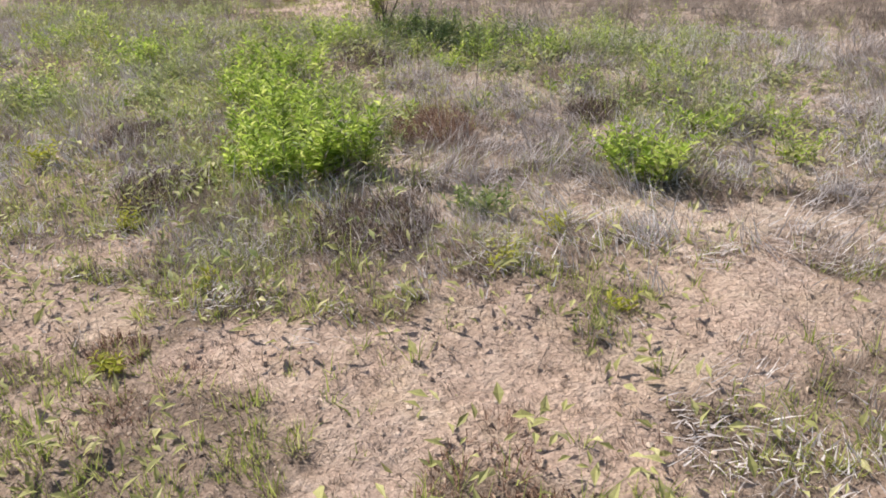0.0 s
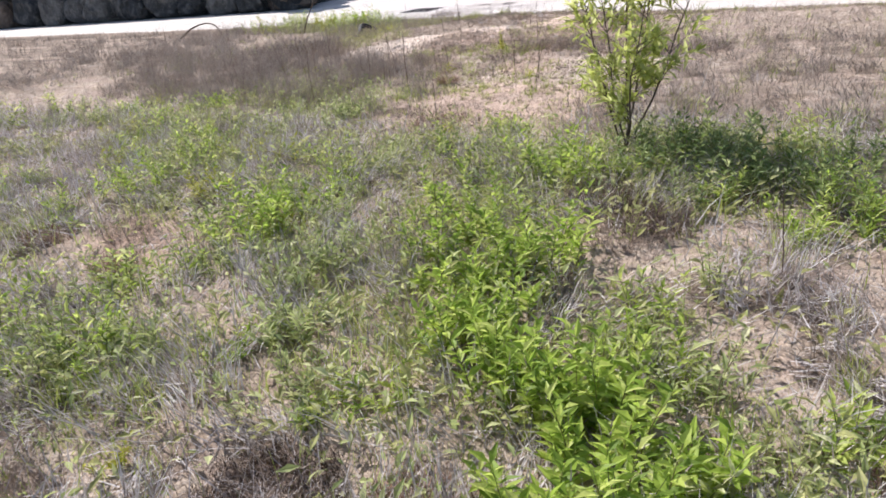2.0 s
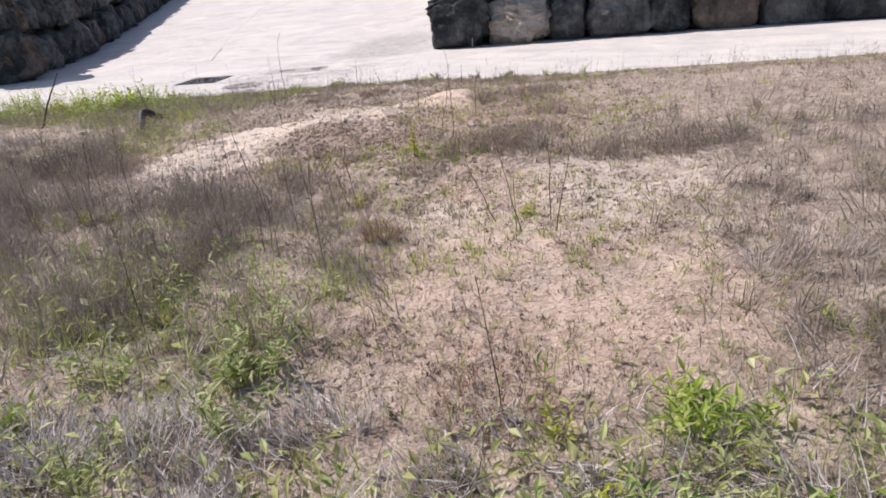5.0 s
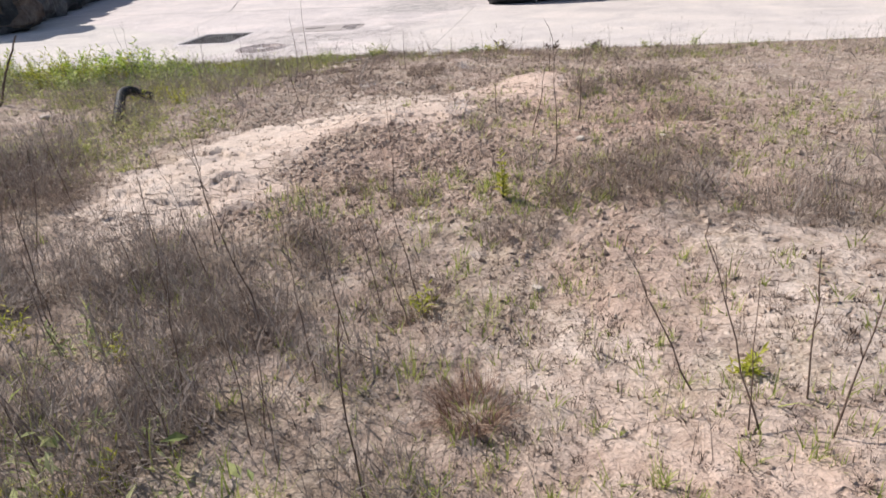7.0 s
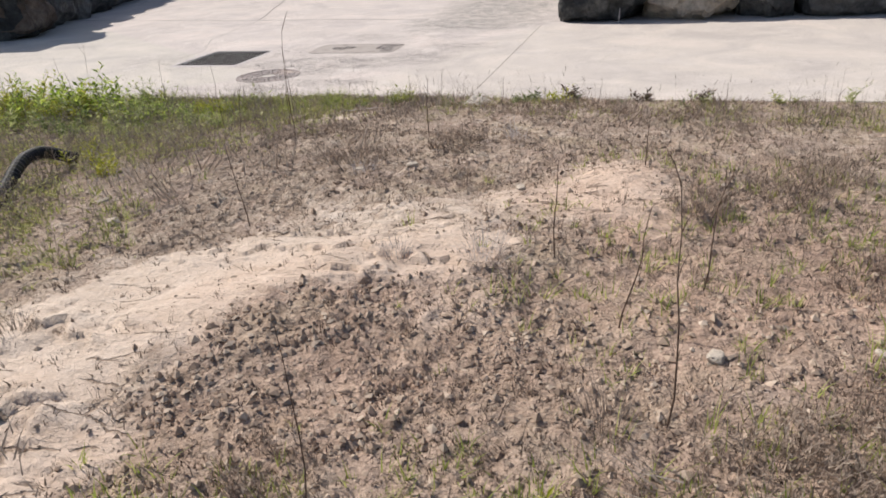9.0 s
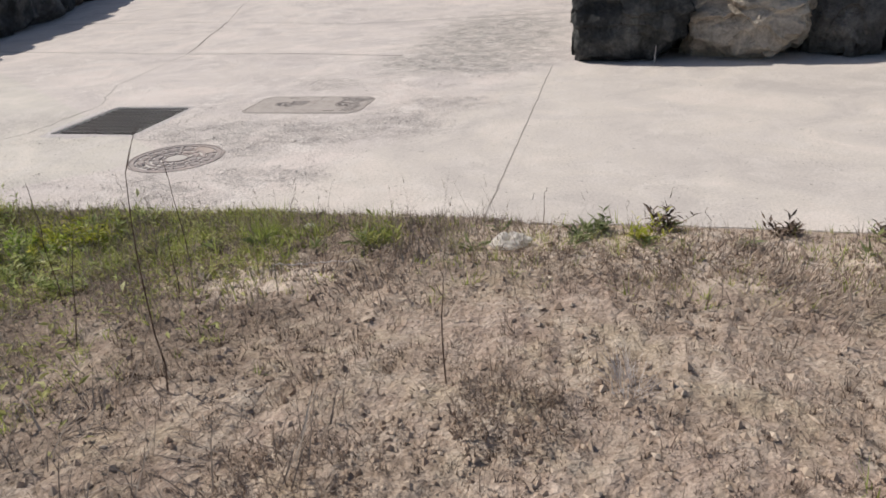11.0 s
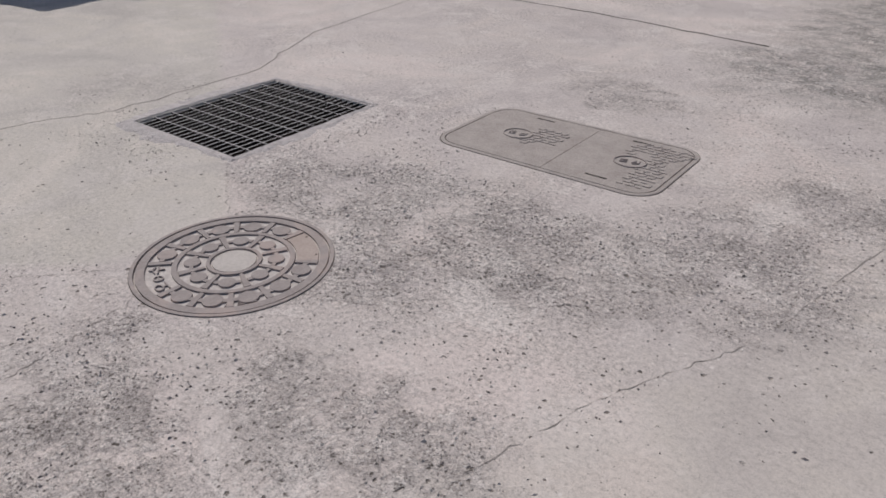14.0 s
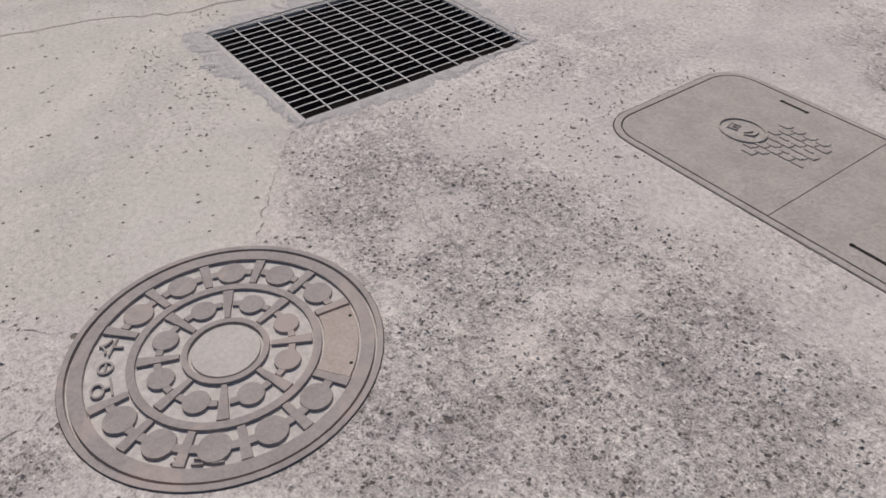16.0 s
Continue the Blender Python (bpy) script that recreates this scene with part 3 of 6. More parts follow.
def blades(x, y, z, length, lean, heading, width, droop, seed, segments=2):
    """Tapered blades that rise from places, lean and droop. Returns places and triangles."""
    r = np.random.default_rng(seed)
    n = len(x)
    ux, uy = np.cos(heading), np.sin(heading)
    face = heading + r.uniform(-1.2, 1.2, n) + math.pi / 2
    sx, sy = np.cos(face) * width / 2, np.sin(face) * width / 2
    rows = []
    cx, cy, cz, angle = x.copy(), y.copy(), z.copy(), lean.copy()
    for k in range(segments + 1):
        w = 1 - k / (segments + 0.0) if k else 1.0
        if k < segments:
            rows += [np.stack([cx - sx * w, cy - sy * w, cz], 1), np.stack([cx + sx * w, cy + sy * w, cz], 1)]
        else:
            rows += [np.stack([cx, cy, cz], 1)]
        d = length / segments
        cx, cy, cz = cx + ux * np.sin(angle) * d, cy + uy * np.sin(angle) * d, cz + np.cos(angle) * d
        angle = angle + droop / segments
    verts = np.stack(rows, 1)
    per = 2 * segments + 1
    tri = []
    for k in range(segments - 1):
        a = 2 * k
        tri += [(a, a + 1, a + 3), (a, a + 3, a + 2)]
    a = 2 * (segments - 1)
    tri += [(a, a + 1, a + 2)]
    faces = (np.arange(n) * per)[:, None, None] + np.array(tri)[None]
    return verts.reshape(-1, 3), faces.reshape(-1, 3)


def leaves(base, way, length, width, seed, fold=0.25):
    """Pointed leaves of four triangles: from base along way, folded a little at the midrib."""
    r = np.random.default_rng(seed)
    n = len(base)
    way = way / np.linalg.norm(way, axis=1, keepdims=True)
    side = np.cross(way, np.array([0, 0, 1.0]) + r.normal(0, 0.35, (n, 3)))
    side /= np.linalg.norm(side, axis=1, keepdims=True) + 1e-6
    up = np.cross(side, way)
    L, W = length[:, None], width[:, None] / 2
    tip = base + way * L - up * L * 0.12
    mid = base + way * L * 0.45
    left, right = mid + side * W + up * W * fold * 2, mid - side * W + up * W * fold * 2
    verts = np.stack([base, left, tip, right, mid], 1)
    faces = (np.arange(n) * 5)[:, None, None] + np.array([(0, 4, 1), (1, 4, 2), (2, 4, 3), (3, 4, 0)])[None]
    return verts.reshape(-1, 3), faces.reshape(-1, 3)


def join(*pairs):
    verts, faces, at = [], [], 0
    for v, f in pairs:
        verts.append(v)
        faces.append(f + at)
        at += len(v)
    return np.concatenate(verts), np.concatenate(faces)


def tube(points, radii, sides=6):
    """A tapered tube along points; triangles."""
    points, radii = np.asarray(points, float), np.asarray(radii, float)
    n = len(points)
    t = np.gradient(points, axis=0)
    t /= np.linalg.norm(t, axis=1, keepdims=True) + 1e-9
    a = np.cross(t, np.array([0.31, 0.87, 0.11]))
    a /= np.linalg.norm(a, axis=1, keepdims=True) + 1e-9
    b = np.cross(t, a)
    ang = np.linspace(0, 2 * math.pi, sides, endpoint=False)
    ring = points[:, None] + radii[:, None, None] * (np.cos(ang)[None, :, None] * a[:, None] + np.sin(ang)[None, :, None] * b[:, None])
    faces = []
    for k in range(n - 1):
        for s in range(sides):
            p, q = k * sides + s, k * sides + (s + 1) % sides
            faces += [(p, q, q + sides), (p, q + sides, p + sides)]
    for s in range(1, sides - 1):
        faces += [(0, s + 1, s), ((n - 1) * sides, (n - 1) * sides + s, (n - 1) * sides + s + 1)]
    return ring.reshape(-1, 3), np.array(faces)


# ---- ground: one sheet to the horizon ----
def spread(lo, hi, fine, far, growth=1.14):
    """Even lines between lo and hi, ever wider ones out to far."""
    inner = np.arange(lo, hi + fine / 2, fine)
    out, d, down, up = [], fine, [lo], [hi]
    while down[-1] > -far:
        d *= growth
        down.append(down[-1] - d)
        up.append(up[-1] + d)
    return np.concatenate([np.array(down[:0:-1]), inner, np.array(up[1:])])


def build_ground():
    xs, ys = spread(-5.6, 8.8, 0.056, 420), spread(-15.4, 0.14, 0.05, 420)
    # a closer mesh where the bare soil is passed
    xs = np.concatenate([xs[xs < -1.6], np.arange(-1.6, 1.75, 0.014), np.arange(1.75, 2.4, 0.02), xs[xs >= 2.4]])
    ys = np.concatenate([ys[ys < -5.6], np.arange(-5.6, -2.2, 0.012), ys[ys >= -2.2]])
    gx, gy = np.meshgrid(xs, ys)
    gz = height(gx, gy)
    nx, ny = len(xs), len(ys)
    i = (np.arange(ny - 1)[:, None] * nx + np.arange(nx - 1)[None]).ravel()
    ob = sheet("ground", np.stack([gx, gy, gz], -1).reshape(-1, 3), np.stack([i, i + 1, i + nx + 1, i + nx], 1), SOIL, smooth=True)
    x, y = gx.ravel(), gy.ravel()
    red = np.maximum(spot(x, y, 1.9, -3.6, 1.0, 1.5, 0, 0.8), np.maximum(spot(x, y, 1.45, -11.15, 0.5, 0.32), np.maximum(spot(x, y, 1.25, -2.75, 0.45, 0.45), np.maximum(spot(x, y, 1.85, -5.75, 0.3, 0.55, 10, 0.7), spot(x, y, 2.2, -7.6, 1.0, 0.9, 0, 0.8)))))
    red = np.maximum(red, np.maximum(step(y, -12.6, -13.4) * 0.7, 0.8 * spot(x, y, 0.7, -4.3, 1.2, 0.8, 30, 0.9)))
    for key, value in (("sand", np.maximum(np.maximum(crust(x, y), 0.12 * step(y, -12.4, -13.2) * step(value_noise(x, y, 0.6, 35), 0.25, 0.7)), np.maximum(0.7 * spot(x, y, 0.7, -0.4, 1.2, 0.38, 0, 0.8), 0.8 * spot(x, y, -1.05, -0.98, 0.45, 0.2, 0, 0.8)))), ("red", red), ("humus", np.clip(thatch_cover(x, y) * 1.3 + (0.1 + 0.4 * mats(x, y)) * step(y, -12.8, -13.5) + spot(x, y, -3, -1.2, 2.2, 1.0) * 0.7 + 0.5 * step(y - road_edge(x), -0.7, -0.3) * step(x, 0.1, -0.7), 0, 1))):
        ob.data.attributes.new(key, "FLOAT", "POINT").data.foreach_set("value", value.astype(np.float32))
    return tagged(ob, "uneven sandy brown soil of a weedy vacant lot", "ground", kind="structure")


build_ground()


# ---- road: concrete panels with open joints over a dirty bed ----
def wander(a, b, pieces, amount, r):
    """A line from a to b that strays a little, without its last point."""
    a, b = np.array(a, float), np.array(b, float)
    n = np.array([a[1] - b[1], b[0] - a[0]]) / np.linalg.norm(b - a)
    out = []
    for k in range(pieces):
        off = 0 if k == 0 else r.normal(0, amount)
        out.append(a + (b - a) * k / pieces + n * off)
    return out


def trail(points, pieces, amount, seed):
    r = np.random.default_rng(seed)
    out = []
    for a, b in zip(points, points[1:]):
        out += wander(a, b, pieces, amount, r)
    return out + [np.array(points[-1], float)]


def shrink(loop, d):
    p = np.array(loop)
    t = np.roll(p, -1, 0) - np.roll(p, 1, 0)
    t /= np.linalg.norm(t, axis=1, keepdims=True) + 1e-9
    return p + np.stack([-t[:, 1], t[:, 0]], 1) * d


def slab(name, loop, holes, parent, top=0.0, thick=0.16, material=CONCRETE, label=""):
    """A flat panel with an outline (anticlockwise), holes through it and a small bevel along its rim."""
    bm = bmesh.new()
    edges = []
    rims = []
    for pts in [shrink(loop, 0.005)] + list(holes):
        vs = [bm.verts.new((p[0], p[1], top)) for p in pts]
        rims.append(vs)
        edges += [bm.edges.new((vs[k], vs[(k + 1) % len(vs)])) for k in range(len(vs))]
    bmesh.ops.triangle_fill(bm, use_beauty=True, use_dissolve=False, edges=edges)
    for f in bm.faces:
        if f.normal.z < 0:
            f.normal_flip()
    for pts, vs, sign in zip([shrink(loop, 0.001)] + list(holes), rims, [1] + [-1] * len(holes)):
        mid = [bm.verts.new((p[0], p[1], top - 0.006)) for p in pts]
        low = [bm.verts.new((p[0], p[1], top - thick)) for p in pts]
        for k in range(len(vs)):
            j = (k + 1) % len(vs)
            for a, b in ((vs, mid), (mid, low)):
                bm.faces.new((a[k], b[k], b[j], a[j]) if sign > 0 else (a[j], b[j], b[k], a[k]))
    bm.normal_update()
    return part(name, bm, material, parent, label)


def circle(cx, cy, r, n=48):
    return [(cx + r * math.cos(2 * math.pi * k / n), cy + r * math.sin(2 * math.pi * k / n)) for k in range(n)]


def rounded(x0, x1, y0, y1, r, n=7):
    out = []
    for cx, cy, a in ((x1 - r, y1 - r, 0), (x0 + r, y1 - r, 90), (x0 + r, y0 + r, 180), (x1 - r, y0 + r, 270)):
        out += [(cx + r * math.cos(radians(a + 90 * k / n)), cy + r * math.sin(radians(a + 90 * k / n))) for k in range(n + 1)]
    return out


COVER = (-2.683, 0.978, 0.35)
LID = (-2.87, -1.72, 2.3, 2.96)
GRATE = (-4.25, -3.45, 1.575, 2.515)

road = tagged(empty("road"), "pale concrete lane with joints, worn patches and cracks", "road", kind="structure")
JOINT_UP = trail([(-0.205, 0.02), (-0.2, 2.6), (-0.2, 4.95)], 24, 0.003, 1)
JOINT_ACROSS = trail([(-0.2, 4.95), (-2.33, 5.2), (-3.63, 5.45), (-5.3, 5.57), (-7.73, 5.92), (-14.0, 6.9)], 9, 0.015, 2)
JOINT_SLANT = trail([(-4.5, 1.6), (-4.52, 2.62), (-4.99, 3.54), (-5.3, 5.57)], 8, 0.008, 3)
JOINT_LEFT = trail([(-5.0, float(road_edge(-5))), (-4.76, 0.83), (-4.65, 1.31), (-4.5, 1.6)], 7, 0.007, 4)
JOINT_BACK = trail([(-5.3, 5.57), (-6.5, 9.0)], 10, 0.01, 5)
JOINT_FAR = trail([(0.5, 9.1), (-1.99, 8.67), (-3.63, 8.27), (-4.86, 8.56), (-6.5, 9.0)], 7, 0.03, 8)
JOINT_FAR_LEFT = trail([(-6.5, 9.0), (-16.0, 9.9)], 10, 0.03, 9)
EDGE_FAR = trail([(-30.0, float(road_edge(-30))), (-14.0, float(road_edge(-14))), (-9, float(road_edge(-9))), (-5, float(road_edge(-5)))], 14, 0.012, 16)
EDGE_LEFT = trail([(-5.0, float(road_edge(-5))), (-2.6, -0.1), (-0.4, 0.0)], 22, 0.01, 6)[:-1] + trail([(-0.4, 0.0), (-0.205, 0.02)], 3, 0.006, 26)
EDGE_RIGHT = trail([(-0.205, 0.02), (0.02, -0.03), (0.3, -0.04), (0.36, -0.01)], 3, 0.008, 27)[:-1] + trail([(0.36, -0.01), (2.0, 0.0), (5.0, 0.0)], 26, 0.007, 7)[:-1] + trail([(5.0, 0.0), (14.0, 0.0), (40.0, 0.0)], 12, 0.01, 28)
across_right = [p for p in JOINT_ACROSS if p[0] >= -5.301]
across_left = [p for p in JOINT_ACROSS if p[0] <= -5.299]
slab("panel", EDGE_LEFT[:-1] + JOINT_UP[:-1] + across_right[:-1] + JOINT_SLANT[::-1][:-1] + JOINT_LEFT[::-1][:-1], [circle(*COVER)[::-1], rounded(*LID, 0.13)[::-1], rounded(*GRATE, 0.004, 1)[::-1]], road)
slab("panel", EDGE_RIGHT + [np.array((40.0, 7.0)), np.array((0.5, 7.0)), np.array((-0.2, 6.01))] + JOINT_UP[::-1][:-1], [], road)
slab("panel", EDGE_FAR[:-1] + JOINT_LEFT[:-1] + JOINT_SLANT[:-1] + across_left, [], road)
slab("panel", across_right[::-1][:-1] + [np.array((-0.2, 4.95)), np.array((-0.2, 6.01)), np.array((0.5, 7.0))] + JOINT_FAR[:-1] + JOINT_BACK[::-1][:-1], [], road)
slab("panel", across_left[::-1][:-1] + JOINT_BACK[:-1] + JOINT_FAR_LEFT + [np.array((-15.0, 7.5))], [], road)


def rise(y):
    """The side lane climbs beyond its third joint."""
    return 0.06 * np.maximum(0.0, np.asarray(y) - 9.6)


for loop in (JOINT_FAR[::-1][:-1] + [np.array((0.5, 9.1)), np.array((-6.5, 90.0)), np.array((-26.0, 90.0)), np.array((-7.2, 11.0))],
             JOINT_FAR_LEFT[::-1][:-1] + [np.array((-6.5, 9.0)), np.array((-7.2, 11.0)), np.array((-26.0, 90.0)), np.array((-48.0, 90.0))]):
    far = slab("panel", loop, [], road)
    for v in far.data.vertices:
        v.co.z += float(rise(v.co.y))
bm = bmesh.new()
for x0, x1, y0, y1 in ((-14.3, -4.3, -0.0, 7), (-3.46, 40, 0.02, 6), (-4.3, -3.46, 0.02, 1.54), (-4.3, -3.46, 2.55, 6), (-18, 0.6, 6, 9.5)):
    vs = [bm.verts.new(p + (-0.045,)) for p in ((x0, y0), (x1, y0), (x1, y1), (x0, y1))]
    bm.faces.new(vs)
part("joint_bed", bm, BED, road, "dark dirt in the joints")


def hairline(points, width, seed):
    """A fine crack: a thin ragged ribbon of dirt in the skin of the concrete."""
    r = np.random.default_rng(seed)
    p = np.array(trail(points, 18, 0.0045, seed))
    t = np.gradient(p, axis=0)
    t /= np.linalg.norm(t, axis=1, keepdims=True)
    n = np.stack([-t[:, 1], t[:, 0]], 1)
    w = 0.55 * width * (r.uniform(0.15, 1.0, len(p)) * np.where(r.random(len(p)) < 0.35, 0.12, 1.0))[:, None]
    z = np.full((len(p), 1), 0.0012)
    verts = np.concatenate([np.concatenate([p - n * w / 2, z], 1), np.concatenate([p + n * w / 2, z], 1)])
    k, m = np.arange(len(p) - 1), len(p)
    sheet("crack", verts, np.stack([k, k + 1, k + 1 + m, k + m], 1), HAIRLINE, road)


for k, (pts, w) in enumerate(((((-2.95, 0.7), (-3.07, 0.56), (-3.24, 0.39), (-3.75, 0.0)), 0.008), (((-2.74, 0.61), (-2.7, 0.43), (-2.66, 0.2), (-2.8, -0.05)), 0.014),
                              (((-1.47, 0.68), (-1.31, 1.17), (-1.09, 1.59), (-0.89, 2.46)), 0.0085), (((-4.4, 2.75), (-4.1, 2.74), (-3.8, 2.72)), 0.008), (((-3.4, 1.5), (-3.22, 1.36), (-3.0, 1.2)), 0.01),
                              (((-5.0, 8.47), (-4.3, 8.2), (-3.9, 8.1)), 0.02))):
    hairline(pts, w, 20 + k)


def joint_fill(points, width, seed, material=HAIRLINE):
    """Dust and dirt that lie along an open joint."""
    r = np.random.default_rng(seed)
    p = np.array(points)
    t = np.gradient(p, axis=0)
    t /= np.linalg.norm(t, axis=1, keepdims=True)
    n = np.stack([-t[:, 1], t[:, 0]], 1)
    w = width * r.uniform(0.45, 1.1, len(p))[:, None]
    z = np.full((len(p), 1), 0.001)
    verts = np.concatenate([np.concatenate([p - n * w / 2, z], 1), np.concatenate([p + n * w / 2, z], 1)])
    k, m = np.arange(len(p) - 1), len(p)
    sheet("joint_fill", verts, np.stack([k, k + 1, k + 1 + m, k + m], 1), material, road)


joint_fill([p for p in JOINT_UP if p[1] < 4.4], 0.0115, 40)
joint_fill([p for p in JOINT_UP if p[1] > 4.2] + [np.array((-0.2, 6.05))], 0.03, 47, CONCRETE)
joint_fill([p for p in JOINT_ACROSS if p[0] < -2.0], 0.034, 41, JOINT_GRIME)
joint_fill([p for p in JOINT_ACROSS if p[0] > -2.2], 0.04, 48, CONCRETE)
joint_fill(JOINT_SLANT, 0.014, 42)
joint_fill(JOINT_LEFT, 0.014, 43, JOINT_DUST)
joint_fill(JOINT_BACK, 0.03, 44, JOINT_GRIME)
joint_fill(JOINT_FAR, 0.03, 45, JOINT_GRIME)
joint_fill(JOINT_FAR_LEFT, 0.04, 46)


# ---- iron in the road ----
def sector(bm, r0, r1, a0, a1, z0, z1, bevel=0.0015, steps=None):
    """A block between two radii and two angles (degrees), its top a little smaller than its foot."""
    steps = steps or max(2, int((a1 - a0) / 5))
    full = a1 - a0 >= 359.9
    rows = []
    for rr, zz, da in ((r0, z0, 0), (r0 + bevel, z1, 1), (r1 - bevel, z1, 1), (r1, z0, 0)):
        trim = 0 if full else math.degrees(bevel / max(rr, 0.02)) * da
        rows.append([bm.verts.new((rr * math.cos(radians(a0 + trim + (a1 - a0 - 2 * trim) * k / steps)), rr * math.sin(radians(a0 + trim + (a1 - a0 - 2 * trim) * k / steps)), zz)) for k in range(steps if full else steps + 1)])
    count = steps if full else steps
    for a, b in zip(rows, rows[1:]):
        for k in range(count):
            j = (k + 1) % len(a)
            bm.faces.new((a[k], b[k], b[j], a[j]))
    if not full:
        for k in (0, -1):
            f = [row[k] for row in rows]
            bm.faces.new(f if k == 0 else f[::-1])
    bmesh.ops.recalc_face_normals(bm, faces=bm.faces)


def disc(bm, cx, cy, r, z0, z1, n=18, bevel=0.002):
    low = [bm.verts.new((cx + r * math.cos(2 * math.pi * k / n), cy + r * math.sin(2 * math.pi * k / n), z0)) for k in range(n)]
    top = [bm.verts.new((cx + (r - bevel) * math.cos(2 * math.pi * k / n), cy + (r - bevel) * math.sin(2 * math.pi * k / n), z1)) for k in range(n)]
    for k in range(n):
        bm.faces.new((low[k], low[(k + 1) % n], top[(k + 1) % n], top[k]))
    bm.faces.new(top)


def block(bm, cx, cy, sx, sy, z0, z1, turn=0.0, bevel=0.0015):
    c, s = math.cos(radians(turn)), math.sin(radians(turn))
    put = lambda u, v, z: bm.verts.new((cx + u * c - v * s, cy + u * s + v * c, z))
    low = [put(u * sx / 2, v * sy / 2, z0) for u, v in ((-1, -1), (1, -1), (1, 1), (-1, 1))]
    top = [put(u * (sx / 2 - bevel), v * (sy / 2 - bevel), z1) for u, v in ((-1, -1), (1, -1), (1, 1), (-1, 1))]
    for k in range(4):
        bm.faces.new((low[k], low[(k + 1) % 4], top[(k + 1) % 4], top[k]))
    bm.faces.new(top)


def manhole_cover():
    thing = tagged(empty("manhole_cover", COVER[0], COVER[1], 0), "round dusty cast-iron manhole cover with raised cells, set in concrete", "manhole cover")
    thing.matrix_basis = thing.matrix_basis @ Matrix.Scale(0.994, 4)
    Z0, Z1 = -0.012, 0.001
    bm = bmesh.new()
    disc(bm, 0, 0, 0.35, -0.05, -0.0055, 64)
    part("plate", bm, GRIT, thing, "grit packed between the raised cells")
    bm = bmesh.new()
    sector(bm, 0.3345, 0.3515, 0, 360, Z0, 0.004, 0.002, 72)
    part("frame", bm, CAST_IRON, thing)
    bm = bmesh.new()
    sector(bm, 0.298, 0.332, 0, 360, Z0, Z1 + 0.001, 0.002, 72)
    part("rim", bm, CAST_IRON, thing)
    bm = bmesh.new()
    sector(bm, 0.192, 0.214, 0, 360, Z0, Z1, 0.002, 60)
    part("ring", bm, CAST_IRON, thing)
    bm = bmesh.new()
    sector(bm, 0.081, 0.098, 0, 360, Z0, Z1 + 0.001, 0.002, 40)
    part("ring", bm, CAST_IRON, thing)
    bm = bmesh.new()
    disc(bm, 0, 0, 0.0795, Z0, -0.001, 40, 0.004)
    part("boss", bm, IRON_BOSS, thing, "smooth worn round boss")
    first = None
    outer = [85 + 27.4 * k for k in range(6)] + [268 + 25.6 * k for k in range(6)]
    for a in outer:
        if first is None:
            bm = bmesh.new()
            sector(bm, 0.2145, 0.2975, -2.5, 2.5, Z0, Z1)
            first = part("rib", bm, CAST_IRON, thing)
            first.matrix_basis = pose(0, 0, 0, 0, 0, a)
        else:
            share("rib", first, pose(0, 0, 0, 0, 0, a), thing)
    hub = None
    for a in [98.7 + 27.4 * k for k in range(5)] + [280.8 + 25.6 * k for k in range(5)]:
        if hub is None:
            bm = bmesh.new()
            disc(bm, 0.254, 0, 0.036, Z0, Z1, 22)
            sector(bm, 0.245, 0.266, -11.2, 11.2, Z0, Z1 - 0.0007)
            hub = part("cell_hub", bm, CAST_IRON, thing)
            hub.matrix_basis = pose(0, 0, 0, 0, 0, a)
        else:
            share("cell_hub", hub, pose(0, 0, 0, 0, 0, a), thing)
    inner = None
    for k in range(8):
        a = 20 + 45 * k
        if inner is None:
            bm = bmesh.new()
            sector(bm, 0.0985, 0.1915, -4.2, 4.2, Z0, Z1)
            inner = part("rib", bm, CAST_IRON, thing)
            bm = bmesh.new()
            disc(bm, 0.145, 0, 0.031, Z0, Z1, 22)
            sector(bm, 0.137, 0.155, -18.3, 18.3, Z0, Z1 - 0.0007)
            inner_hub = part("cell_hub", bm, CAST_IRON, thing)
            inner.matrix_basis, inner_hub.matrix_basis = pose(0, 0, 0, 0, 0, a), pose(0, 0, 0, 0, 0, a + 22.5)
        else:
            share("rib", inner, pose(0, 0, 0, 0, 0, a), thing)
            share("cell_hub", inner_hub, pose(0, 0, 0, 0, 0, a + 22.5), thing)
    bm = bmesh.new()
    sector(bm, 0.2155, 0.2965, 38, 82, Z0, -0.0005, 0.003)
    part("blank_plate", bm, RUST_PLATE, thing, "smooth rusty blank plate")
    for a in (46, 75):
        bm = bmesh.new()
        disc(bm, 0.285 * math.cos(radians(a)), 0.285 * math.sin(radians(a)), 0.006, -0.004, 0.0, 10)
        part("bolt_hole", bm, SLOT, thing)
    # the two words on the sign cell, and the round stud between them
    for char, a in (("\uc624", 258.5), ("\uc218", 231.5)):
        font = bpy.data.curves.new("letter", "FONT")
        font.body, font.size, font.extrude, font.align_x, font.align_y = char, 0.062, 0.0035, "CENTER", "CENTER"
        ghost = new("letter", font)
        me = bpy.data.meshes.new_from_object(ghost.evaluated_get(bpy.context.evaluated_depsgraph_get()))
        bpy.data.objects.remove(ghost)
        me.materials.clear()
        me.materials.append(CAST_IRON)
        ob = new("letter", me)
        ob.parent = thing
        ob.matrix_basis = pose(0.256 * math.cos(radians(a)), 0.256 * math.sin(radians(a)), -0.0032, 0, 0, a - 90)
    bm = bmesh.new()
    sector(bm, 0.012, 0.019, 0, 360, Z0, -0.0005, 0.001, 20)
    block(bm, 0, 0, 0.007, 0.026, Z0, -0.0008)
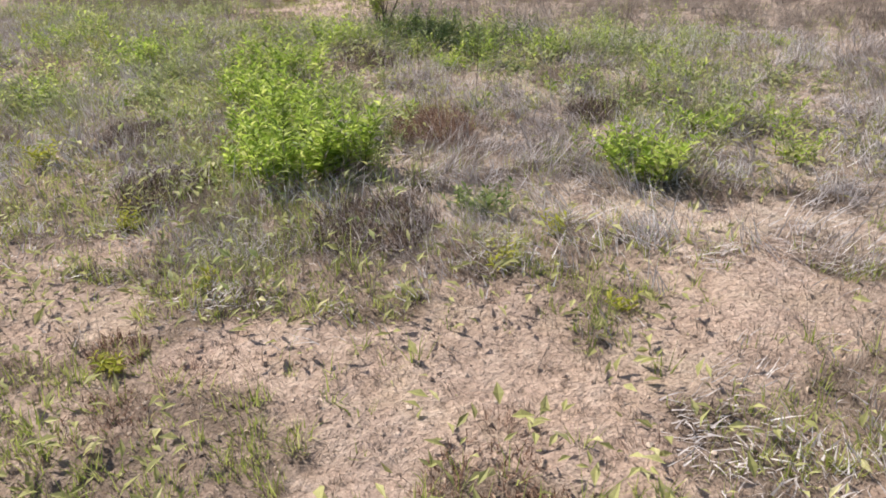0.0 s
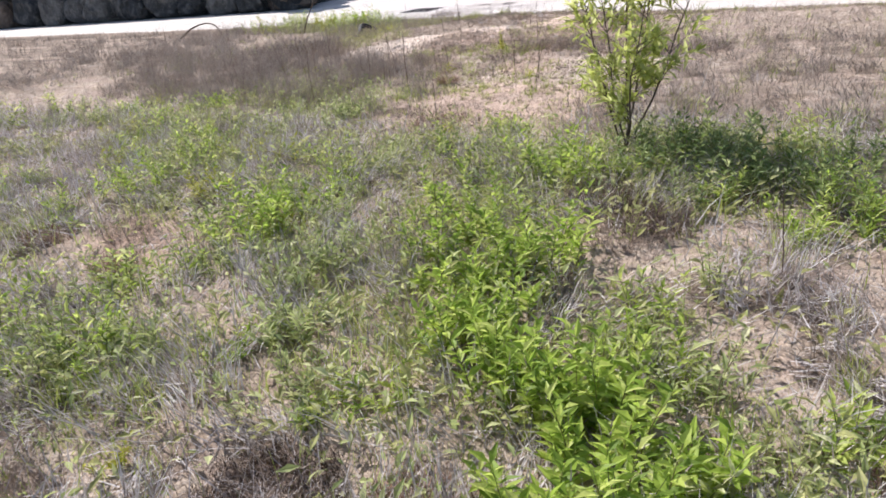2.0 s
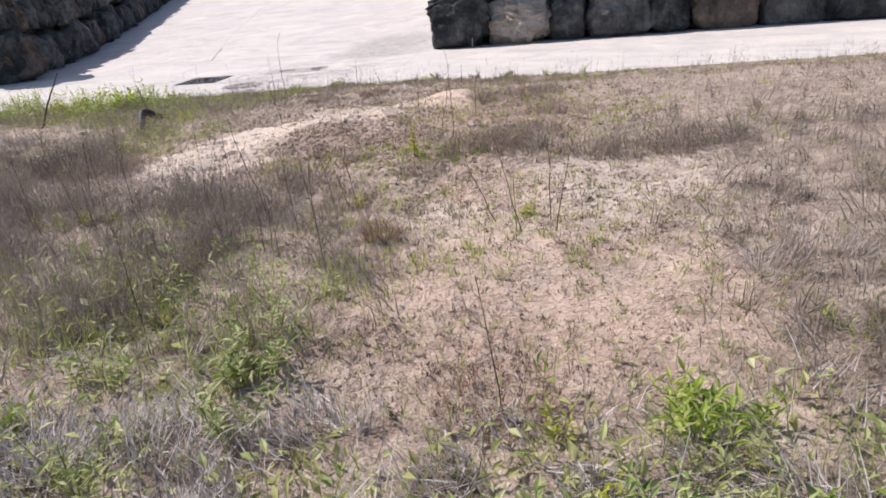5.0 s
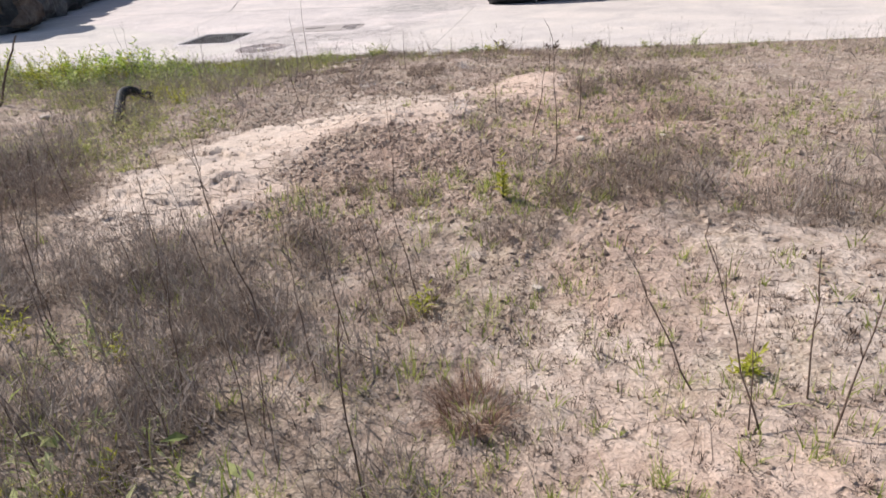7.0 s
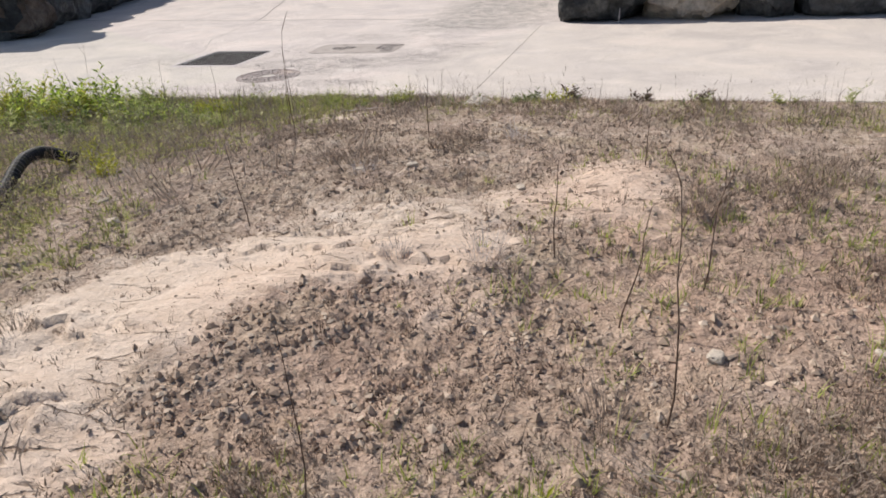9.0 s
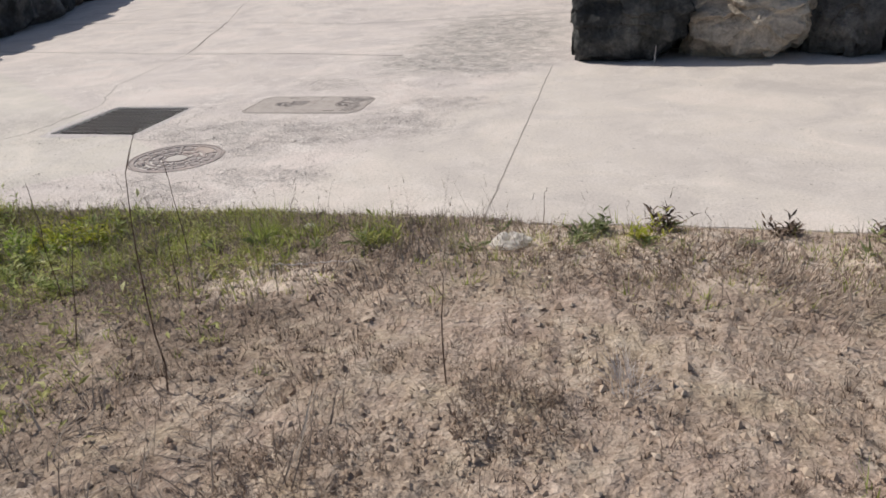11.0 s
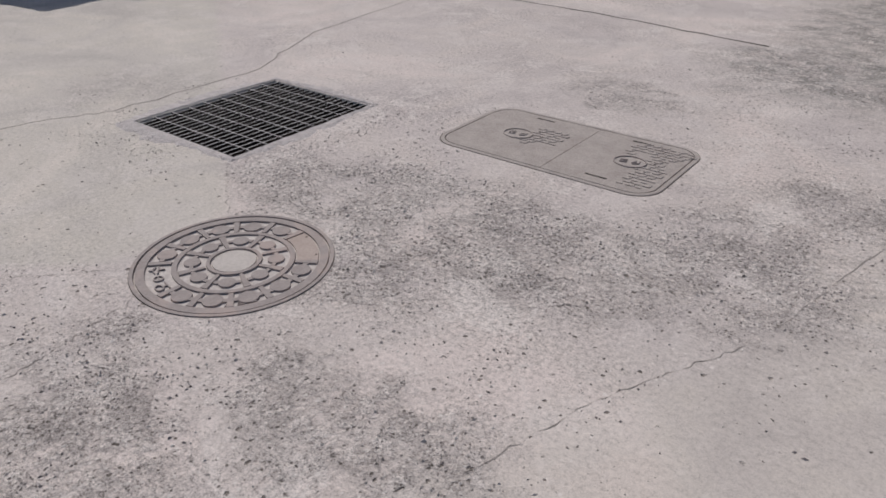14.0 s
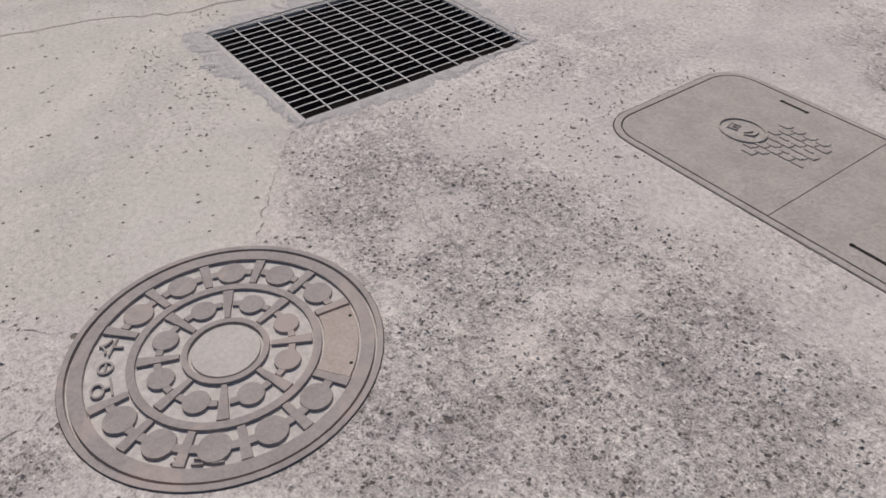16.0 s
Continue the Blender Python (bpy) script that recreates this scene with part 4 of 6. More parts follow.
    part("stud", bm, CAST_IRON, thing).matrix_basis = pose(0.256 * math.cos(radians(245)), 0.256 * math.sin(radians(245)), 0, 0, 0, 245)
    for k in range(3):
        a = 318 + 8 * k
        bm = bmesh.new()
        block(bm, 0.288 * math.cos(radians(a)), 0.288 * math.sin(radians(a)), 0.006, 0.026, Z0, 0.0, a)
        block(bm, 0.276 * math.cos(radians(a)), 0.276 * math.sin(radians(a)), 0.006, 0.02, Z0, 0.0, a)
        part("worn_mark", bm, CAST_IRON, thing)
    return thing


def box_lid():
    x0, x1, y0, y1 = LID
    cx, cy = (x0 + x1) / 2, (y0 + y1) / 2
    thing = tagged(empty("utility_box_cover", cx, cy, 0), "dusty rectangular two-leaf utility box cover with rounded corners", "utility cover")
    w, h = (x1 - x0) / 2 - 0.004, (y1 - y0) / 2 - 0.004
    bm = bmesh.new()
    rows = []
    for inset, z in ((0.0, -0.03), (0.0, 0.001), (0.002, 0.003), (0.021, 0.003), (0.0225, -0.012)):
        rows.append([bm.verts.new((*p, z)) for p in rounded(-w + inset, w - inset, -h + inset, h - inset, 0.127 - inset)])
    for a, b in zip(rows, rows[1:]):
        for k in range(len(a)):
            j = (k + 1) % len(a)
            bm.faces.new((a[k], a[j], b[j], b[k]))
    part("frame", bm, BOX_LID, thing)
    bm = bmesh.new()
    bm.faces.new([bm.verts.new((*p, -0.012)) for p in rounded(-w + 0.02, w - 0.02, -h + 0.02, h - 0.02, 0.106)])
    part("seat", bm, SLOT, thing, "dark gap round the leaves")
    w, h = w - 0.0262, h - 0.0262
    full = rounded(-w, w, -h, h, 0.1)
    seam = 0.035
    for sign in (-1, 1):
        loop = [(min(px, seam - 0.0015), py) if sign < 0 else (max(px, seam + 0.0015), py) for px, py in full]
        keep = [p for k, p in enumerate(loop) if p != loop[k - 1]]
        bm = bmesh.new()
        low = [bm.verts.new((*p, -0.011)) for p in keep]
        top = [bm.verts.new((p[0], p[1], 0.001)) for p in keep]
        lip = [bm.verts.new((p[0] * 0.998, p[1] * 0.997, 0.003)) for p in keep]
        for a, b in ((low, top), (top, lip)):
            for k in range(len(a)):
                j = (k + 1) % len(a)
                bm.faces.new((a[k], a[j], b[j], b[k]))
        bm.faces.new(lip)
        leaf = part("leaf", bm, BOX_LID, thing)
        r = np.random.default_rng(31 + sign)
        ox = -0.29 if sign < 0 else 0.31
        bm = bmesh.new()
        for row in range(-8, 9):
            for col in range(-5, 7):
                px, py = ox + col * 0.042 + (0.021 if row % 2 else 0), row * 0.03
                on_sign = ((px - ox) / 0.085) ** 2 + (py / 0.075) ** 2 < 1
                bare_spot = value_noise(px + cx, py + cy, 0.1, 5) + r.normal(0, 0.05) < 0.3
                zone = (px > ox + 0.07 and abs(py - 0.02) < 0.13) if sign < 0 else (px > ox - 0.06 and py > -0.08) or px > ox + 0.08
                if on_sign or bare_spot or not zone or px - ox > 0.24:
                    continue
                block(bm, px, py, 0.038 if row % 2 else 0.03, 0.011, 0.002, 0.0062)
                if r.random() < 0.6:
                    block(bm, px + 0.016, py + 0.014, 0.01, 0.02, 0.002, 0.006)
        tagged(part("tread_pattern", bm, BOX_LID, leaf), kind="stuff")
        bm = bmesh.new()
        sector(bm, 0.07, 0.078, 0, 360, 0.002, 0.008, 0.0015, 32)
        for bx, by, bw, bh, turn in ((-0.032, 0.012, 0.034, 0.007, 15), (-0.03, -0.004, 0.034, 0.007, 15), (-0.026, -0.02, 0.036, 0.007, 15), (-0.036, -0.004, 0.007, 0.036, 15), (0.018, 0.006, 0.007, 0.036, -20), (0.03, -0.01, 0.034, 0.008, 40), (0.04, 0.012, 0.007, 0.04, 5)):
            block(bm, bx, by, bw, bh, 0.002, 0.008, turn)
        badge = part("badge", bm, CAST_IRON if sign > 0 else BOX_LID, leaf, "oval badge with plain shapes")
        badge.matrix_basis = pose(ox + 0.02, 0.0, 0) @ Matrix.Diagonal((1.0, 0.85, 1, 1))
        for sx, sy in ((ox - 0.03, 0.255), (ox - 0.03, -0.235)) if sign > 0 else ((ox + 0.03, 0.255), (ox + 0.06, -0.24)):
            if sign < 0 and sy < 0:
                continue
            bm = bmesh.new()
            for px in (-0.045, 0.045):
                disc(bm, px, 0, 0.008, 0.0026, 0.0036, 10, 0.0005)
            block(bm, 0, 0, 0.09, 0.011, 0.0027, 0.0038, 0, 0.0003)
            slot = part("lifting_slot", bm, SLOT, leaf, "dark lifting slot")
            slot.matrix_basis = pose(sx, sy, 0)
    return thing


def lit_top(ob):
    """Bright steel on the upward faces of a bar; its sides keep the painted-in shade."""
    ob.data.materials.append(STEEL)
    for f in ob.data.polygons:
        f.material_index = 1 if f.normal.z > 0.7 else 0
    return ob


def drain_grate():
    x0, x1, y0, y1 = GRATE
    thing = tagged(empty("drain_grate", (x0 + x1) / 2, (y0 + y1) / 2, 0), "galvanised steel bar grate over a dark drain sump in concrete", "drain grate")
    w, h = (x1 - x0) / 2, (y1 - y0) / 2
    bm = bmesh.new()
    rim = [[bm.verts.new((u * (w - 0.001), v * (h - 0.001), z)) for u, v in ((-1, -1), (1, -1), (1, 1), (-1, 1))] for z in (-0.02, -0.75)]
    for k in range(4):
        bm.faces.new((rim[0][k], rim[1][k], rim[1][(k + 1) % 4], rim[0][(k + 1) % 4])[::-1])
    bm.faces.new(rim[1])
    part("sump", bm, PIT, thing, "sump below the bars, coloured near-black for its shade")
    bm = bmesh.new()
    for cx, cy, sx, sy in ((0, -h + 0.004, 2 * w - 0.002, 0.006), (0, h - 0.004, 2 * w - 0.002, 0.006), (-w + 0.004, 0, 0.006, 2 * h - 0.016), (w - 0.004, 0, 0.006, 2 * h - 0.016)):
        block(bm, cx, cy, sx, sy, -0.04, -0.002, 0, 0.0006)
    part("frame", bm, STEEL, thing)
    bars = 17
    bm = bmesh.new()
    block(bm, 0, 0, 0.0068, 2 * h - 0.015, -0.034, -0.002, 0, 0.0006)
    bar = lit_top(part("bearing_bar", bm, SHADED_STEEL, thing))
    for k in range(bars):
        m = pose(-w + 2 * w * (k + 1) / (bars + 1), 0, 0)
        if k == 0:
            bar.matrix_basis = m
        else:
            share("bearing_bar", bar, m, thing)
    rods = 8
    bm = bmesh.new()
    block(bm, 0, 0, 2 * w - 0.014, 0.0065, -0.012, -0.001, 0, 0.0006)
    rod = lit_top(part("cross_rod", bm, SHADED_STEEL, thing))
    for k in range(rods):
        m = pose(0, -h + 2 * h * (k + 1) / (rods + 1), 0)
        if k == 0:
            rod.matrix_basis = m
        else:
            share("cross_rod", rod, m, thing)
    return thing


def mortar_collar():
    """The ragged band of mortar round the grate, which laps over two of its edges."""
    x0, x1, y0, y1 = GRATE
    r = np.random.default_rng(12)
    inner = trail([(x0 - 0.004, y0 - 0.004), (x1 + 0.004, y0 - 0.004), (x1 - 0.008, y1 + 0.004), (x0 - 0.004, y1 + 0.004)], 44, 0.003, 13)
    inner += wander((x0 - 0.004, y1 + 0.004), (x0 - 0.004, y0 - 0.004), 44, 0.003, r)[1:]
    cx, cy = (x0 + x1) / 2, (y0 + y1) / 2
    verts, n = [], len(inner)
    for k, p in enumerate(inner):
        d = np.array([p[0] - cx, p[1] - cy])
        d = d / max(abs(d[0]) / (x1 - x0), abs(d[1]) / (y1 - y0)) / 2
        d = d / np.linalg.norm(d)
        wide = 0.055 + 0.02 * math.sin(k * 0.13) + (0.05 if d[1] < -0.5 and d[0] < 0 or d[0] < -0.8 else 0.0) + 0.03 * value_noise(p[0], p[1], 0.05, 71) + r.normal(0, 0.008)
        verts += [(p[0], p[1], -0.004), (p[0] + d[0] * 0.008, p[1] + d[1] * 0.008, 0.005), (p[0] + d[0] * wide * 0.6, p[1] + d[1] * wide * 0.6, 0.0036 + r.normal(0, 0.0016)), (p[0] + d[0] * wide, p[1] + d[1] * wide, -0.002)]
    faces = []
    for k in range(n):
        j = (k + 1) % n
        for s in range(3):
            faces.append((4 * k + s, 4 * k + s + 1, 4 * j + s + 1, 4 * j + s)[::-1])
    ob = sheet("mortar_collar", verts, faces, MORTAR)
    return tagged(ob, "ragged pale mortar band round the drain grate", "mortar", kind="structure")


manhole_cover()
box_lid()
drain_grate()
mortar_collar()


def worn_cover(x, y):
    """Where the concrete's skin has gone near the covers."""
    out = np.zeros_like(x)
    for cx, cy, rx, ry, w in ((-2.55, 1.62, 0.75, 0.4, 1.0), (-1.9, 1.75, 0.7, 0.42, 1.0), (-1.3, 2.0, 0.5, 0.45, 0.9), (-2.35, 0.2, 0.5, 0.32, 1.0), (-1.85, 0.66, 0.6, 0.35, 0.6), (-1.9, 1.2, 0.9, 0.6, 0.35), (-3.0, 2.2, 0.4, 0.5, 0.5), (-3.9, 1.35, 0.6, 0.14, 0.5), (-4.45, 2.0, 0.14, 0.7, 0.5), (-3.3, 0.2, 0.6, 0.4, 0.35), (-1.4, 3.6, 0.7, 0.6, 0.5)):
        out = np.maximum(out, w * spot(x, y, cx, cy, rx, ry, 0, 0.7))
    off = np.hypot(x - COVER[0], y - COVER[1]) > COVER[2] + 0.01
    off &= ~((x > GRATE[0] - 0.01) & (x < GRATE[1] + 0.01) & (y > GRATE[2] - 0.01) & (y < GRATE[3] + 0.01))
    off &= ~((x > LID[0]) & (x < LID[1]) & (y > LID[2]) & (y < LID[3]))
    return np.clip(0.012 + out * step(value_noise(x, y, 0.16, 61), 0.3, 0.7), 0, 1) * off * (y > road_edge(x) + 0.02)


def grit(n, seed):
    """Bared grains of aggregate, half sunk in the concrete."""
    unit = np.array([(1, 0, 0), (0, 1, 0), (-1, 0, 0), (0, -1, 0), (0, 0, 1), (0, 0, -0.4)], float)
    tri = np.array([(0, 1, 4), (1, 2, 4), (2, 3, 4), (3, 0, 4), (1, 0, 5), (2, 1, 5), (3, 2, 5), (0, 3, 5)])
    x, y = scatter(n, worn_cover, -5.0, -0.4, 0.0, 4.4, seed)
    r = np.random.default_rng(seed)
    k = len(x)
    size = 0.0017 + 0.0046 * r.random(k) ** 3
    p = unit[None] * (1 + r.normal(0, 0.25, (k, 6, 1))) * size[:, None, None] * r.uniform(0.6, 1.4, (k, 1, 3))
    spin = r.uniform(0, 6.28, (k, 1))
    px, py = p[:, :, 0].copy(), p[:, :, 1].copy()
    p[:, :, 0], p[:, :, 1] = px * np.cos(spin) - py * np.sin(spin), px * np.sin(spin) + py * np.cos(spin)
    p[:, :, 2] *= 0.75
    p += np.stack([x, y, np.full(k, 0.0003)], 1)[:, None]
    return p.reshape(-1, 3), ((np.arange(k) * 6)[:, None, None] + tri[None]).reshape(-1, 3)


tagged(sheet("concrete_grit", *grit(9500, 116), GRAVEL), "coarse bared grains on the worn concrete", "grit", kind="stuff")


# ---- boulder walls ----
def boulder_mesh(name, sx, sy, sz, seed, material, parent, m, detail=4):
    """A quarried boulder: a block with flat breaks, worn corners and a rough skin."""
    r = np.random.default_rng(seed)
    bm = bmesh.new()
    bmesh.ops.create_icosphere(bm, subdivisions=detail, radius=1.0)
    cuts = []
    for _ in range(10):
        c = r.normal(0, 1, 3)
        cuts.append((Vector(c / np.linalg.norm(c)), r.uniform(0.9, 1.25)))
    off = Vector(r.uniform(-50, 50, 3))
    for v in bm.verts:
        p = v.co
        q = p * (0.92 / max(abs(p.x), abs(p.y), abs(p.z)) ** 0.7)
        for n, h in cuts:
            over = q.dot(n) - h
            if over > 0:
                q -= n * over
        layer = q.z * 3.1 + 1.6 * noise.noise(p * 1.3 + off) + 0.5 * noise.noise(p * 4 + off)
        ledge = (0.5 - (layer - math.floor(layer))) * (0.5 + noise.noise(p * 2 + off))
        q += p * (0.16 * noise.noise(p * 1.5 + off) + 0.09 * noise.noise(p * 3.7 + off) + 0.13 * ledge + 0.07 * abs(noise.noise(p * 3.5 + off)) + 0.03 * abs(noise.noise(p * 9 + off)) + 0.014 * noise.noise(p * 20 + off) + 0.008 * noise.noise(p * 42 + off))
        v.co = (q.x * sx / 2, q.y * sy / 2, q.z * sz / 2)
    ob = part(name, bm, material, parent)
    ob.matrix_basis = m
    return ob


# mostly dark rock for the left walls: part of their shade is in these tones
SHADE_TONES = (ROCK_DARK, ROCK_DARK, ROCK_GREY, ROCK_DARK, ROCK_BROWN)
TONES = (ROCK_DARK, ROCK_GREY, ROCK_BROWN, ROCK_GREY, ROCK_TAN, ROCK_DARK, ROCK_BROWN)


def boulder_wall(name, label, start, heading, length, seed, first=(), courses=3, batter=0.3, tones=TONES):
    """Courses of boulders from start along heading (degrees); the face lies to the right of it."""
    wall = tagged(empty(name, start[0], start[1], 0, heading), label, "retaining wall", kind="structure")
    r = np.random.default_rng(seed)
    z = 0.0
    for course in range(courses):
        tall = (0.98, 0.8, 0.75)[course % 3]
        at = 0.0 if course == 0 else r.uniform(-0.1, 0.25)
        k = 0
        while at < length:
            if course == 0 and k < len(first):
                wide, high, tone = first[k]
            else:
                wide, high, tone = r.uniform(0.65, 1.45), tall * r.uniform(0.82, 1.08), tones[r.integers(len(tones))]
            deep = r.uniform(0.85, 1.1)
            m = pose(at + wide / 2, deep / 2 + batter * z + r.normal(0, 0.05), z + high / 2 - 0.05 + float(rise(start[1] + at * math.sin(radians(heading)))), (-19 if tone is ROCK_TAN else r.normal(-11, 4)), r.normal(0, 5), r.normal(0, 6))
            boulder_mesh("boulder", wide * 1.1, deep * 1.1, high * 1.14, seed * 1000 + course * 100 + k, tone, wall, m, 6 if course == 0 and k < len(first[:3]) else 4 if math.hypot(start[0] + at * math.cos(radians(heading)), start[1] + at * math.sin(radians(heading))) < 16 else 3)
            at += wide
            k += 1
        z += tall
    return wall


boulder_wall("boulder_wall_right", "dry-stacked wall of dark and tan quarry boulders beside the lane", (0.0, 4.62), 0, 13, 3,
             first=((1.22, 1.08, ROCK_DARK), (1.2, 0.86, ROCK_TAN), (0.72, 1.0, ROCK_GREY), (1.25, 0.98, ROCK_GREY), (0.8, 0.8, ROCK_DARK), (1.3, 1.0, ROCK_BROWN)))
boulder_wall("boulder_wall_return", "end of the boulder wall turning up the side lane", (-5.35, 42.0), -80.7, 35.6, 5)
boulder_wall("boulder_wall_left", "tall wall of quarry boulders, tones darkened for its own shade", (-8.75, 3.75), 109.6, 62, 8, tones=SHADE_TONES)
boulder_wall("boulder_wall_corner", "quarry boulder wall beside the lane beyond the weeds, tones darkened for shade", (-23.0, 1.55), 8.5, 13.6, 9, tones=SHADE_TONES)


def bank(name, loop, top):
    """The earth held up behind a wall."""
    bm = bmesh.new()
    low, high = [bm.verts.new((*p, -0.3)) for p in loop], [bm.verts.new((*p, top)) for p in loop]
    for k in range(len(loop)):
        j = (k + 1) % len(loop)
        bm.faces.new((low[k], low[j], high[j], high[k]))
    bm.faces.new(high)
    tagged(part(name, bm, BED), "dark earth bank behind the boulder wall", "earth bank", kind="structure")


bank("bank_right", [(0.55, 5.35), (60, 5.35), (60, 90), (-6, 90), (-4.6, 42), (0.9, 7.5)], 2.25)
bank("bank_left", [(-9.5, 4.15), (-31.1, 60), (-44, 90), (-90, 90), (-90, -8.0), (-23.0, 2.2)], 2.25)


# ---- plants and litter of the lot ----
def on_ground(x, y):
    return height(x, y)


def stuff(name, pair, material, label, category):
    return tagged(sheet(name, *pair, material), label, category, kind="stuff")


def lying_thatch(n, seed, cover):
    """Dead grass in bent tufts: the blades of a tuft lie the same way."""
    cx, cy = scatter(n // 12, cover, -6.5, 9.5, -14.6, -0.2, seed)
    r = np.random.default_rng(seed)
    many = r.integers(5, 20, len(cx))
    wide, way, lean, long = r.uniform(0.02, 0.1, len(cx)), value_noise(cx, cy, 0.5, 15) * 9.0 + r.normal(0, 0.8, len(cx)), r.uniform(0.5, 1.45, len(cx)), r.uniform(0.08, 0.27, len(cx))
    t = np.repeat(np.arange(len(cx)), many)
    k = len(t)
    x, y = cx[t] + r.normal(0, 1, k) * wide[t], cy[t] + r.normal(0, 1, k) * wide[t]
    short = 1 - 0.6 * np.maximum(step(y - road_edge(x), -1.9, -1.2), step(y, -13.2, -13.8))
    return blades(x, y, on_ground(x, y) + r.uniform(0.0, 0.04, k), long[t] * short * r.uniform(0.5, 1.2, k), np.clip(lean[t] + r.normal(0, 0.2, k), 0.1, 1.55), way[t] + r.normal(0, 0.45, k), r.uniform(0.003, 0.0095, k), r.uniform(0.0, 0.7, k), seed, 2)


def upright_dry(n, seed, cover=None, tall=(0.12, 0.38)):
    """Thin stems with short side twigs."""
    where = cover or (lambda x, y: thatch_cover(x, y) * (0.3 + 0.7 * np.maximum(spot(x, y, -0.9, -6.7, 2.5, 1.5), spot(x, y, -1.8, -4.6, 0.7, 0.5))))
    x, y = scatter(n, where, -6.5, 9.5, -14.2, -0.2, seed)
    r = np.random.default_rng(seed)
    k = len(x)
    z, long, lean, way = on_ground(x, y) - 0.01, r.uniform(*tall, k), np.abs(r.normal(0.2, 0.3, k)), r.uniform(0, 6.28, k)
    stems = blades(x, y, z, long, lean, way, r.uniform(0.0018, 0.0036, k), r.uniform(0.0, 0.7, k), seed, 2)
    t = np.repeat(np.arange(k), 4)
    u = r.uniform(0.25, 0.95, len(t)) * long[t]
    twigs = blades(x[t] + u * np.sin(lean[t]) * np.cos(way[t]), y[t] + u * np.sin(lean[t]) * np.sin(way[t]), z[t] + u * np.cos(lean[t]), r.uniform(0.02, 0.07, len(t)), r.uniform(0.2, 1.2, len(t)), r.uniform(0, 6.28, len(t)), r.uniform(0.002, 0.005, len(t)), np.zeros(len(t)), seed + 1, 1)
    return join(stems, twigs)


def tufts(n, cover, many, wide, long, seed, lean=0.45, width=(0.002, 0.0042), box=(-5.0, 9.0, -15.6, 0.0)):
    """Small separate tufts: the blades of each spread from one foot."""
    cx, cy = scatter(n, cover, *box, seed)
    r = np.random.default_rng(seed)
    size = r.uniform(0.5, 1.2, len(cx)) * r.uniform(0.6, 1.1, len(cx))
    t = np.repeat(np.arange(len(cx)), r.integers(*many, len(cx)))
    k = len(t)
    a, d = r.uniform(0, 6.28, k), wide * size[t] * np.sqrt(r.random(k))
    x, y = cx[t] + d * np.cos(a), cy[t] + d * np.sin(a)
    return blades(x, y, on_ground(x, y) - 0.006, size[t] * r.uniform(*long, k), np.abs(r.normal(lean, 0.35, k)), a + r.normal(0, 0.6, k), r.uniform(*width, k), r.uniform(0.0, 1.0, k), seed, 2)


def thin(x, y):
    return np.maximum(bare(x, y), step(y - road_edge(x), -1.3, -0.6) * step(x, -3.0, -2.0)) * (1 - step(y, -12.6, -13.4) * (0.75 - 0.75 * mats(x, y))) * (1 - 0.97 * crust(x, y)) * step(y - road_edge(x), 0.0, -0.1) * (0.25 + 0.75 * step(value_noise(x, y, 0.3, 22), 0.35, 0.7))


def fresh(x, y):
    """Where short green shoots stand on the bare soil."""
    out = np.maximum(1.1 * step(y, -12.6, -13.4) * (0.06 + 0.94 * mats(x, y)), np.maximum(0.7 * spot(x, y, 1.0, -5.0, 1.1, 0.35, 0, 0.9), 0.5 * spot(x, y, 1.9, -6.6, 1.3, 1.3, 0, 0.9)))
    out = np.maximum(out, np.maximum(0.35 * spot(x, y, 2.2, -3.6, 1.3, 1.4, 0, 0.9), 1.3 * step(y - road_edge(x), -1.3, -0.5) * (0.12 + 0.88 * step(x, -0.5, -1.7))))
    return out * (1 - 0.9 * crust(x, y)) * step(y - road_edge(x), 0.02, -0.05) * (0.35 + 0.65 * step(value_noise(x, y, 0.3, 29), 0.35, 0.65))


def verge_grass(n, seed):
    cover = lambda x, y: np.clip(step(y - road_edge(x), -0.75, -0.25) * step(y - road_edge(x), 0.04, -0.03) * (0.07 + 0.93 * step(x, -0.3, -1.5)) * step(value_noise(x, y, 0.25, 31), 0.2, 0.7), 0, 1)
    x, y = scatter(n, cover, -7.5, 5.5, -5.0, 0.06, seed)
    r = np.random.default_rng(seed)
    k = len(x)
    return blades(x, y, on_ground(x, y) - 0.005, r.uniform(0.02, 0.075, k) * (0.6 + 0.9 * value_noise(x, y, 0.2, 64)), np.abs(r.normal(0.6, 0.5, k)), r.uniform(0, 6.28, k), r.uniform(0.0025, 0.005, k), r.uniform(0.2, 1.2, k), seed, 2)


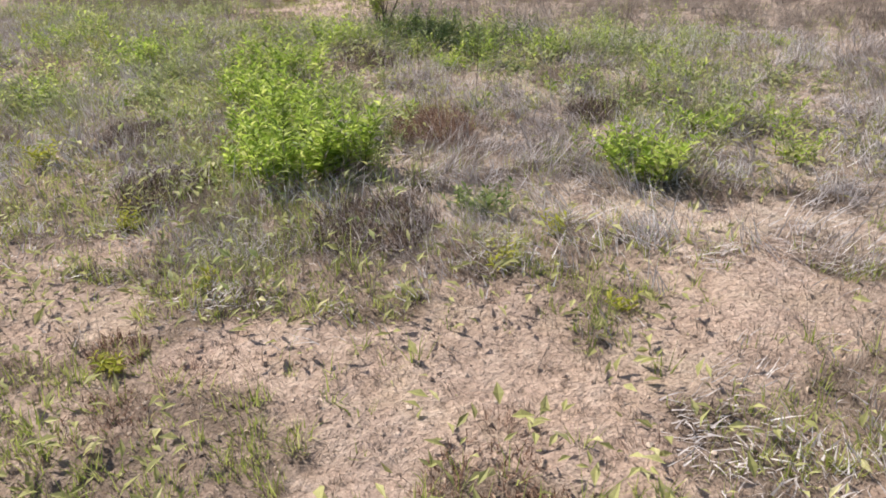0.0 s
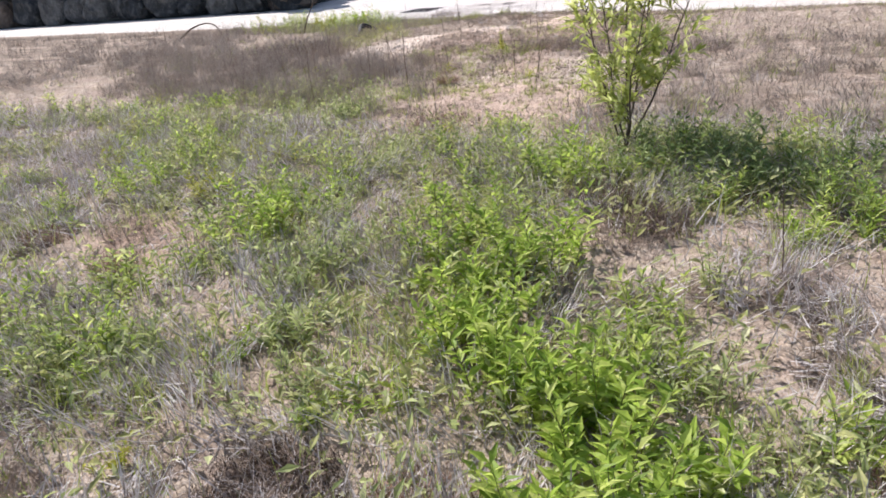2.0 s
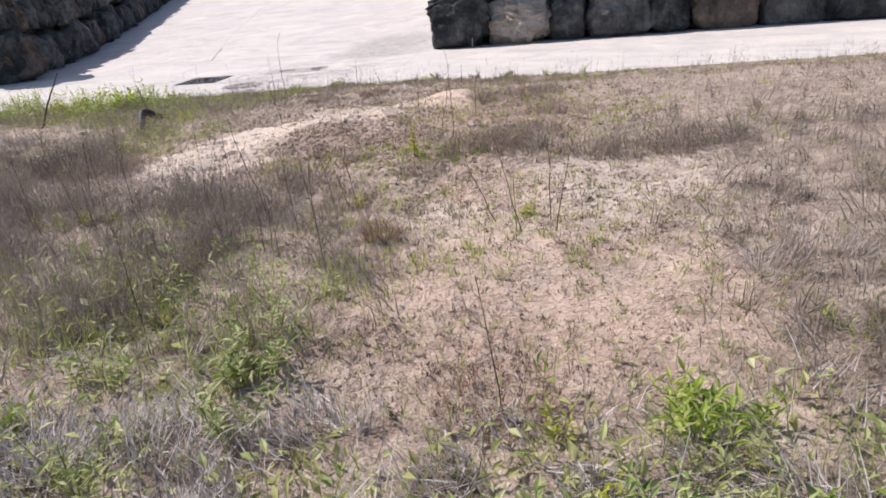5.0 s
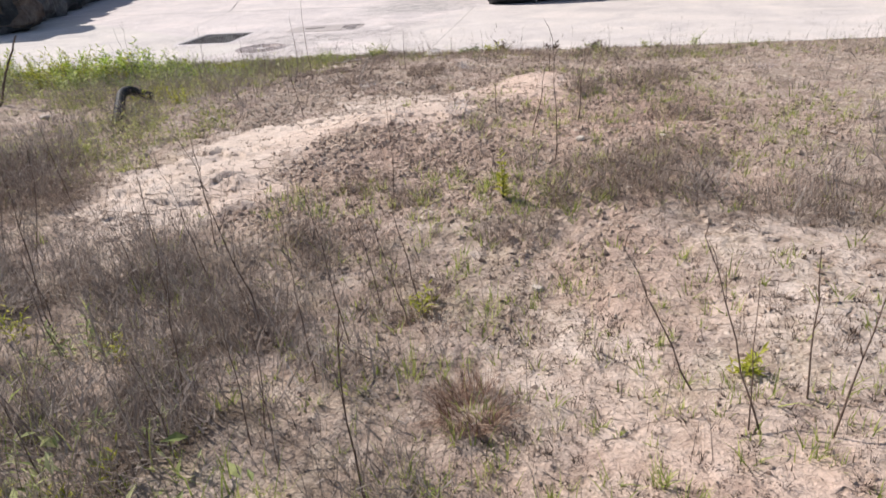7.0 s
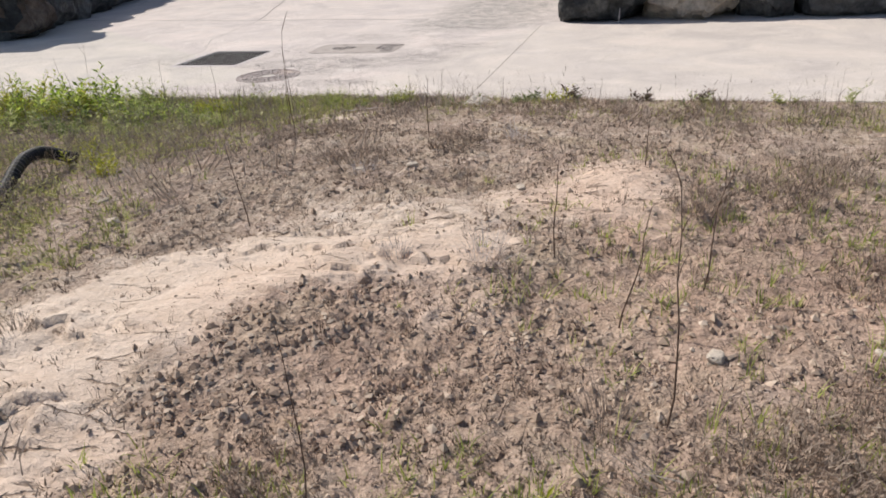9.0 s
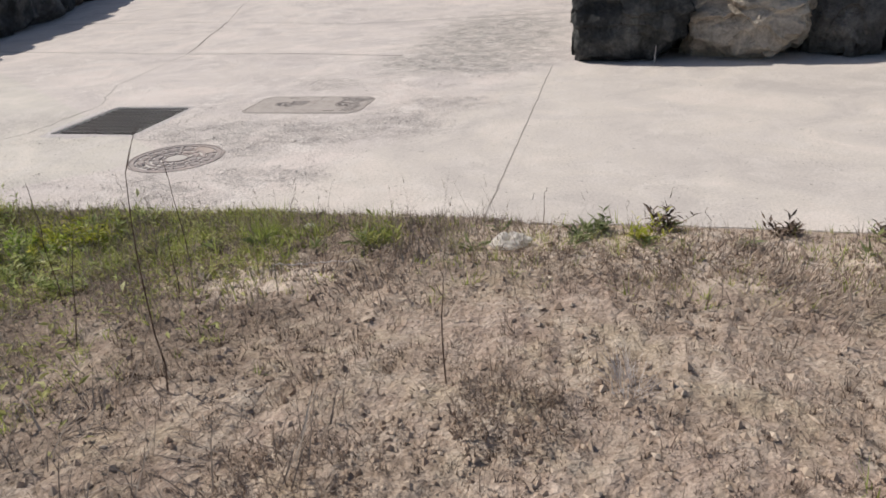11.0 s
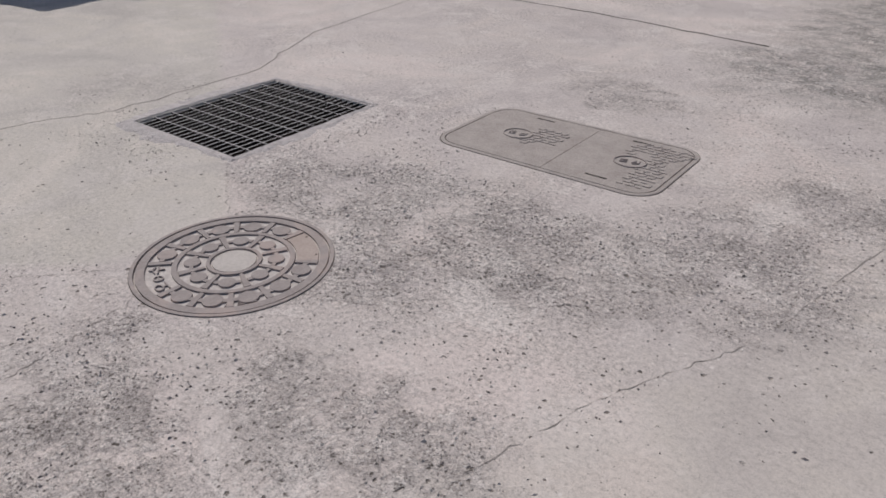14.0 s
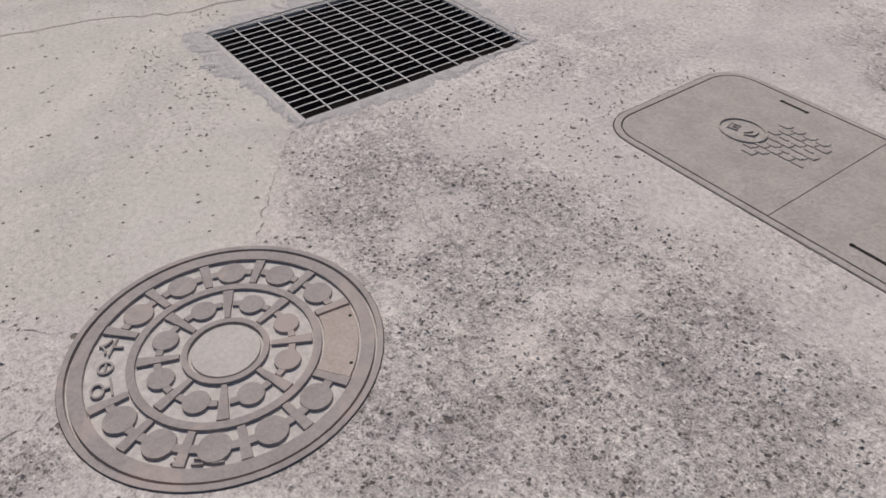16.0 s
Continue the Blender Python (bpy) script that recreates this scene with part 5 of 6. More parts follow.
def green_cover(x, y):
    out = 0.33 * spot(x, y, -3.6, -1.15, 2.0, 0.95, 6) * step(value_noise(x, y, 0.45, 44), 0.25, 0.65)
    for cx, cy, rx, ry, turn, w in ((4.1, -11.6, 2.3, 0.75, 122, 0.9), (2.5, -11.6, 0.8, 1.1, 0, 0.6), (3.6, -10.5, 0.5, 0.6, 0, 0.9), (4.25, -9.25, 1.1, 0.7, 0, 1.0), (1.5, -9.4, 2.0, 1.1, 0, 0.25),
                                    (0.4, -7.8, 1.2, 0.6, -15, 0.5), (-0.6, -8.6, 1.4, 0.6, 0, 0.35), (5.6, -8.9, 1.6, 0.7, 10, 0.5), (7.1, -11.2, 0.6, 0.4, 0, 0.8), (3.4, -13.2, 0.9, 0.8, 0, 0.12), (6.0, -10.0, 1.3, 0.9, 0, 0.4), (0.2, -11.5, 1.8, 1.2, 0, 0.25)):
        out = np.maximum(out, w * spot(x, y, cx, cy, rx, ry, turn, 0.6))
    return out * (1 - 0.8 * bare(x, y) * step(y, -14, -13)) * step(y - road_edge(x), 0, -0.1) * (0.3 + value_noise(x, y, 0.3, 41))


def green_blades(n, seed):
    x, y = scatter(n, lambda x, y: np.clip(green_cover(x, y), 0, 1), -6.5, 9.0, -15.4, -0.1, seed)
    r = np.random.default_rng(seed)
    k = len(x)
    return blades(x, y, on_ground(x, y) - 0.01, r.uniform(0.07, 0.26, k), np.abs(r.normal(0.3, 0.3, k)), r.uniform(0, 6.28, k), r.uniform(0.003, 0.008, k), r.uniform(0.2, 1.3, k), seed, 3)


def ground_leaves(n, seed, cover=lambda x, y: np.clip(green_cover(x, y) * 1.1, 0, 1), tall=0.16, size=(0.03, 0.08)):
    """Low seedlings: single small leaves close to the soil."""
    x, y = scatter(n, cover, -6.5, 9.0, -15.4, -0.1, seed)
    r = np.random.default_rng(seed)
    k = len(x)
    base = np.stack([x, y, on_ground(x, y) + r.uniform(0.0, tall, k)], 1)
    h = r.uniform(0, 6.28, k)
    way = np.stack([np.cos(h), np.sin(h), r.uniform(0.0, 1.1, k)], 1)
    long = r.uniform(*size, k)
    return leaves(base, way, long, long * r.uniform(0.25, 0.45, k), seed)


def clods(n, seed):
    """Crumbs of soil and small stones, half sunk."""
    unit = np.array([(1, 0, 0), (0, 1, 0), (-1, 0, 0), (0, -1, 0), (0, 0, 1), (0, 0, -1)], float)
    tri = np.array([(0, 1, 4), (1, 2, 4), (2, 3, 4), (3, 0, 4), (1, 0, 5), (2, 1, 5), (3, 2, 5), (0, 3, 5)])
    where = lambda x, y: np.clip(0.05 + 0.95 * np.maximum(1.6 * spot(x, y, 0.5, -4.55, 1.15, 0.6, 40, 0.9), np.maximum(0.45 * spot(x, y, 0.9, -3.4, 2.2, 1.8), np.maximum(0.4 * spot(x, y, 2.2, -6.6, 1.5, 1.6), np.maximum(0.3 * step(y, -13.2, -13.9), 0.3 * step(y - road_edge(x), -1.6, -1.0) * step(x, -2.5, -1.0))))), 0, 1) * (1 - 0.95 * crust(x, y)) * step(y - road_edge(x), 0, -0.1) * (0.3 + 0.7 * step(value_noise(x, y, 0.2, 33), 0.3, 0.7))
    x, y = scatter(n, where, -4.0, 8.5, -15.6, -0.05, seed)
    r = np.random.default_rng(seed)
    k = len(x)
    size = (0.004 + 0.013 * r.random(k) ** 3.5) * (1 - 0.35 * step(y, -5.6, -7.0))
    p = unit[None] * (1 + r.normal(0, 0.3, (k, len(unit), 1))) * size[:, None, None] * r.uniform(0.65, 1.35, (k, 1, 3))
    spin = r.uniform(0, 6.28, (k, 1))
    px, py = p[:, :, 0].copy(), p[:, :, 1].copy()
    p[:, :, 0], p[:, :, 1] = px * np.cos(spin) - py * np.sin(spin), px * np.sin(spin) + py * np.cos(spin)
    p[:, :, 2] = 0.8 * p[:, :, 2] + p[:, :, 0] * r.normal(0, 0.25, (k, 1))
    p += np.stack([x, y, on_ground(x, y) + size * 0.2], 1)[:, None]
    return p.reshape(-1, 3), ((np.arange(k) * len(unit))[:, None, None] + tri[None]).reshape(-1, 3)


def mixed(x, y):
    """Where green grass stands in the dead growth."""
    return np.clip(thatch_cover(x, y) * 0.5 + green_cover(x, y) * 0.6, 0, 1) * (0.3 + 0.7 * step(y, -6.6, -8.5)) * step(value_noise(x, y, 0.35, 26), 0.35, 0.65)


stuff("thatch", lying_thatch(108000, 101, lambda x, y: thatch_cover(x, y) * step(y, -8.0, -8.6)), THATCH, "flattened pale grey dead grass matted over the soil", "dead grass")
stuff("brown_thatch", lying_thatch(46000, 102, lambda x, y: thatch_cover(x, y) * step(y, -8.6, -8.0)), DRY, "flattened brown dead grass matted over the soil", "dead grass")
stuff("standing_dry_grass", upright_dry(40000, 103), DRY, "thin standing dry brown grass stems with side twigs", "dry grass")
stuff("strip_dry_grass", upright_dry(2900, 120, lambda x, y: spot(x, y, -3.3, -1.3, 2.4, 1.2, 6, 0.7) * step(value_noise(x, y, 0.4, 72), 0.35, 0.65), (0.08, 0.3)), DRY, "dry brown stems among the roadside weeds", "dry grass")
stuff("verge_leaf_mat", ground_leaves(9000, 123, lambda x, y: step(y - road_edge(x), -1.5, -0.9) * step(y - road_edge(x), -0.02, -0.08) * step(x, -0.9, -1.5) * step(x, -4.6, -3.8) * (0.15 + 0.85 * step(value_noise(x, y, 0.2, 75), 0.35, 0.6)), 0.045, (0.018, 0.045)), OLIVE_LEAF, "low mat of small olive weed leaves on the verge", "low weeds")
stuff("verge_litter", lying_thatch(8500, 121, lambda x, y: step(y - road_edge(x), -1.4, -0.7) * step(y - road_edge(x), 0.0, -0.05) * step(x, -1.9, -1.1) * step(x, 3.0, 1.8) * step(value_noise(x, y, 0.28, 73), 0.35, 0.65) * (1 - spot(x, y, -1.05, -0.98, 0.5, 0.25))), STUBBLE, "grey-brown dead litter on the verge soil", "dead grass")
stuff("corner_stubble", tufts(3800, lambda x, y: step(y, -12.7, -13.4) * (0.2 + 0.8 * step(value_noise(x, y, 0.3, 74), 0.35, 0.6)), (6, 14), 0.03, (0.02, 0.07), 122, lean=0.8, width=(0.002, 0.005), box=(3.5, 9.0, -15.6, -12.6)), STUBBLE, "short brown stubble on the sandy corner of the lot", "stubble")
# compact tufts in a dark colour that also paints the small shadows of tufts and clods
stuff("dark_stubble", tufts(11500, lambda x, y: bare(x, y) * (1 - 0.75 * crust(x, y)) * step(y - road_edge(x), -0.2, -0.5) * (1 - 0.55 * step(y, -4.7, -3.9) * step(x, -1.2, -0.4)) * (0.2 + 0.8 * step(value_noise(x, y, 0.14, 63), 0.4, 0.65)), (5, 11), 0.012, (0.012, 0.045), 117, lean=0.8, width=(0.003, 0.006), box=(-1.6, 5.6, -8.6, -0.9)), STALK, "tiny dead tufts dotted over bare soil, dark to include their shadow specks", "stubble")
stuff("stubble", tufts(6500, thin, (5, 13), 0.03, (0.02, 0.09), 104, width=(0.002, 0.005)), STUBBLE, "short brown stubble tufts on bare sandy soil", "stubble")
stuff("green_shoots", tufts(9000, fresh, (5, 13), 0.035, (0.03, 0.125), 109, width=(0.0035, 0.0075)), OLIVE, "short olive green grass tufts on bare soil", "grass tufts")
stuff("grass_tufts", tufts(4600, mixed, (6, 16), 0.045, (0.06, 0.2), 110, width=(0.003, 0.0075)), OLIVE, "olive green grass tufts in dead grass", "grass tufts")
stuff("dark_tufts", tufts(1500, lambda x, y: thatch_cover(x, y) * step(value_noise(x, y, 0.5, 28), 0.4, 0.7), (12, 26), 0.07, (0.05, 0.17), 112, lean=0.8), STUBBLE, "dark brown dead weed tufts in pale dead grass", "dead grass")
stuff("verge_stubble", tufts(1500, lambda x, y: step(y - road_edge(x), -1.5, -0.8) * step(y - road_edge(x), 0.0, -0.06) * step(value_noise(x, y, 0.3, 66), 0.35, 0.65), (5, 12), 0.035, (0.025, 0.09), 113, width=(0.002, 0.005), box=(-3.4, 3.2, -1.7, 0.0)), STUBBLE, "short brown dead grass on the verge", "stubble")
stuff("rim_grass", tufts(1100, lambda x, y: step(y - road_edge(x), -0.4, -0.2) * step(y - road_edge(x), 0.045, 0.0) * step(x, 0.25, -0.2), (6, 14), 0.035, (0.03, 0.1), 118, lean=0.6, width=(0.002, 0.0045), box=(-3.6, 0.4, -0.8, 0.06)), DRY, "brown dead grass hanging over the concrete rim", "dead grass")
stuff("verge_shoots", tufts(1300, lambda x, y: step(y - road_edge(x), -1.3, -0.6) * step(y - road_edge(x), 0.02, -0.05) * (0.2 + 0.8 * step(x, -0.3, -1.3)) * step(value_noise(x, y, 0.25, 67), 0.25, 0.6), (5, 12), 0.03, (0.025, 0.085), 114, width=(0.0025, 0.005), box=(-3.4, 3.2, -1.5, 0.05)), VERGE, "short olive green grass tufts on the verge", "grass tufts")
far_field = lambda x, y: (step(x, -5.4, -6.4) + step(x, 8.2, 9.2)) * step(y - road_edge(x), -0.1, -0.6) * (0.25 + 0.75 * value_noise(x, y, 0.8, 19))
stuff("far_dry_grass", tufts(2600, far_field, (8, 17), 0.16, (0.12, 0.36), 115, width=(0.005, 0.011), box=(-17.0, 14.0, -15.0, -0.3)), DRY, "rough dry brown grass on the lot beyond", "dry grass")
stuff("verge_grass", verge_grass(17000, 105), VERGE, "short green grass along the concrete edge", "grass")
stuff("green_grass", green_blades(12500, 106), GREEN_GRASS, "loose green grass among the weeds", "grass")
stuff("seedling_cover", ground_leaves(7000, 107), LEAF_DULL, "small dusty green leaves close to the soil", "seedlings")
low_mats = lambda x, y: step(y, -8.2, -9.4) * step(value_noise(x, y, 0.4, 68) * 0.6 + value_noise(x, y, 0.13, 69) * 0.4, 0.47, 0.6) * (1 - 0.9 * crust(x, y)) * (0.3 + 0.7 * step(y, -12.6, -12.0) + 0.5 * step(x, 5.2, 4.2) + 0.35 * step(y, -13.2, -13.8))
stuff("olive_leaf_mat", ground_leaves(15000, 119, lambda x, y: np.clip(low_mats(x, y), 0, 1)), OLIVE_LEAF, "low mats of small olive weed leaves", "low weeds")
beside_pipe = lambda x, y: np.maximum(spot(x, y, -2.0, -3.7, 0.85, 1.1, 15, 0.8), 0.7 * spot(x, y, -2.6, -2.1, 1.3, 0.6, 6, 0.8)) * (1 - 0.9 * crust(x, y)) * (0.1 + 0.9 * step(value_noise(x, y, 0.3, 77), 0.35, 0.6))
stuff("pipe_leaf_mat", ground_leaves(3800, 124, beside_pipe, 0.1, (0.02, 0.055)), OLIVE_LEAF, "low olive weeds round the black pipe", "low weeds")
stuff("pipe_dry_grass", upright_dry(1900, 125, beside_pipe, (0.06, 0.24)), DRY, "dry brown stems round the black pipe", "dry grass")
stuff("pipe_shoots", tufts(700, beside_pipe, (6, 14), 0.035, (0.04, 0.13), 126, width=(0.003, 0.006), box=(-4.2, -0.6, -5.2, -1.2)), OLIVE, "olive green grass tufts round the black pipe", "grass tufts")
stuff("soil_crumbs", clods(60000, 108), CLOD, "loose soil clods and small stones", "soil crumbs")


def leafy_stems(n, radius, tall, leaf, slim, r, per=18, lean=0.35, low=0.15):
    """Upright stems with leaves all round, about the origin. Returns the stems' and the leaves' meshes."""
    stems, base, way, size = [], [], [], []
    for _ in range(n):
        a, d = r.uniform(0, 6.28), radius * math.sqrt(r.random())
        foot = np.array([d * math.cos(a), d * math.sin(a), -0.02])
        h = tall * r.uniform(0.55, 1.1)
        out = np.array([math.cos(a), math.sin(a), 0]) * h * lean * (0.3 + d / max(radius, 0.01)) * r.uniform(0.4, 1.0) + np.append(r.normal(0, 0.06 * h, 2), 0)
        t = np.linspace(0, 1, 5)[:, None]
        line = foot + t * np.array([0, 0, h]) + t ** 2 * out
        stems.append(tube(line, np.linspace(0.0035, 0.001, 5) * (tall / 0.4) ** 0.5, 4))
        for k in range(per):
            u = low + (1 - low) * (k + r.random()) / per
            spin = k * 2.4 + r.normal(0, 0.4)
            base.append(foot + u * np.array([0, 0, h]) + u * u * out)
            way.append((math.cos(spin), math.sin(spin), r.uniform(0.15, 1.0) + 0.5 * (u > 0.9)))
            size.append(leaf * r.uniform(0.6, 1.15) * (1.1 - 0.45 * u))
    size = np.array(size)
    return join(*stems), leaves(np.array(base), np.array(way), size, size * slim * r.uniform(0.8, 1.2, len(size)), int(r.integers(1 << 30)))


def weed_clump(name, label, x, y, n, radius, tall, leaf, slim, material, seed, per=18, lean=0.35, low=0.15, group=""):
    r = np.random.default_rng(seed)
    thing = tagged(empty(name, x, y, float(on_ground(x, y))), label, "weed", group)
    a, b = leafy_stems(n, radius, tall, leaf, slim, r, per, lean, low)
    tagged(sheet("stalk_growth", *a, GREEN_STEM, thing), kind="stuff")
    tagged(sheet("foliage", *b, material, thing), kind="stuff")
    return thing


# the tall bright clump in the far half: many plants along a slanting band
r = np.random.default_rng(50)
for k in range(26):
    u, off = ((k + r.random()) / 26) ** 1.15, r.normal(0, 0.17)
    x, y = 5.12 - 2.25 * u + 0.8 * off, -12.95 + 2.9 * u + 0.6 * off
    weed_clump("tall_weed", "tall bright green leafy weed with narrow pointed leaves", x, y, int(12 - 8.5 * u), 0.16, r.uniform(0.26, 0.5) - 0.2 * u, 0.105 - 0.02 * u, 0.36, LEAF, 500 + k, 26, group="tall green weeds")
for k in range(16):
    x, y = r.normal(2.4, 0.5), r.normal(-11.5, 0.8)
    weed_clump("dusty_weed", "dusty grey-green weed with small leaves", x, y, r.integers(7, 13), 0.18, r.uniform(0.16, 0.32), 0.075, 0.3, LEAF_DULL, 540 + k, 16, group="dusty weeds")
# round the sapling's foot
for k in range(22):
    x, y = r.normal(4.5, 0.75), r.normal(-9.45, 0.4)
    weed_clump("bushy_weed", "dense dark green weed at the foot of the sapling", x, y, r.integers(6, 11), 0.24, r.uniform(0.18, 0.4), 0.085, 0.26, LEAF if k % 4 == 0 else LEAF_DARK, 560 + k, 18, group="weeds round the sapling")
# grey-green growth east of the sapling
for k in range(20):
    x, y = r.normal(6.0, 0.75), r.normal(-10.0, 0.6)
    weed_clump("dusty_weed", "dusty grey-green weed with small leaves", x, y, r.integers(6, 11), 0.2, r.uniform(0.12, 0.26), 0.06, 0.3, (LEAF_DULL, LEAF_DARK)[k % 2], 1800 + k, 16, group="dusty weeds")
# scattered over the middle
for k in range(28):
    x, y = r.uniform(-0.9, 3.5), r.uniform(-11.2, -8.5)
    weed_clump("low_weed", "low leafy green weed among dead grass", x, y, r.integers(5, 11), 0.17, r.uniform(0.09, 0.22), 0.075, 0.28, (LEAF, LEAF_DULL, LEAF_YELLOW, LEAF_DULL)[k % 4], 600 + k, 12, 0.7, group="low weeds")
for k in range(26):
    x, y = r.normal(-0.1, 0.7), r.normal(-7.4, 0.5)
    weed_clump("low_weed", "low leafy green weed among dead grass", x, y, r.integers(3, 6), 0.1, r.uniform(0.08, 0.2), 0.06, 0.26, (LEAF_YELLOW, LEAF_DULL)[k % 2], 660 + k, 12, 0.7, group="low weeds")
variants = []
for k in range(10):
    tall, leaf = ((0.13, 0.07), (0.2, 0.085), (0.28, 0.08), (0.16, 0.1), (0.24, 0.07))[k % 5]
    variants.append(weed_clump("scattered_weed", ("olive green leafy weed standing in dead grass", "light green leafy weed standing in dead grass")[k % 2], -0.4 + 0.33 * k, -9.2 - 0.17 * (k % 4), 7, 0.12, tall, leaf, 0.28, (LEAF_DULL, LEAF)[k % 2], 640 + k, 14, 0.6, 0.1, "scattered weeds"))
xs, ys = scatter(170, lambda x, y: np.clip(0.3 + green_cover(x, y), 0, 1) * (1 - bare(x, y)) * step(y, -7.4, -8.2) * np.maximum(step(y, -12.7, -12.0), step(x, 4.8, 5.4)), -3.0, 8.0, -13.6, -7.2, 645)
for k in range(len(xs)):
    m = pose(xs[k], ys[k], float(on_ground(xs[k], ys[k])), 0, 0, 47.0 * k)
    copy_thing(variants[k % 10], m)
for k, (x, y, n, w, h, mat) in enumerate(((6.15, -12.95, 16, 0.14, 0.16, LEAF_DARK), (0.69, -10.5, 16, 0.2, 0.22, LEAF), (2.17, -10.95, 18, 0.2, 0.3, LEAF), (3.84, -10.75, 22, 0.22, 0.34, LEAF), (1.9, -10.45, 14, 0.18, 0.24, LEAF), (2.35, -10.55, 12, 0.16, 0.22, LEAF), (1.35, -10.4, 10, 0.14, 0.2, LEAF_YELLOW), (3.4, -13.05, 5, 0.04, 0.18, LEAF_YELLOW), (4.55, -13.6, 4, 0.03, 0.15, LEAF_YELLOW), (3.6, -9.6, 18, 0.25, 0.3, LEAF), (4.4, -9.0, 16, 0.25, 0.34, LEAF_DULL), (-2.02, -2.45, 9, 0.1, 0.17, LEAF_YELLOW), (-2.5, -2.2, 10, 0.14, 0.16, LEAF_YELLOW), (-4.3, -0.85, 16, 0.2, 0.3, LEAF), (-3.85, -0.7, 20, 0.22, 0.42, LEAF), (-3.5, -0.65, 18, 0.2, 0.38, LEAF), (-3.1, -0.85, 13, 0.17, 0.26, LEAF_DULL), (-2.75, -0.7, 11, 0.15, 0.21, LEAF), (-2.4, -0.85, 9, 0.13, 0.16, LEAF_DULL), (-3.9, -1.35, 13, 0.2, 0.24, LEAF_DULL), (-3.3, -1.4, 11, 0.18, 0.19, LEAF_DARK), (-2.7, -1.35, 9, 0.15, 0.15, LEAF_DULL), (-2.0, -1.05, 8, 0.12, 0.13, LEAF_DULL))):
    weed_clump("leafy_weed", ("bright green leafy weed standing over dead grass", "light green dusty weed standing over dead grass", "yellow-green leafy weed rising from dead grass", "dark green leafy weed low in dead grass")[(LEAF, LEAF_DULL, LEAF_YELLOW, LEAF_DARK).index(mat)], x, y, n, w, h, 0.035 + 0.18 * h, 0.34, mat, 670 + k, 18, 0.5, group="leafy weeds")
# the green strip by the lane
for k in range(58):
    x = r.uniform(-6.2, -2.2)
    y = float(road_edge(x)) - 0.12 - abs(r.normal(0, 0.55)) * (0.25 + 0.75 * float(step(x, -1.9, -3.0)))
    weed_clump("roadside_weed", "yellow-green leafy weed beside the concrete lane", x, y, r.integers(7, 13), 0.2, r.uniform(0.06, 0.14) + 0.36 * float(step(x, -2.4, -3.4)) * r.random() ** 1.5, 0.08, 0.28, (LEAF, LEAF_YELLOW, LEAF_YELLOW, LEAF_DULL)[k % 4], 700 + k, 16, group="roadside weeds")
for k, (x, y, h) in enumerate(((1.74, -0.18, 0.11), (2.36, -0.13, 0.12), (2.82, -0.05, 0.16))):
    weed_clump("edge_weed", "small green weed at the crumbling concrete edge", x, y, 6, 0.06, h, 0.055, 0.26, VERGE if k % 2 else LEAF_DULL, 760 + k, 11, 0.9, group="edge weeds")
for k, (x, y, h) in enumerate(((3.42, -13.1, 0.13), (4.51, -13.63, 0.1), (5.32, -14.6, 0.07), (5.29, -14.0, 0.1), (6.4, -13.5, 0.14), (6.57, -13.1, 0.17), (1.0, -6.1, 0.14), (2.14, -6.5, 0.1), (3.0, -12.6, 0.12), (2.42, -9.1, 0.18), (6.95, -13.6, 0.08), (2.3, -8.7, 0.16))):
    weed_clump("yellow_sprout", "small bright yellow-green sprout on bare soil", x, y, 5, 0.035, h, 0.06, 0.3, LEAF_YELLOW, 780 + k, 9, 0.5, group="yellow sprouts")
def rosette(x, y, n, leaf, material, label, seed):
    r = np.random.default_rng(seed)
    a = np.arange(n) * 2.4 + r.normal(0, 0.3, n)
    rise_up = r.uniform(0.05, 1.2, n)
    size = 0.85 * leaf * r.uniform(0.35, 1.1, n)
    base = np.stack([0.006 * np.cos(a), 0.006 * np.sin(a), r.uniform(0.0, 0.02, n)], 1)
    thing = tagged(empty("rosette_weed", x, y, float(on_ground(x, y))), label, "weed", "rosette weeds")
    way, wide = np.stack([np.cos(a), np.sin(a), rise_up], 1), size * r.uniform(0.13, 0.2, n)
    for q in range(n):
        sheet("leaf", *leaves(base[q:q + 1], way[q:q + 1], size[q:q + 1], wide[q:q + 1], seed + q), material, thing)
    return thing



for k, (x, y, n, leaf) in enumerate(((-0.67, -0.62, 34, 0.17), (-1.26, -0.58, 22, 0.14), (0.35, -0.23, 18, 0.12), (0.61, -0.35, 16, 0.11), (-0.07, -0.27, 13, 0.11), (0.75, -0.12, 18, 0.11), (-0.16, -0.55, 14, 0.14), (-0.93, -0.62, 16, 0.1), (0.3, -0.49, 16, 0.11), (0.64, -0.48, 12, 0.1), (-1.5, -0.6, 18, 0.12), (1.1, -0.3, 14, 0.1), (-1.9, -0.45, 20, 0.12), (1.6, -0.35, 12, 0.1))):
    rosette(x, y, n, leaf, ROSETTE, "dusty dark green rosette weed on the verge soil", 1400 + k)
weed_clump("round_weed", "compact round weed with broad bright green leaves", 6.87, -12.25, 38, 0.16, 0.27, 0.085, 0.5, LEAF, 800, 18, 0.75)
weed_clump("broadleaf_weed", "spreading bright green weed beside the round one", 7.15, -11.3, 22, 0.26, 0.22, 0.09, 0.4, LEAF, 801, 12, 0.8)
weed_clump("spire_weed", "single upright yellow-green weed spire on bare soil", 1.22, -5.05, 3, 0.014, 0.34, 0.06, 0.3, LEAF_YELLOW, 802, 26, 0.12, 0.12)


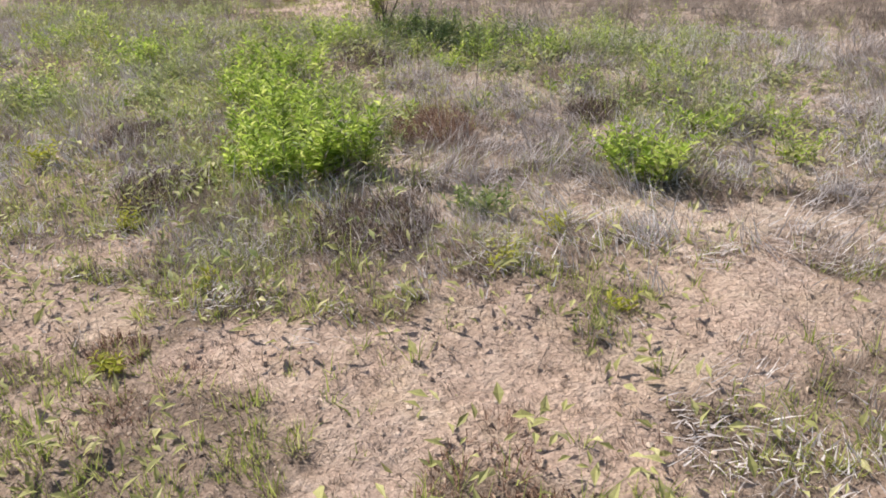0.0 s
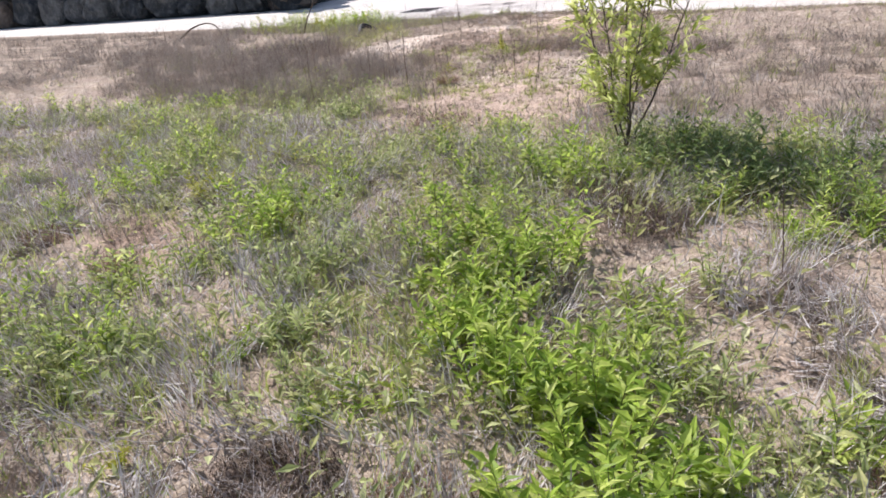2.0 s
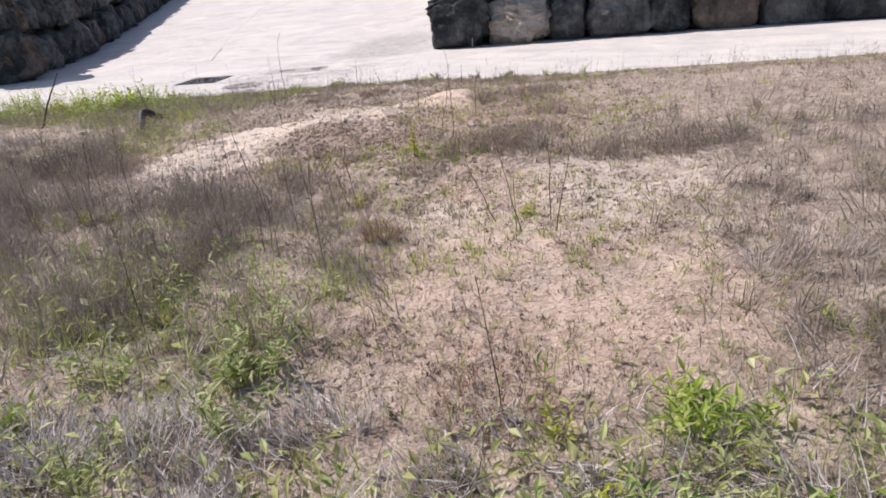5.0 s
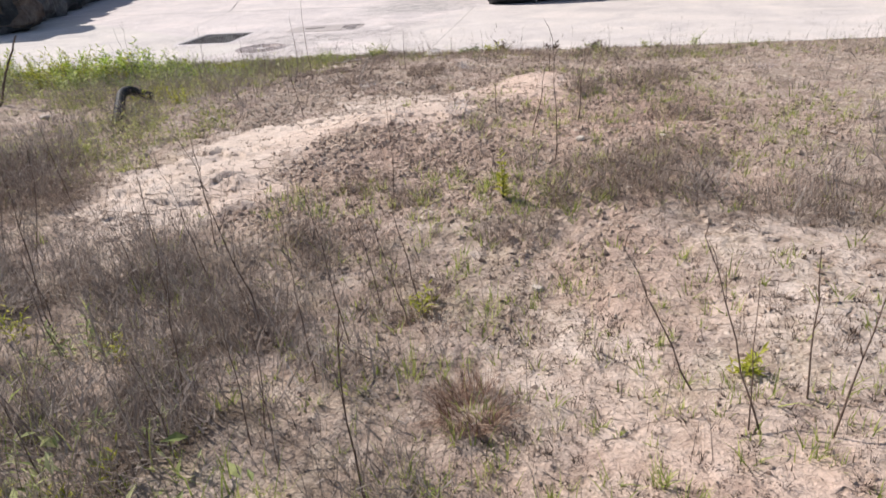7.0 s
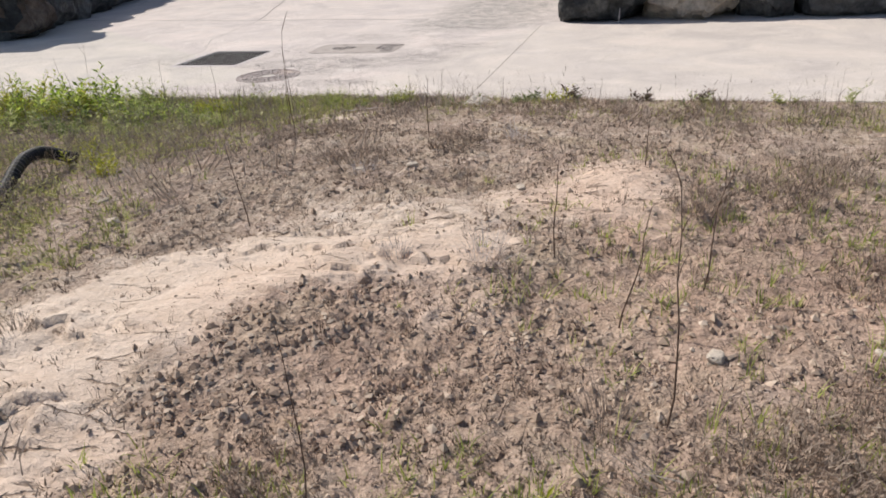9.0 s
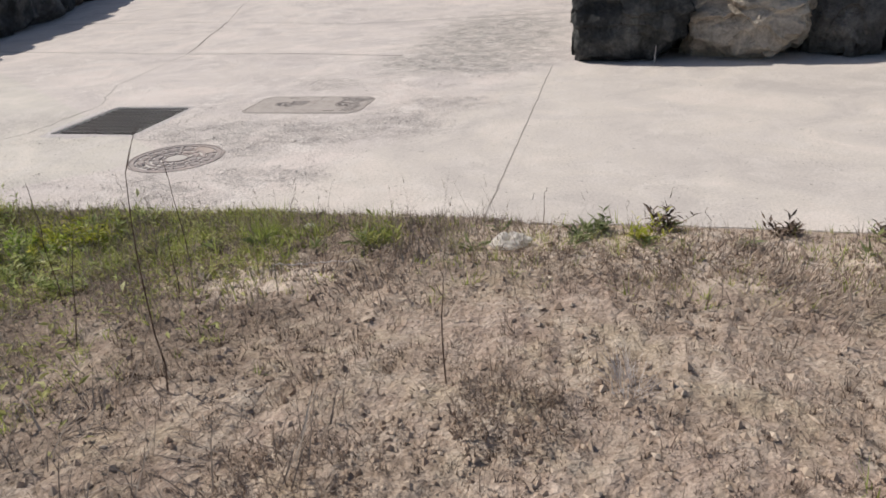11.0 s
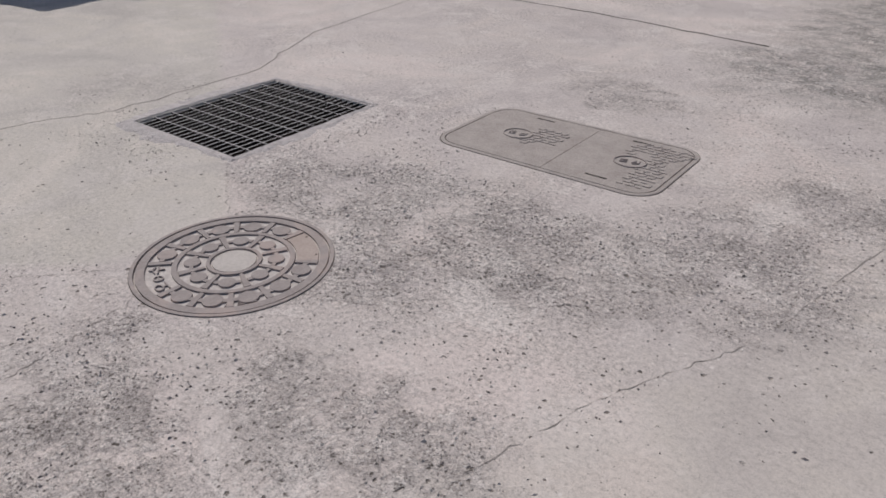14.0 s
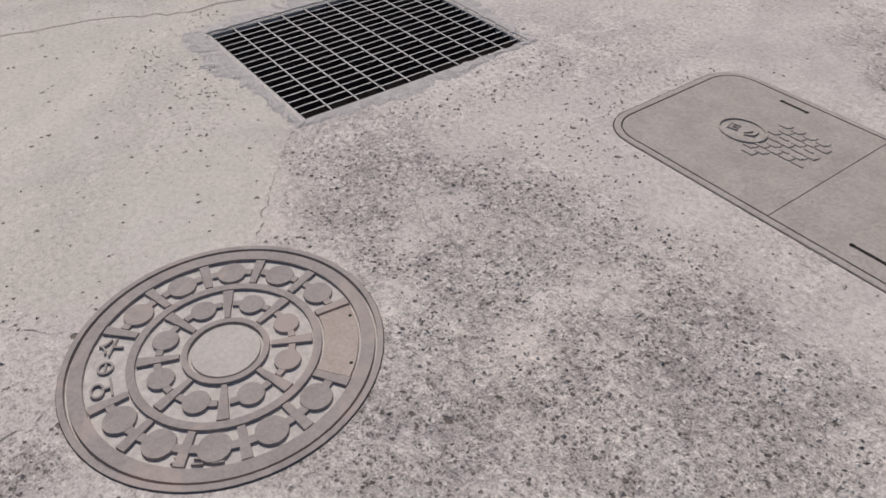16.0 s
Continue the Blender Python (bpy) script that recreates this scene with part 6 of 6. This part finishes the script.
def dry_tuft(name, label, x, y, n, radius, tall, material, seed, spread_out=0.45, group=""):
    r = np.random.default_rng(seed)
    a, d = r.uniform(0, 6.28, n), radius * np.sqrt(r.random(n))
    h = r.uniform(0.4, 1.0, n) * tall
    thing = sheet(name, *blades(d * np.cos(a), d * np.sin(a), np.full(n, -0.015), h, np.abs(r.normal(spread_out, 0.3, n)), a + r.normal(0, 0.7, n), r.uniform(0.0018, 0.0038, n), r.uniform(0.0, 1.0, n), seed, 3), material)
    thing.matrix_basis = pose(x, y, float(on_ground(x, y)))
    return tagged(thing, label, "dry tuft", group)


dry_tuft("rusty_tuft", "rusty brown dead tuft at the edge of bare soil", 1.3, -6.75, 620, 0.11, 0.17, RUST_DRY, 810, 0.8)
for k, (x, y, h) in enumerate(((5.6, -14.85, 0.09), (5.62, -14.55, 0.1), (6.71, -14.5, 0.12), (7.16, -14.46, 0.1), (7.44, -13.04, 0.1), (5.3, -11.9, 0.2), (5.75, -12.05, 0.24), (1.06, -6.2, 0.14))):
    dry_tuft("rusty_tuft", "low rusty brown dead tuft", x, y, 150, 0.1, h, RUST_DRY, 820 + k, 0.8, "rusty tufts")
for k in range(34):
    x, y = (r.uniform(3.2, 7.2), r.uniform(-9.5, -6)) if k % 3 == 0 else (r.uniform(-1.0, 3.4), r.uniform(-4.9, -1.3)) if k % 3 == 1 else (r.uniform(3.3, 8.0), r.uniform(-13.4, -11.2))
    dry_tuft("dry_tuft", "small tuft of pale dry grass", x, y, 90, 0.07, r.uniform(0.1, 0.24), DRY if k % 2 else THATCH, 840 + k, 0.5, "dry tufts")
def brush(x, y, radius, tall, n, seed, material=STUBBLE, label="fuzzy clump of dry brown weed stems on the soil"):
    """A fuzzy bush of thin dry stems with many short twigs."""
    r = np.random.default_rng(seed)
    a, d = r.uniform(0, 6.28, n), radius * np.sqrt(r.random(n))
    long, lean, way = r.uniform(0.4, 1.0, n) * tall * (1.1 - 0.5 * d / radius), np.abs(r.normal(0.35, 0.3, n)), a + r.normal(0, 0.8, n)
    px, py, pz = d * np.cos(a), d * np.sin(a), np.full(n, -0.02)
    stems = blades(px, py, pz, long, lean, way, r.uniform(0.0018, 0.003, n), r.uniform(-0.2, 0.5, n), seed, 2)
    t = np.repeat(np.arange(n), 7)
    u = r.uniform(0.2, 1.0, len(t)) * long[t]
    twigs = blades(px[t] + u * np.sin(lean[t]) * np.cos(way[t]), py[t] + u * np.sin(lean[t]) * np.sin(way[t]), pz[t] + u * np.cos(lean[t]), r.uniform(0.012, 0.045, len(t)), r.uniform(0.2, 1.5, len(t)), r.uniform(0, 6.28, len(t)), r.uniform(0.0025, 0.006, len(t)), np.zeros(len(t)), seed + 1, 1)
    thing = empty("dry_brush", x, y, float(on_ground(x, y)))
    tagged(sheet("stalk_growth", *stems, material, thing), kind="stuff")
    tagged(sheet("twig_growth", *twigs, material, thing), kind="stuff")
    return tagged(thing, label, "dry brush", "dry brush")


for k, (x, y, w, h) in enumerate(((1.88, -4.95, 0.2, 0.22), (1.75, -4.65, 0.22, 0.16), (2.1, -4.8, 0.2, 0.15), (2.6, -5.1, 0.22, 0.2), (2.95, -5.0, 0.28, 0.24), (3.3, -4.95, 0.25, 0.2), (3.7, -4.85, 0.25, 0.2), (1.96, -2.6, 0.25, 0.16), (1.6, -2.9, 0.15, 0.12),
                                  (-1.76, -4.6, 0.3, 0.26), (-1.4, -4.9, 0.25, 0.2), (-2.1, -4.3, 0.3, 0.24), (0.9, -6.0, 0.2, 0.18), (0.5, -5.6, 0.25, 0.14), (1.3, -5.35, 0.22, 0.1), (0.3, -6.3, 0.25, 0.2), (2.3, -2.2, 0.2, 0.12), (0.45, -4.85, 0.16, 0.1), (0.75, -5.05, 0.14, 0.11), (-0.35, -2.3, 0.2, 0.14), (0.2, -1.9, 0.18, 0.12), (1.95, -4.5, 0.2, 0.16), (2.2, -4.3, 0.22, 0.14), (1.6, -5.0, 0.2, 0.13), (2.3, -3.4, 0.2, 0.12))):
    brush(x, y, w, h, int(230 * w / 0.2), 1300 + 2 * k)
south_x, south_y = scatter(12, lambda x, y: mats(x, y) * (1 - crust(x, y)), 4.9, 7.9, -14.9, -13.2, 1490)
for k in range(44):
    if k < 12:
        x, y = south_x[k], south_y[k]
        brush(x, y, r.uniform(0.1, 0.2), r.uniform(0.05, 0.1), 120, 1500 + 2 * k, (STUBBLE, RUST_DRY)[k % 2], "low dark brown dead weed on bare soil")
    else:
        x, y = r.uniform(0.4, 7.4), r.uniform(-13.0, -8.4)
        brush(x, y, r.uniform(0.1, 0.24), r.uniform(0.12, 0.26), 170, 1500 + 2 * k, (STUBBLE, STUBBLE, RUST_DRY)[k % 3], ("dark brown dead weed clump in pale dead grass", "rusty brown dead weed clump in dead grass")[k % 3 == 2])
for k, (x, y, w, h) in enumerate(((-1.95, -4.75, 0.36, 0.3), (-1.6, -5.0, 0.3, 0.26), (-2.25, -4.5, 0.36, 0.3), (-2.1, -5.2, 0.36, 0.3), (-2.6, -4.9, 0.36, 0.3))):
    brush(x, y, w, h, 460, 1650 + 2 * k, (STALK, STUBBLE)[k % 2], "dense dark brown dead weed thicket beside bare soil")
for k, (x, y, w, h) in enumerate(((5.73, -13.3, 0.3, 0.2), (6.04, -10.35, 0.26, 0.26), (4.45, -13.2, 0.28, 0.2), (5.5, -11.9, 0.24, 0.26), (6.43, -11.2, 0.2, 0.16), (4.9, -13.35, 0.2, 0.14), (3.6, -12.5, 0.22, 0.2))):
    brush(x, y, w, h, 800, 1620 + 2 * k, (STALK, STUBBLE, STALK, RUST_DRY)[k % 4], ("dense dark dead weed clump in dead grass", "brown dead weed clump in dead grass", "dense dark dead weed clump in dead grass", "rusty brown dead weed clump in dead grass")[k % 4])
# very dark brush added where the bush's shadow lies beside the sapling
for k, (x, y) in enumerate(((4.05, -10.05), (4.25, -10.2), (3.9, -9.85))):
    brush(x, y, 0.2, 0.2, 260, 1600 + 2 * k, STALK, "dark brush added as the shadow below the sapling's weeds")
# thatch heaped in front of the tall weeds
for k in range(12):
    x = r.uniform(4.6, 6.8)
    dry_tuft("dead_grass_tuft", "heap of bent grey dead grass", x, float(front(x)) + r.uniform(0.1, 0.4), 220, 0.18, r.uniform(0.18, 0.32), THATCH, 900 + k, 1.0, "dead grass tufts")


for k in range(34):
    x, y = (r.uniform(0.6, 7.2), r.uniform(-12.9, -9.2)) if k % 3 else (r.uniform(-2.5, 1.2), r.uniform(-10.5, -8.6))
    dry_tuft("dead_grass_tuft", "flat mat of curled pale grey dead grass", x, y, 240, r.uniform(0.16, 0.3), r.uniform(0.12, 0.22), THATCH, 1700 + k, 1.25, "dead grass tufts")
# grass and leafy clumps of the verge
for k, (x, y, n, w, h, mat) in enumerate(((-0.62, -0.58, 170, 0.06, 0.27, VERGE), (-1.26, -0.5, 220, 0.07, 0.24, GREEN_GRASS), (-0.26, -0.56, 50, 0.04, 0.2, VERGE), (-0.95, -0.5, 60, 0.05, 0.14, VERGE), (0.5, -0.52, 60, 0.04, 0.13, OLIVE), (-0.4, -0.25, 60, 0.06, 0.13, VERGE), (-1.6, -0.4, 70, 0.07, 0.14, GREEN_GRASS))):
    dry_tuft("grass_clump", "upright green grass clump on the verge soil", x, y, n, w, h, mat, 1750 + k, 0.35, "verge grass clumps")
for k, (x, y, h, mat) in enumerate(((0.74, -0.14, 0.13, STALK), (0.4, -0.17, 0.1, ROSETTE), (0.33, -0.33, 0.06, ROSETTE), (0.64, -0.29, 0.15, LEAF_YELLOW), (1.3, -0.12, 0.09, STALK), (-0.55, -0.6, 0.2, VERGE), (1.75, -0.1, 0.1, STALK))):
    weed_clump("edge_weed", ("small green weed on pale verge soil", "small dark withered weed at the concrete edge")[mat is STALK], x, y, 8, 0.045, h, 0.075, 0.26, mat, 1770 + k, 10, 0.9, group="edge weeds")


def dead_stalk(x, y, tall, lean, heading, seed, twigs=3, label="thin dark dead weed stalk standing on the lot", material=STALK, thick=0.0035):
    r = np.random.default_rng(seed)
    thing = tagged(empty("dead_stalk", x, y, float(on_ground(x, y))), label, "dead stalk", "dead stalks")
    t = np.linspace(0, 1, 7)[:, None]
    way = np.array([math.cos(heading) * math.sin(lean), math.sin(heading) * math.sin(lean), math.cos(lean)])
    line = t * way * tall + np.cumsum(r.normal(0, 0.012 * tall, (7, 3)), 0) * (t > 0) + np.array([0, 0, -0.02])
    sheet("stalk", *tube(line, np.linspace(thick, thick * 0.35, 7), 5), material, thing)
    for k in range(twigs):
        u = r.integers(3, 7)
        h = r.uniform(0, 6.28)
        tip = line[u] + np.array([math.cos(h) * 0.4, math.sin(h) * 0.4, 0.9]) * tall * r.uniform(0.08, 0.2)
        sheet("twig", *tube(np.stack([line[u], (line[u] + tip) / 2 + r.normal(0, 0.005, 3), tip]), [thick * 0.5, thick * 0.35, thick * 0.2], 4), material, thing)
    return thing


for k, (x, y, h, lean, head) in enumerate(((0.52, -6.42, 0.75, 0.35, 2.6), (0.98, -6.05, 0.4, 0.3, 2.4), (2.14, -6.8, 0.62, 0.45, 2.2), (2.3, -6.63, 0.5, 0.12, 2.0), (2.33, -6.78, 0.5, 0.2, 0.4), (1.98, -6.59, 0.5, 0.45, 2.5),
                                           (1.07, -7.17, 0.65, 0.1, 1.8), (-0.43, -6.4, 0.7, 0.4, 2.4), (1.47, -4.45, 0.72, 0.12, 2.0), (1.03, -3.5, 0.38, 0.1, 1.6), (-0.9, -1.95, 0.75, 0.15, 1.9), (-0.02, -1.77, 0.4, 0.1, 1.5),
                                           (1.36, -2.5, 0.25, 0.05, 1.0), (-0.52, -3.25, 0.42, 0.3, 2.6), (1.6, -3.65, 0.5, 0.1, 1.2), (1.31, -3.95, 0.4, 0.2, 0.5), (2.1, -8.5, 0.5, 0.3, 2.2), (0.53, -8.1, 0.55, 0.3, 2.4),
                                           (0.12, -0.02, 0.22, 0.05, 1.6), (3.35, -10.9, 0.45, 0.2, 1.8), (5.5, -11.0, 0.5, 0.2, 1.9), (4.9, -10.7, 0.5, 0.25, 2.1), (6.3, -9.3, 0.6, 0.2, 1.2))):
    dead_stalk(x, y, h, lean, head, 950 + k)
for k in range(60):
    x, y = (r.normal(-0.9, 1.2), r.normal(-6.6, 0.7)) if k % 4 else (r.uniform(-4.4, -1.2), r.uniform(-1.9, -0.5))
    dead_stalk(x, y, r.uniform(0.3, 0.68), abs(r.normal(0.25, 0.15)), r.normal(2.3, 0.6), 1000 + k, int(r.integers(0, 4)), thick=0.0026)
for k in range(22):
    x, y = r.uniform(0.2, 6.6), r.uniform(-12.8, -8.0)
    dead_stalk(x, y, r.uniform(0.35, 0.7), abs(r.normal(0.35, 0.2)), r.uniform(0, 6.28), 1150 + k, int(r.integers(0, 3)), "thin pale dry stalk leaning over the weeds", THATCH, 0.0032)
dead_stalk(0.86, 4.38, 0.4, 0.06, 1.0, 1100, 1, "pale dry reed standing before the dark boulder", THATCH, 0.012)


def sapling(x, y, seed):
    """A young tree: several stems from one foot, side shoots and long narrow leaves."""
    r = np.random.default_rng(seed)
    thing = tagged(empty("sapling", x, y, float(on_ground(x, y))), "young sapling with several stems and narrow light green leaves", "sapling")
    base, way, size, shoots = [], [], [], []
    for k, (head, lean, tall) in enumerate(((2.9, 0.36, 1.5), (2.1, 0.12, 1.65), (0.35, 0.34, 1.55), (1.2, 0.22, 1.45), (-0.9, 0.25, 1.2), (3.6, 0.2, 1.1))):
        t = np.linspace(0, 1, 9)[:, None]
        up = np.array([math.cos(head) * math.sin(lean), math.sin(head) * math.sin(lean), math.cos(lean)]) * tall
        line = t * up + np.cumsum(r.normal(0, 0.012, (9, 3)), 0) + np.array([0, 0, 0.12]) * t * t - np.array([0, 0, 0.03])
        sheet("stem", *tube(line, np.linspace(0.008, 0.002, 9), 6), BARK, thing)
        for s in range(26):
            u = r.uniform(0.24, 1.0)
            at = line[int(u * 8)] + (line[min(8, int(u * 8) + 1)] - line[int(u * 8)]) * (u * 8 % 1)
            h = r.uniform(0, 6.28)
            tip = at + np.array([math.cos(h), math.sin(h), r.uniform(0.2, 1.1)]) * r.uniform(0.1, 0.26)
            mid = (at + tip) / 2 + np.array([0, 0, 0.015])
            shoots.append(tube(np.stack([at, mid, tip]), [0.003, 0.0022, 0.001], 4))
            for q in range(r.integers(10, 17)):
                v = r.uniform(0.15, 1.0)
                base.append(at + (tip - at) * v + np.array([0, 0, 0.02]) * v * (1 - v) * 2)
                d = (tip - at) / np.linalg.norm(tip - at)
                way.append(d * 0.7 + r.normal(0, 0.55, 3) + np.array([0, 0, 0.1]))
                size.append(r.uniform(0.06, 0.12))
    size = np.array(size)
    tagged(sheet("shoot_growth", *join(*shoots), BARK, thing), kind="stuff")
    sheet("crown", *leaves(np.array(base), np.array(way), size, size * r.uniform(0.2, 0.3, len(size)), seed), LEAF_SAPLING, thing)
    return thing


sapling(3.8, -9.0, 1200)


# ---- loose things ----
def corrugated_pipe():
    thing = tagged(empty("drain_pipe", -2.35, -2.7, float(on_ground(-2.35, -2.7))), "bent black corrugated plastic pipe lying in weeds", "plastic pipe")
    key = np.array([(0.22, -0.66, -0.03), (0.08, -0.32, 0.085), (-0.08, 0.0, 0.165), (-0.18, 0.28, 0.14), (-0.1, 0.46, 0.03)])
    t = np.linspace(0, 4, 71)
    line = np.stack([np.interp(t, range(5), key[:, c]) for c in range(3)], 1)
    for _ in range(35):
        line[1:-1] = (line[:-2] + 2 * line[1:-1] + line[2:]) / 4
    radii = np.where(np.arange(71) % 2, 0.043, 0.037)
    sheet("tube", *tube(line, radii, 14), RUBBER, thing)
    end = line[-1] + (line[-1] - line[-2]) * 0.1
    sheet("end_ring", *tube(np.stack([line[-2], end]), [0.046, 0.046], 14), RUBBER, thing)
    return thing


def stick(name, label, points, radius, seed, material=BARK):
    r = np.random.default_rng(seed)
    p = np.array(points, float)
    u = np.linspace(0, len(p) - 1, 17)
    line = np.stack([np.interp(u, range(len(p)), p[:, c]) for c in range(3)], 1)
    for _ in range(3):
        line[1:-1] = (line[:-2] + 2 * line[1:-1] + line[2:]) / 4
    line += r.normal(0, 0.004, line.shape)
    foot = line[0].copy()
    ob = sheet(name, *tube(line - foot, np.linspace(radius, radius * 0.55, 17), 7), material)
    ob.matrix_basis = pose(*foot)
    return tagged(ob, label, "stick")


def plastic_scrap(x, y, size, label, seed):
    """Crumpled film: a flat heap of folds."""
    bm = bmesh.new()
    bmesh.ops.create_icosphere(bm, subdivisions=5, radius=1.0)
    off = Vector((seed, 1.0, 2.0))
    for v in bm.verts:
        p = v.co.copy()
        fold = abs(noise.noise(p * 1.6 + off)) + 0.4 * abs(noise.noise(p * 3.4 + off)) + 0.06 * abs(noise.noise(p * 11.0 + off))
        k = 0.95 + 0.12 * noise.noise(p * 2.5 + off) + 0.12 * fold
        v.co = (p.x * size * k, p.y * size * 0.72 * k, max(p.z, -0.3) * size * 0.5 * (0.35 + 0.9 * fold))
    for f in bm.faces:
        f.smooth = True
    ob = part("plastic_bag", bm, PLASTIC)
    ob.matrix_basis = pose(x, y, float(on_ground(x, y)) + size * 0.12, 0, 0, 25 + 60 * seed)
    return tagged(ob, label, "plastic bag")


def stone(x, y, size, seed, material=WHITE_STONE, label="small pale angular stone on the soil"):
    ob = boulder_mesh("stone", size, size * 0.75, size * 0.42, seed, material, None, pose(x, y, float(on_ground(x, y)) + size * 0.1, 0, 0, seed * 37 % 360), 3)
    return tagged(ob, label, "stone", "loose stones")


corrugated_pipe()
stick("leaning_stick", "dark leaning stick among roadside weeds", [(-3.95, -2.45, 0.05), (-3.8, -2.4, 0.4), (-3.62, -2.33, 0.74)], 0.014, 60)
stick("arched_branch", "dark dead branch arching low over roadside weeds", [(-7.55, -2.3, -0.1), (-7.3, -2.0, 0.22), (-6.9, -1.85, 0.33), (-6.45, -2.05, 0.27), (-6.0, -2.35, 0.02)], 0.02, 61)
stick("fallen_stick", "thin dead stick lying across the bare soil", [(1.9, -4.5, float(on_ground(1.9, -4.5)) + 0.01), (2.25, -4.75, float(on_ground(2.25, -4.75)) + 0.02)], 0.005, 62)
stick("fallen_stick", "thin dead stick lying on dead grass", [(-2.05, -3.3, float(on_ground(-2.05, -3.3)) + 0.01), (-1.95, -3.55, float(on_ground(-1.95, -3.55)) + 0.01)], 0.01, 63)
stick("fallen_reed", "thin pale dry reed lying on the verge soil", [(-1.02, -0.9, float(on_ground(-1.02, -0.9)) + 0.02), (-0.62, -0.86, float(on_ground(-0.62, -0.86)) + 0.02)], 0.004, 64, THATCH)
plastic_scrap(0.01, -0.5, 0.1, "crumpled milky white plastic bag on the verge", 0)
plastic_scrap(-1.1, -0.28, 0.045, "small crumpled pale plastic scrap in verge grass", 3)
for k, (x, y, s) in enumerate(((1.62, -4.12, 0.07), (2.13, -3.95, 0.05), (-1.25, -3.35, 0.09), (-0.22, -2.5, 0.06), (0.05, -2.35, 0.07), (-1.5, -3.1, 0.08), (0.75, -2.7, 0.06), (1.45, -5.9, 0.05), (-2.6, -3.1, 0.07), (-3.1, -2.9, 0.09))):
    stone(x, y, s, 70 + k)

# broken bits of concrete where the slab's corner has crumbled
for k, (x, y, s) in enumerate(((-0.17, -0.04, 0.05), (0.05, -0.09, 0.04), (-0.06, -0.08, 0.05), (0.22, -0.11, 0.035))):
    stone(x, y, s * 0.8, 90 + k, CONCRETE, "broken concrete chip at the crumbled slab edge")
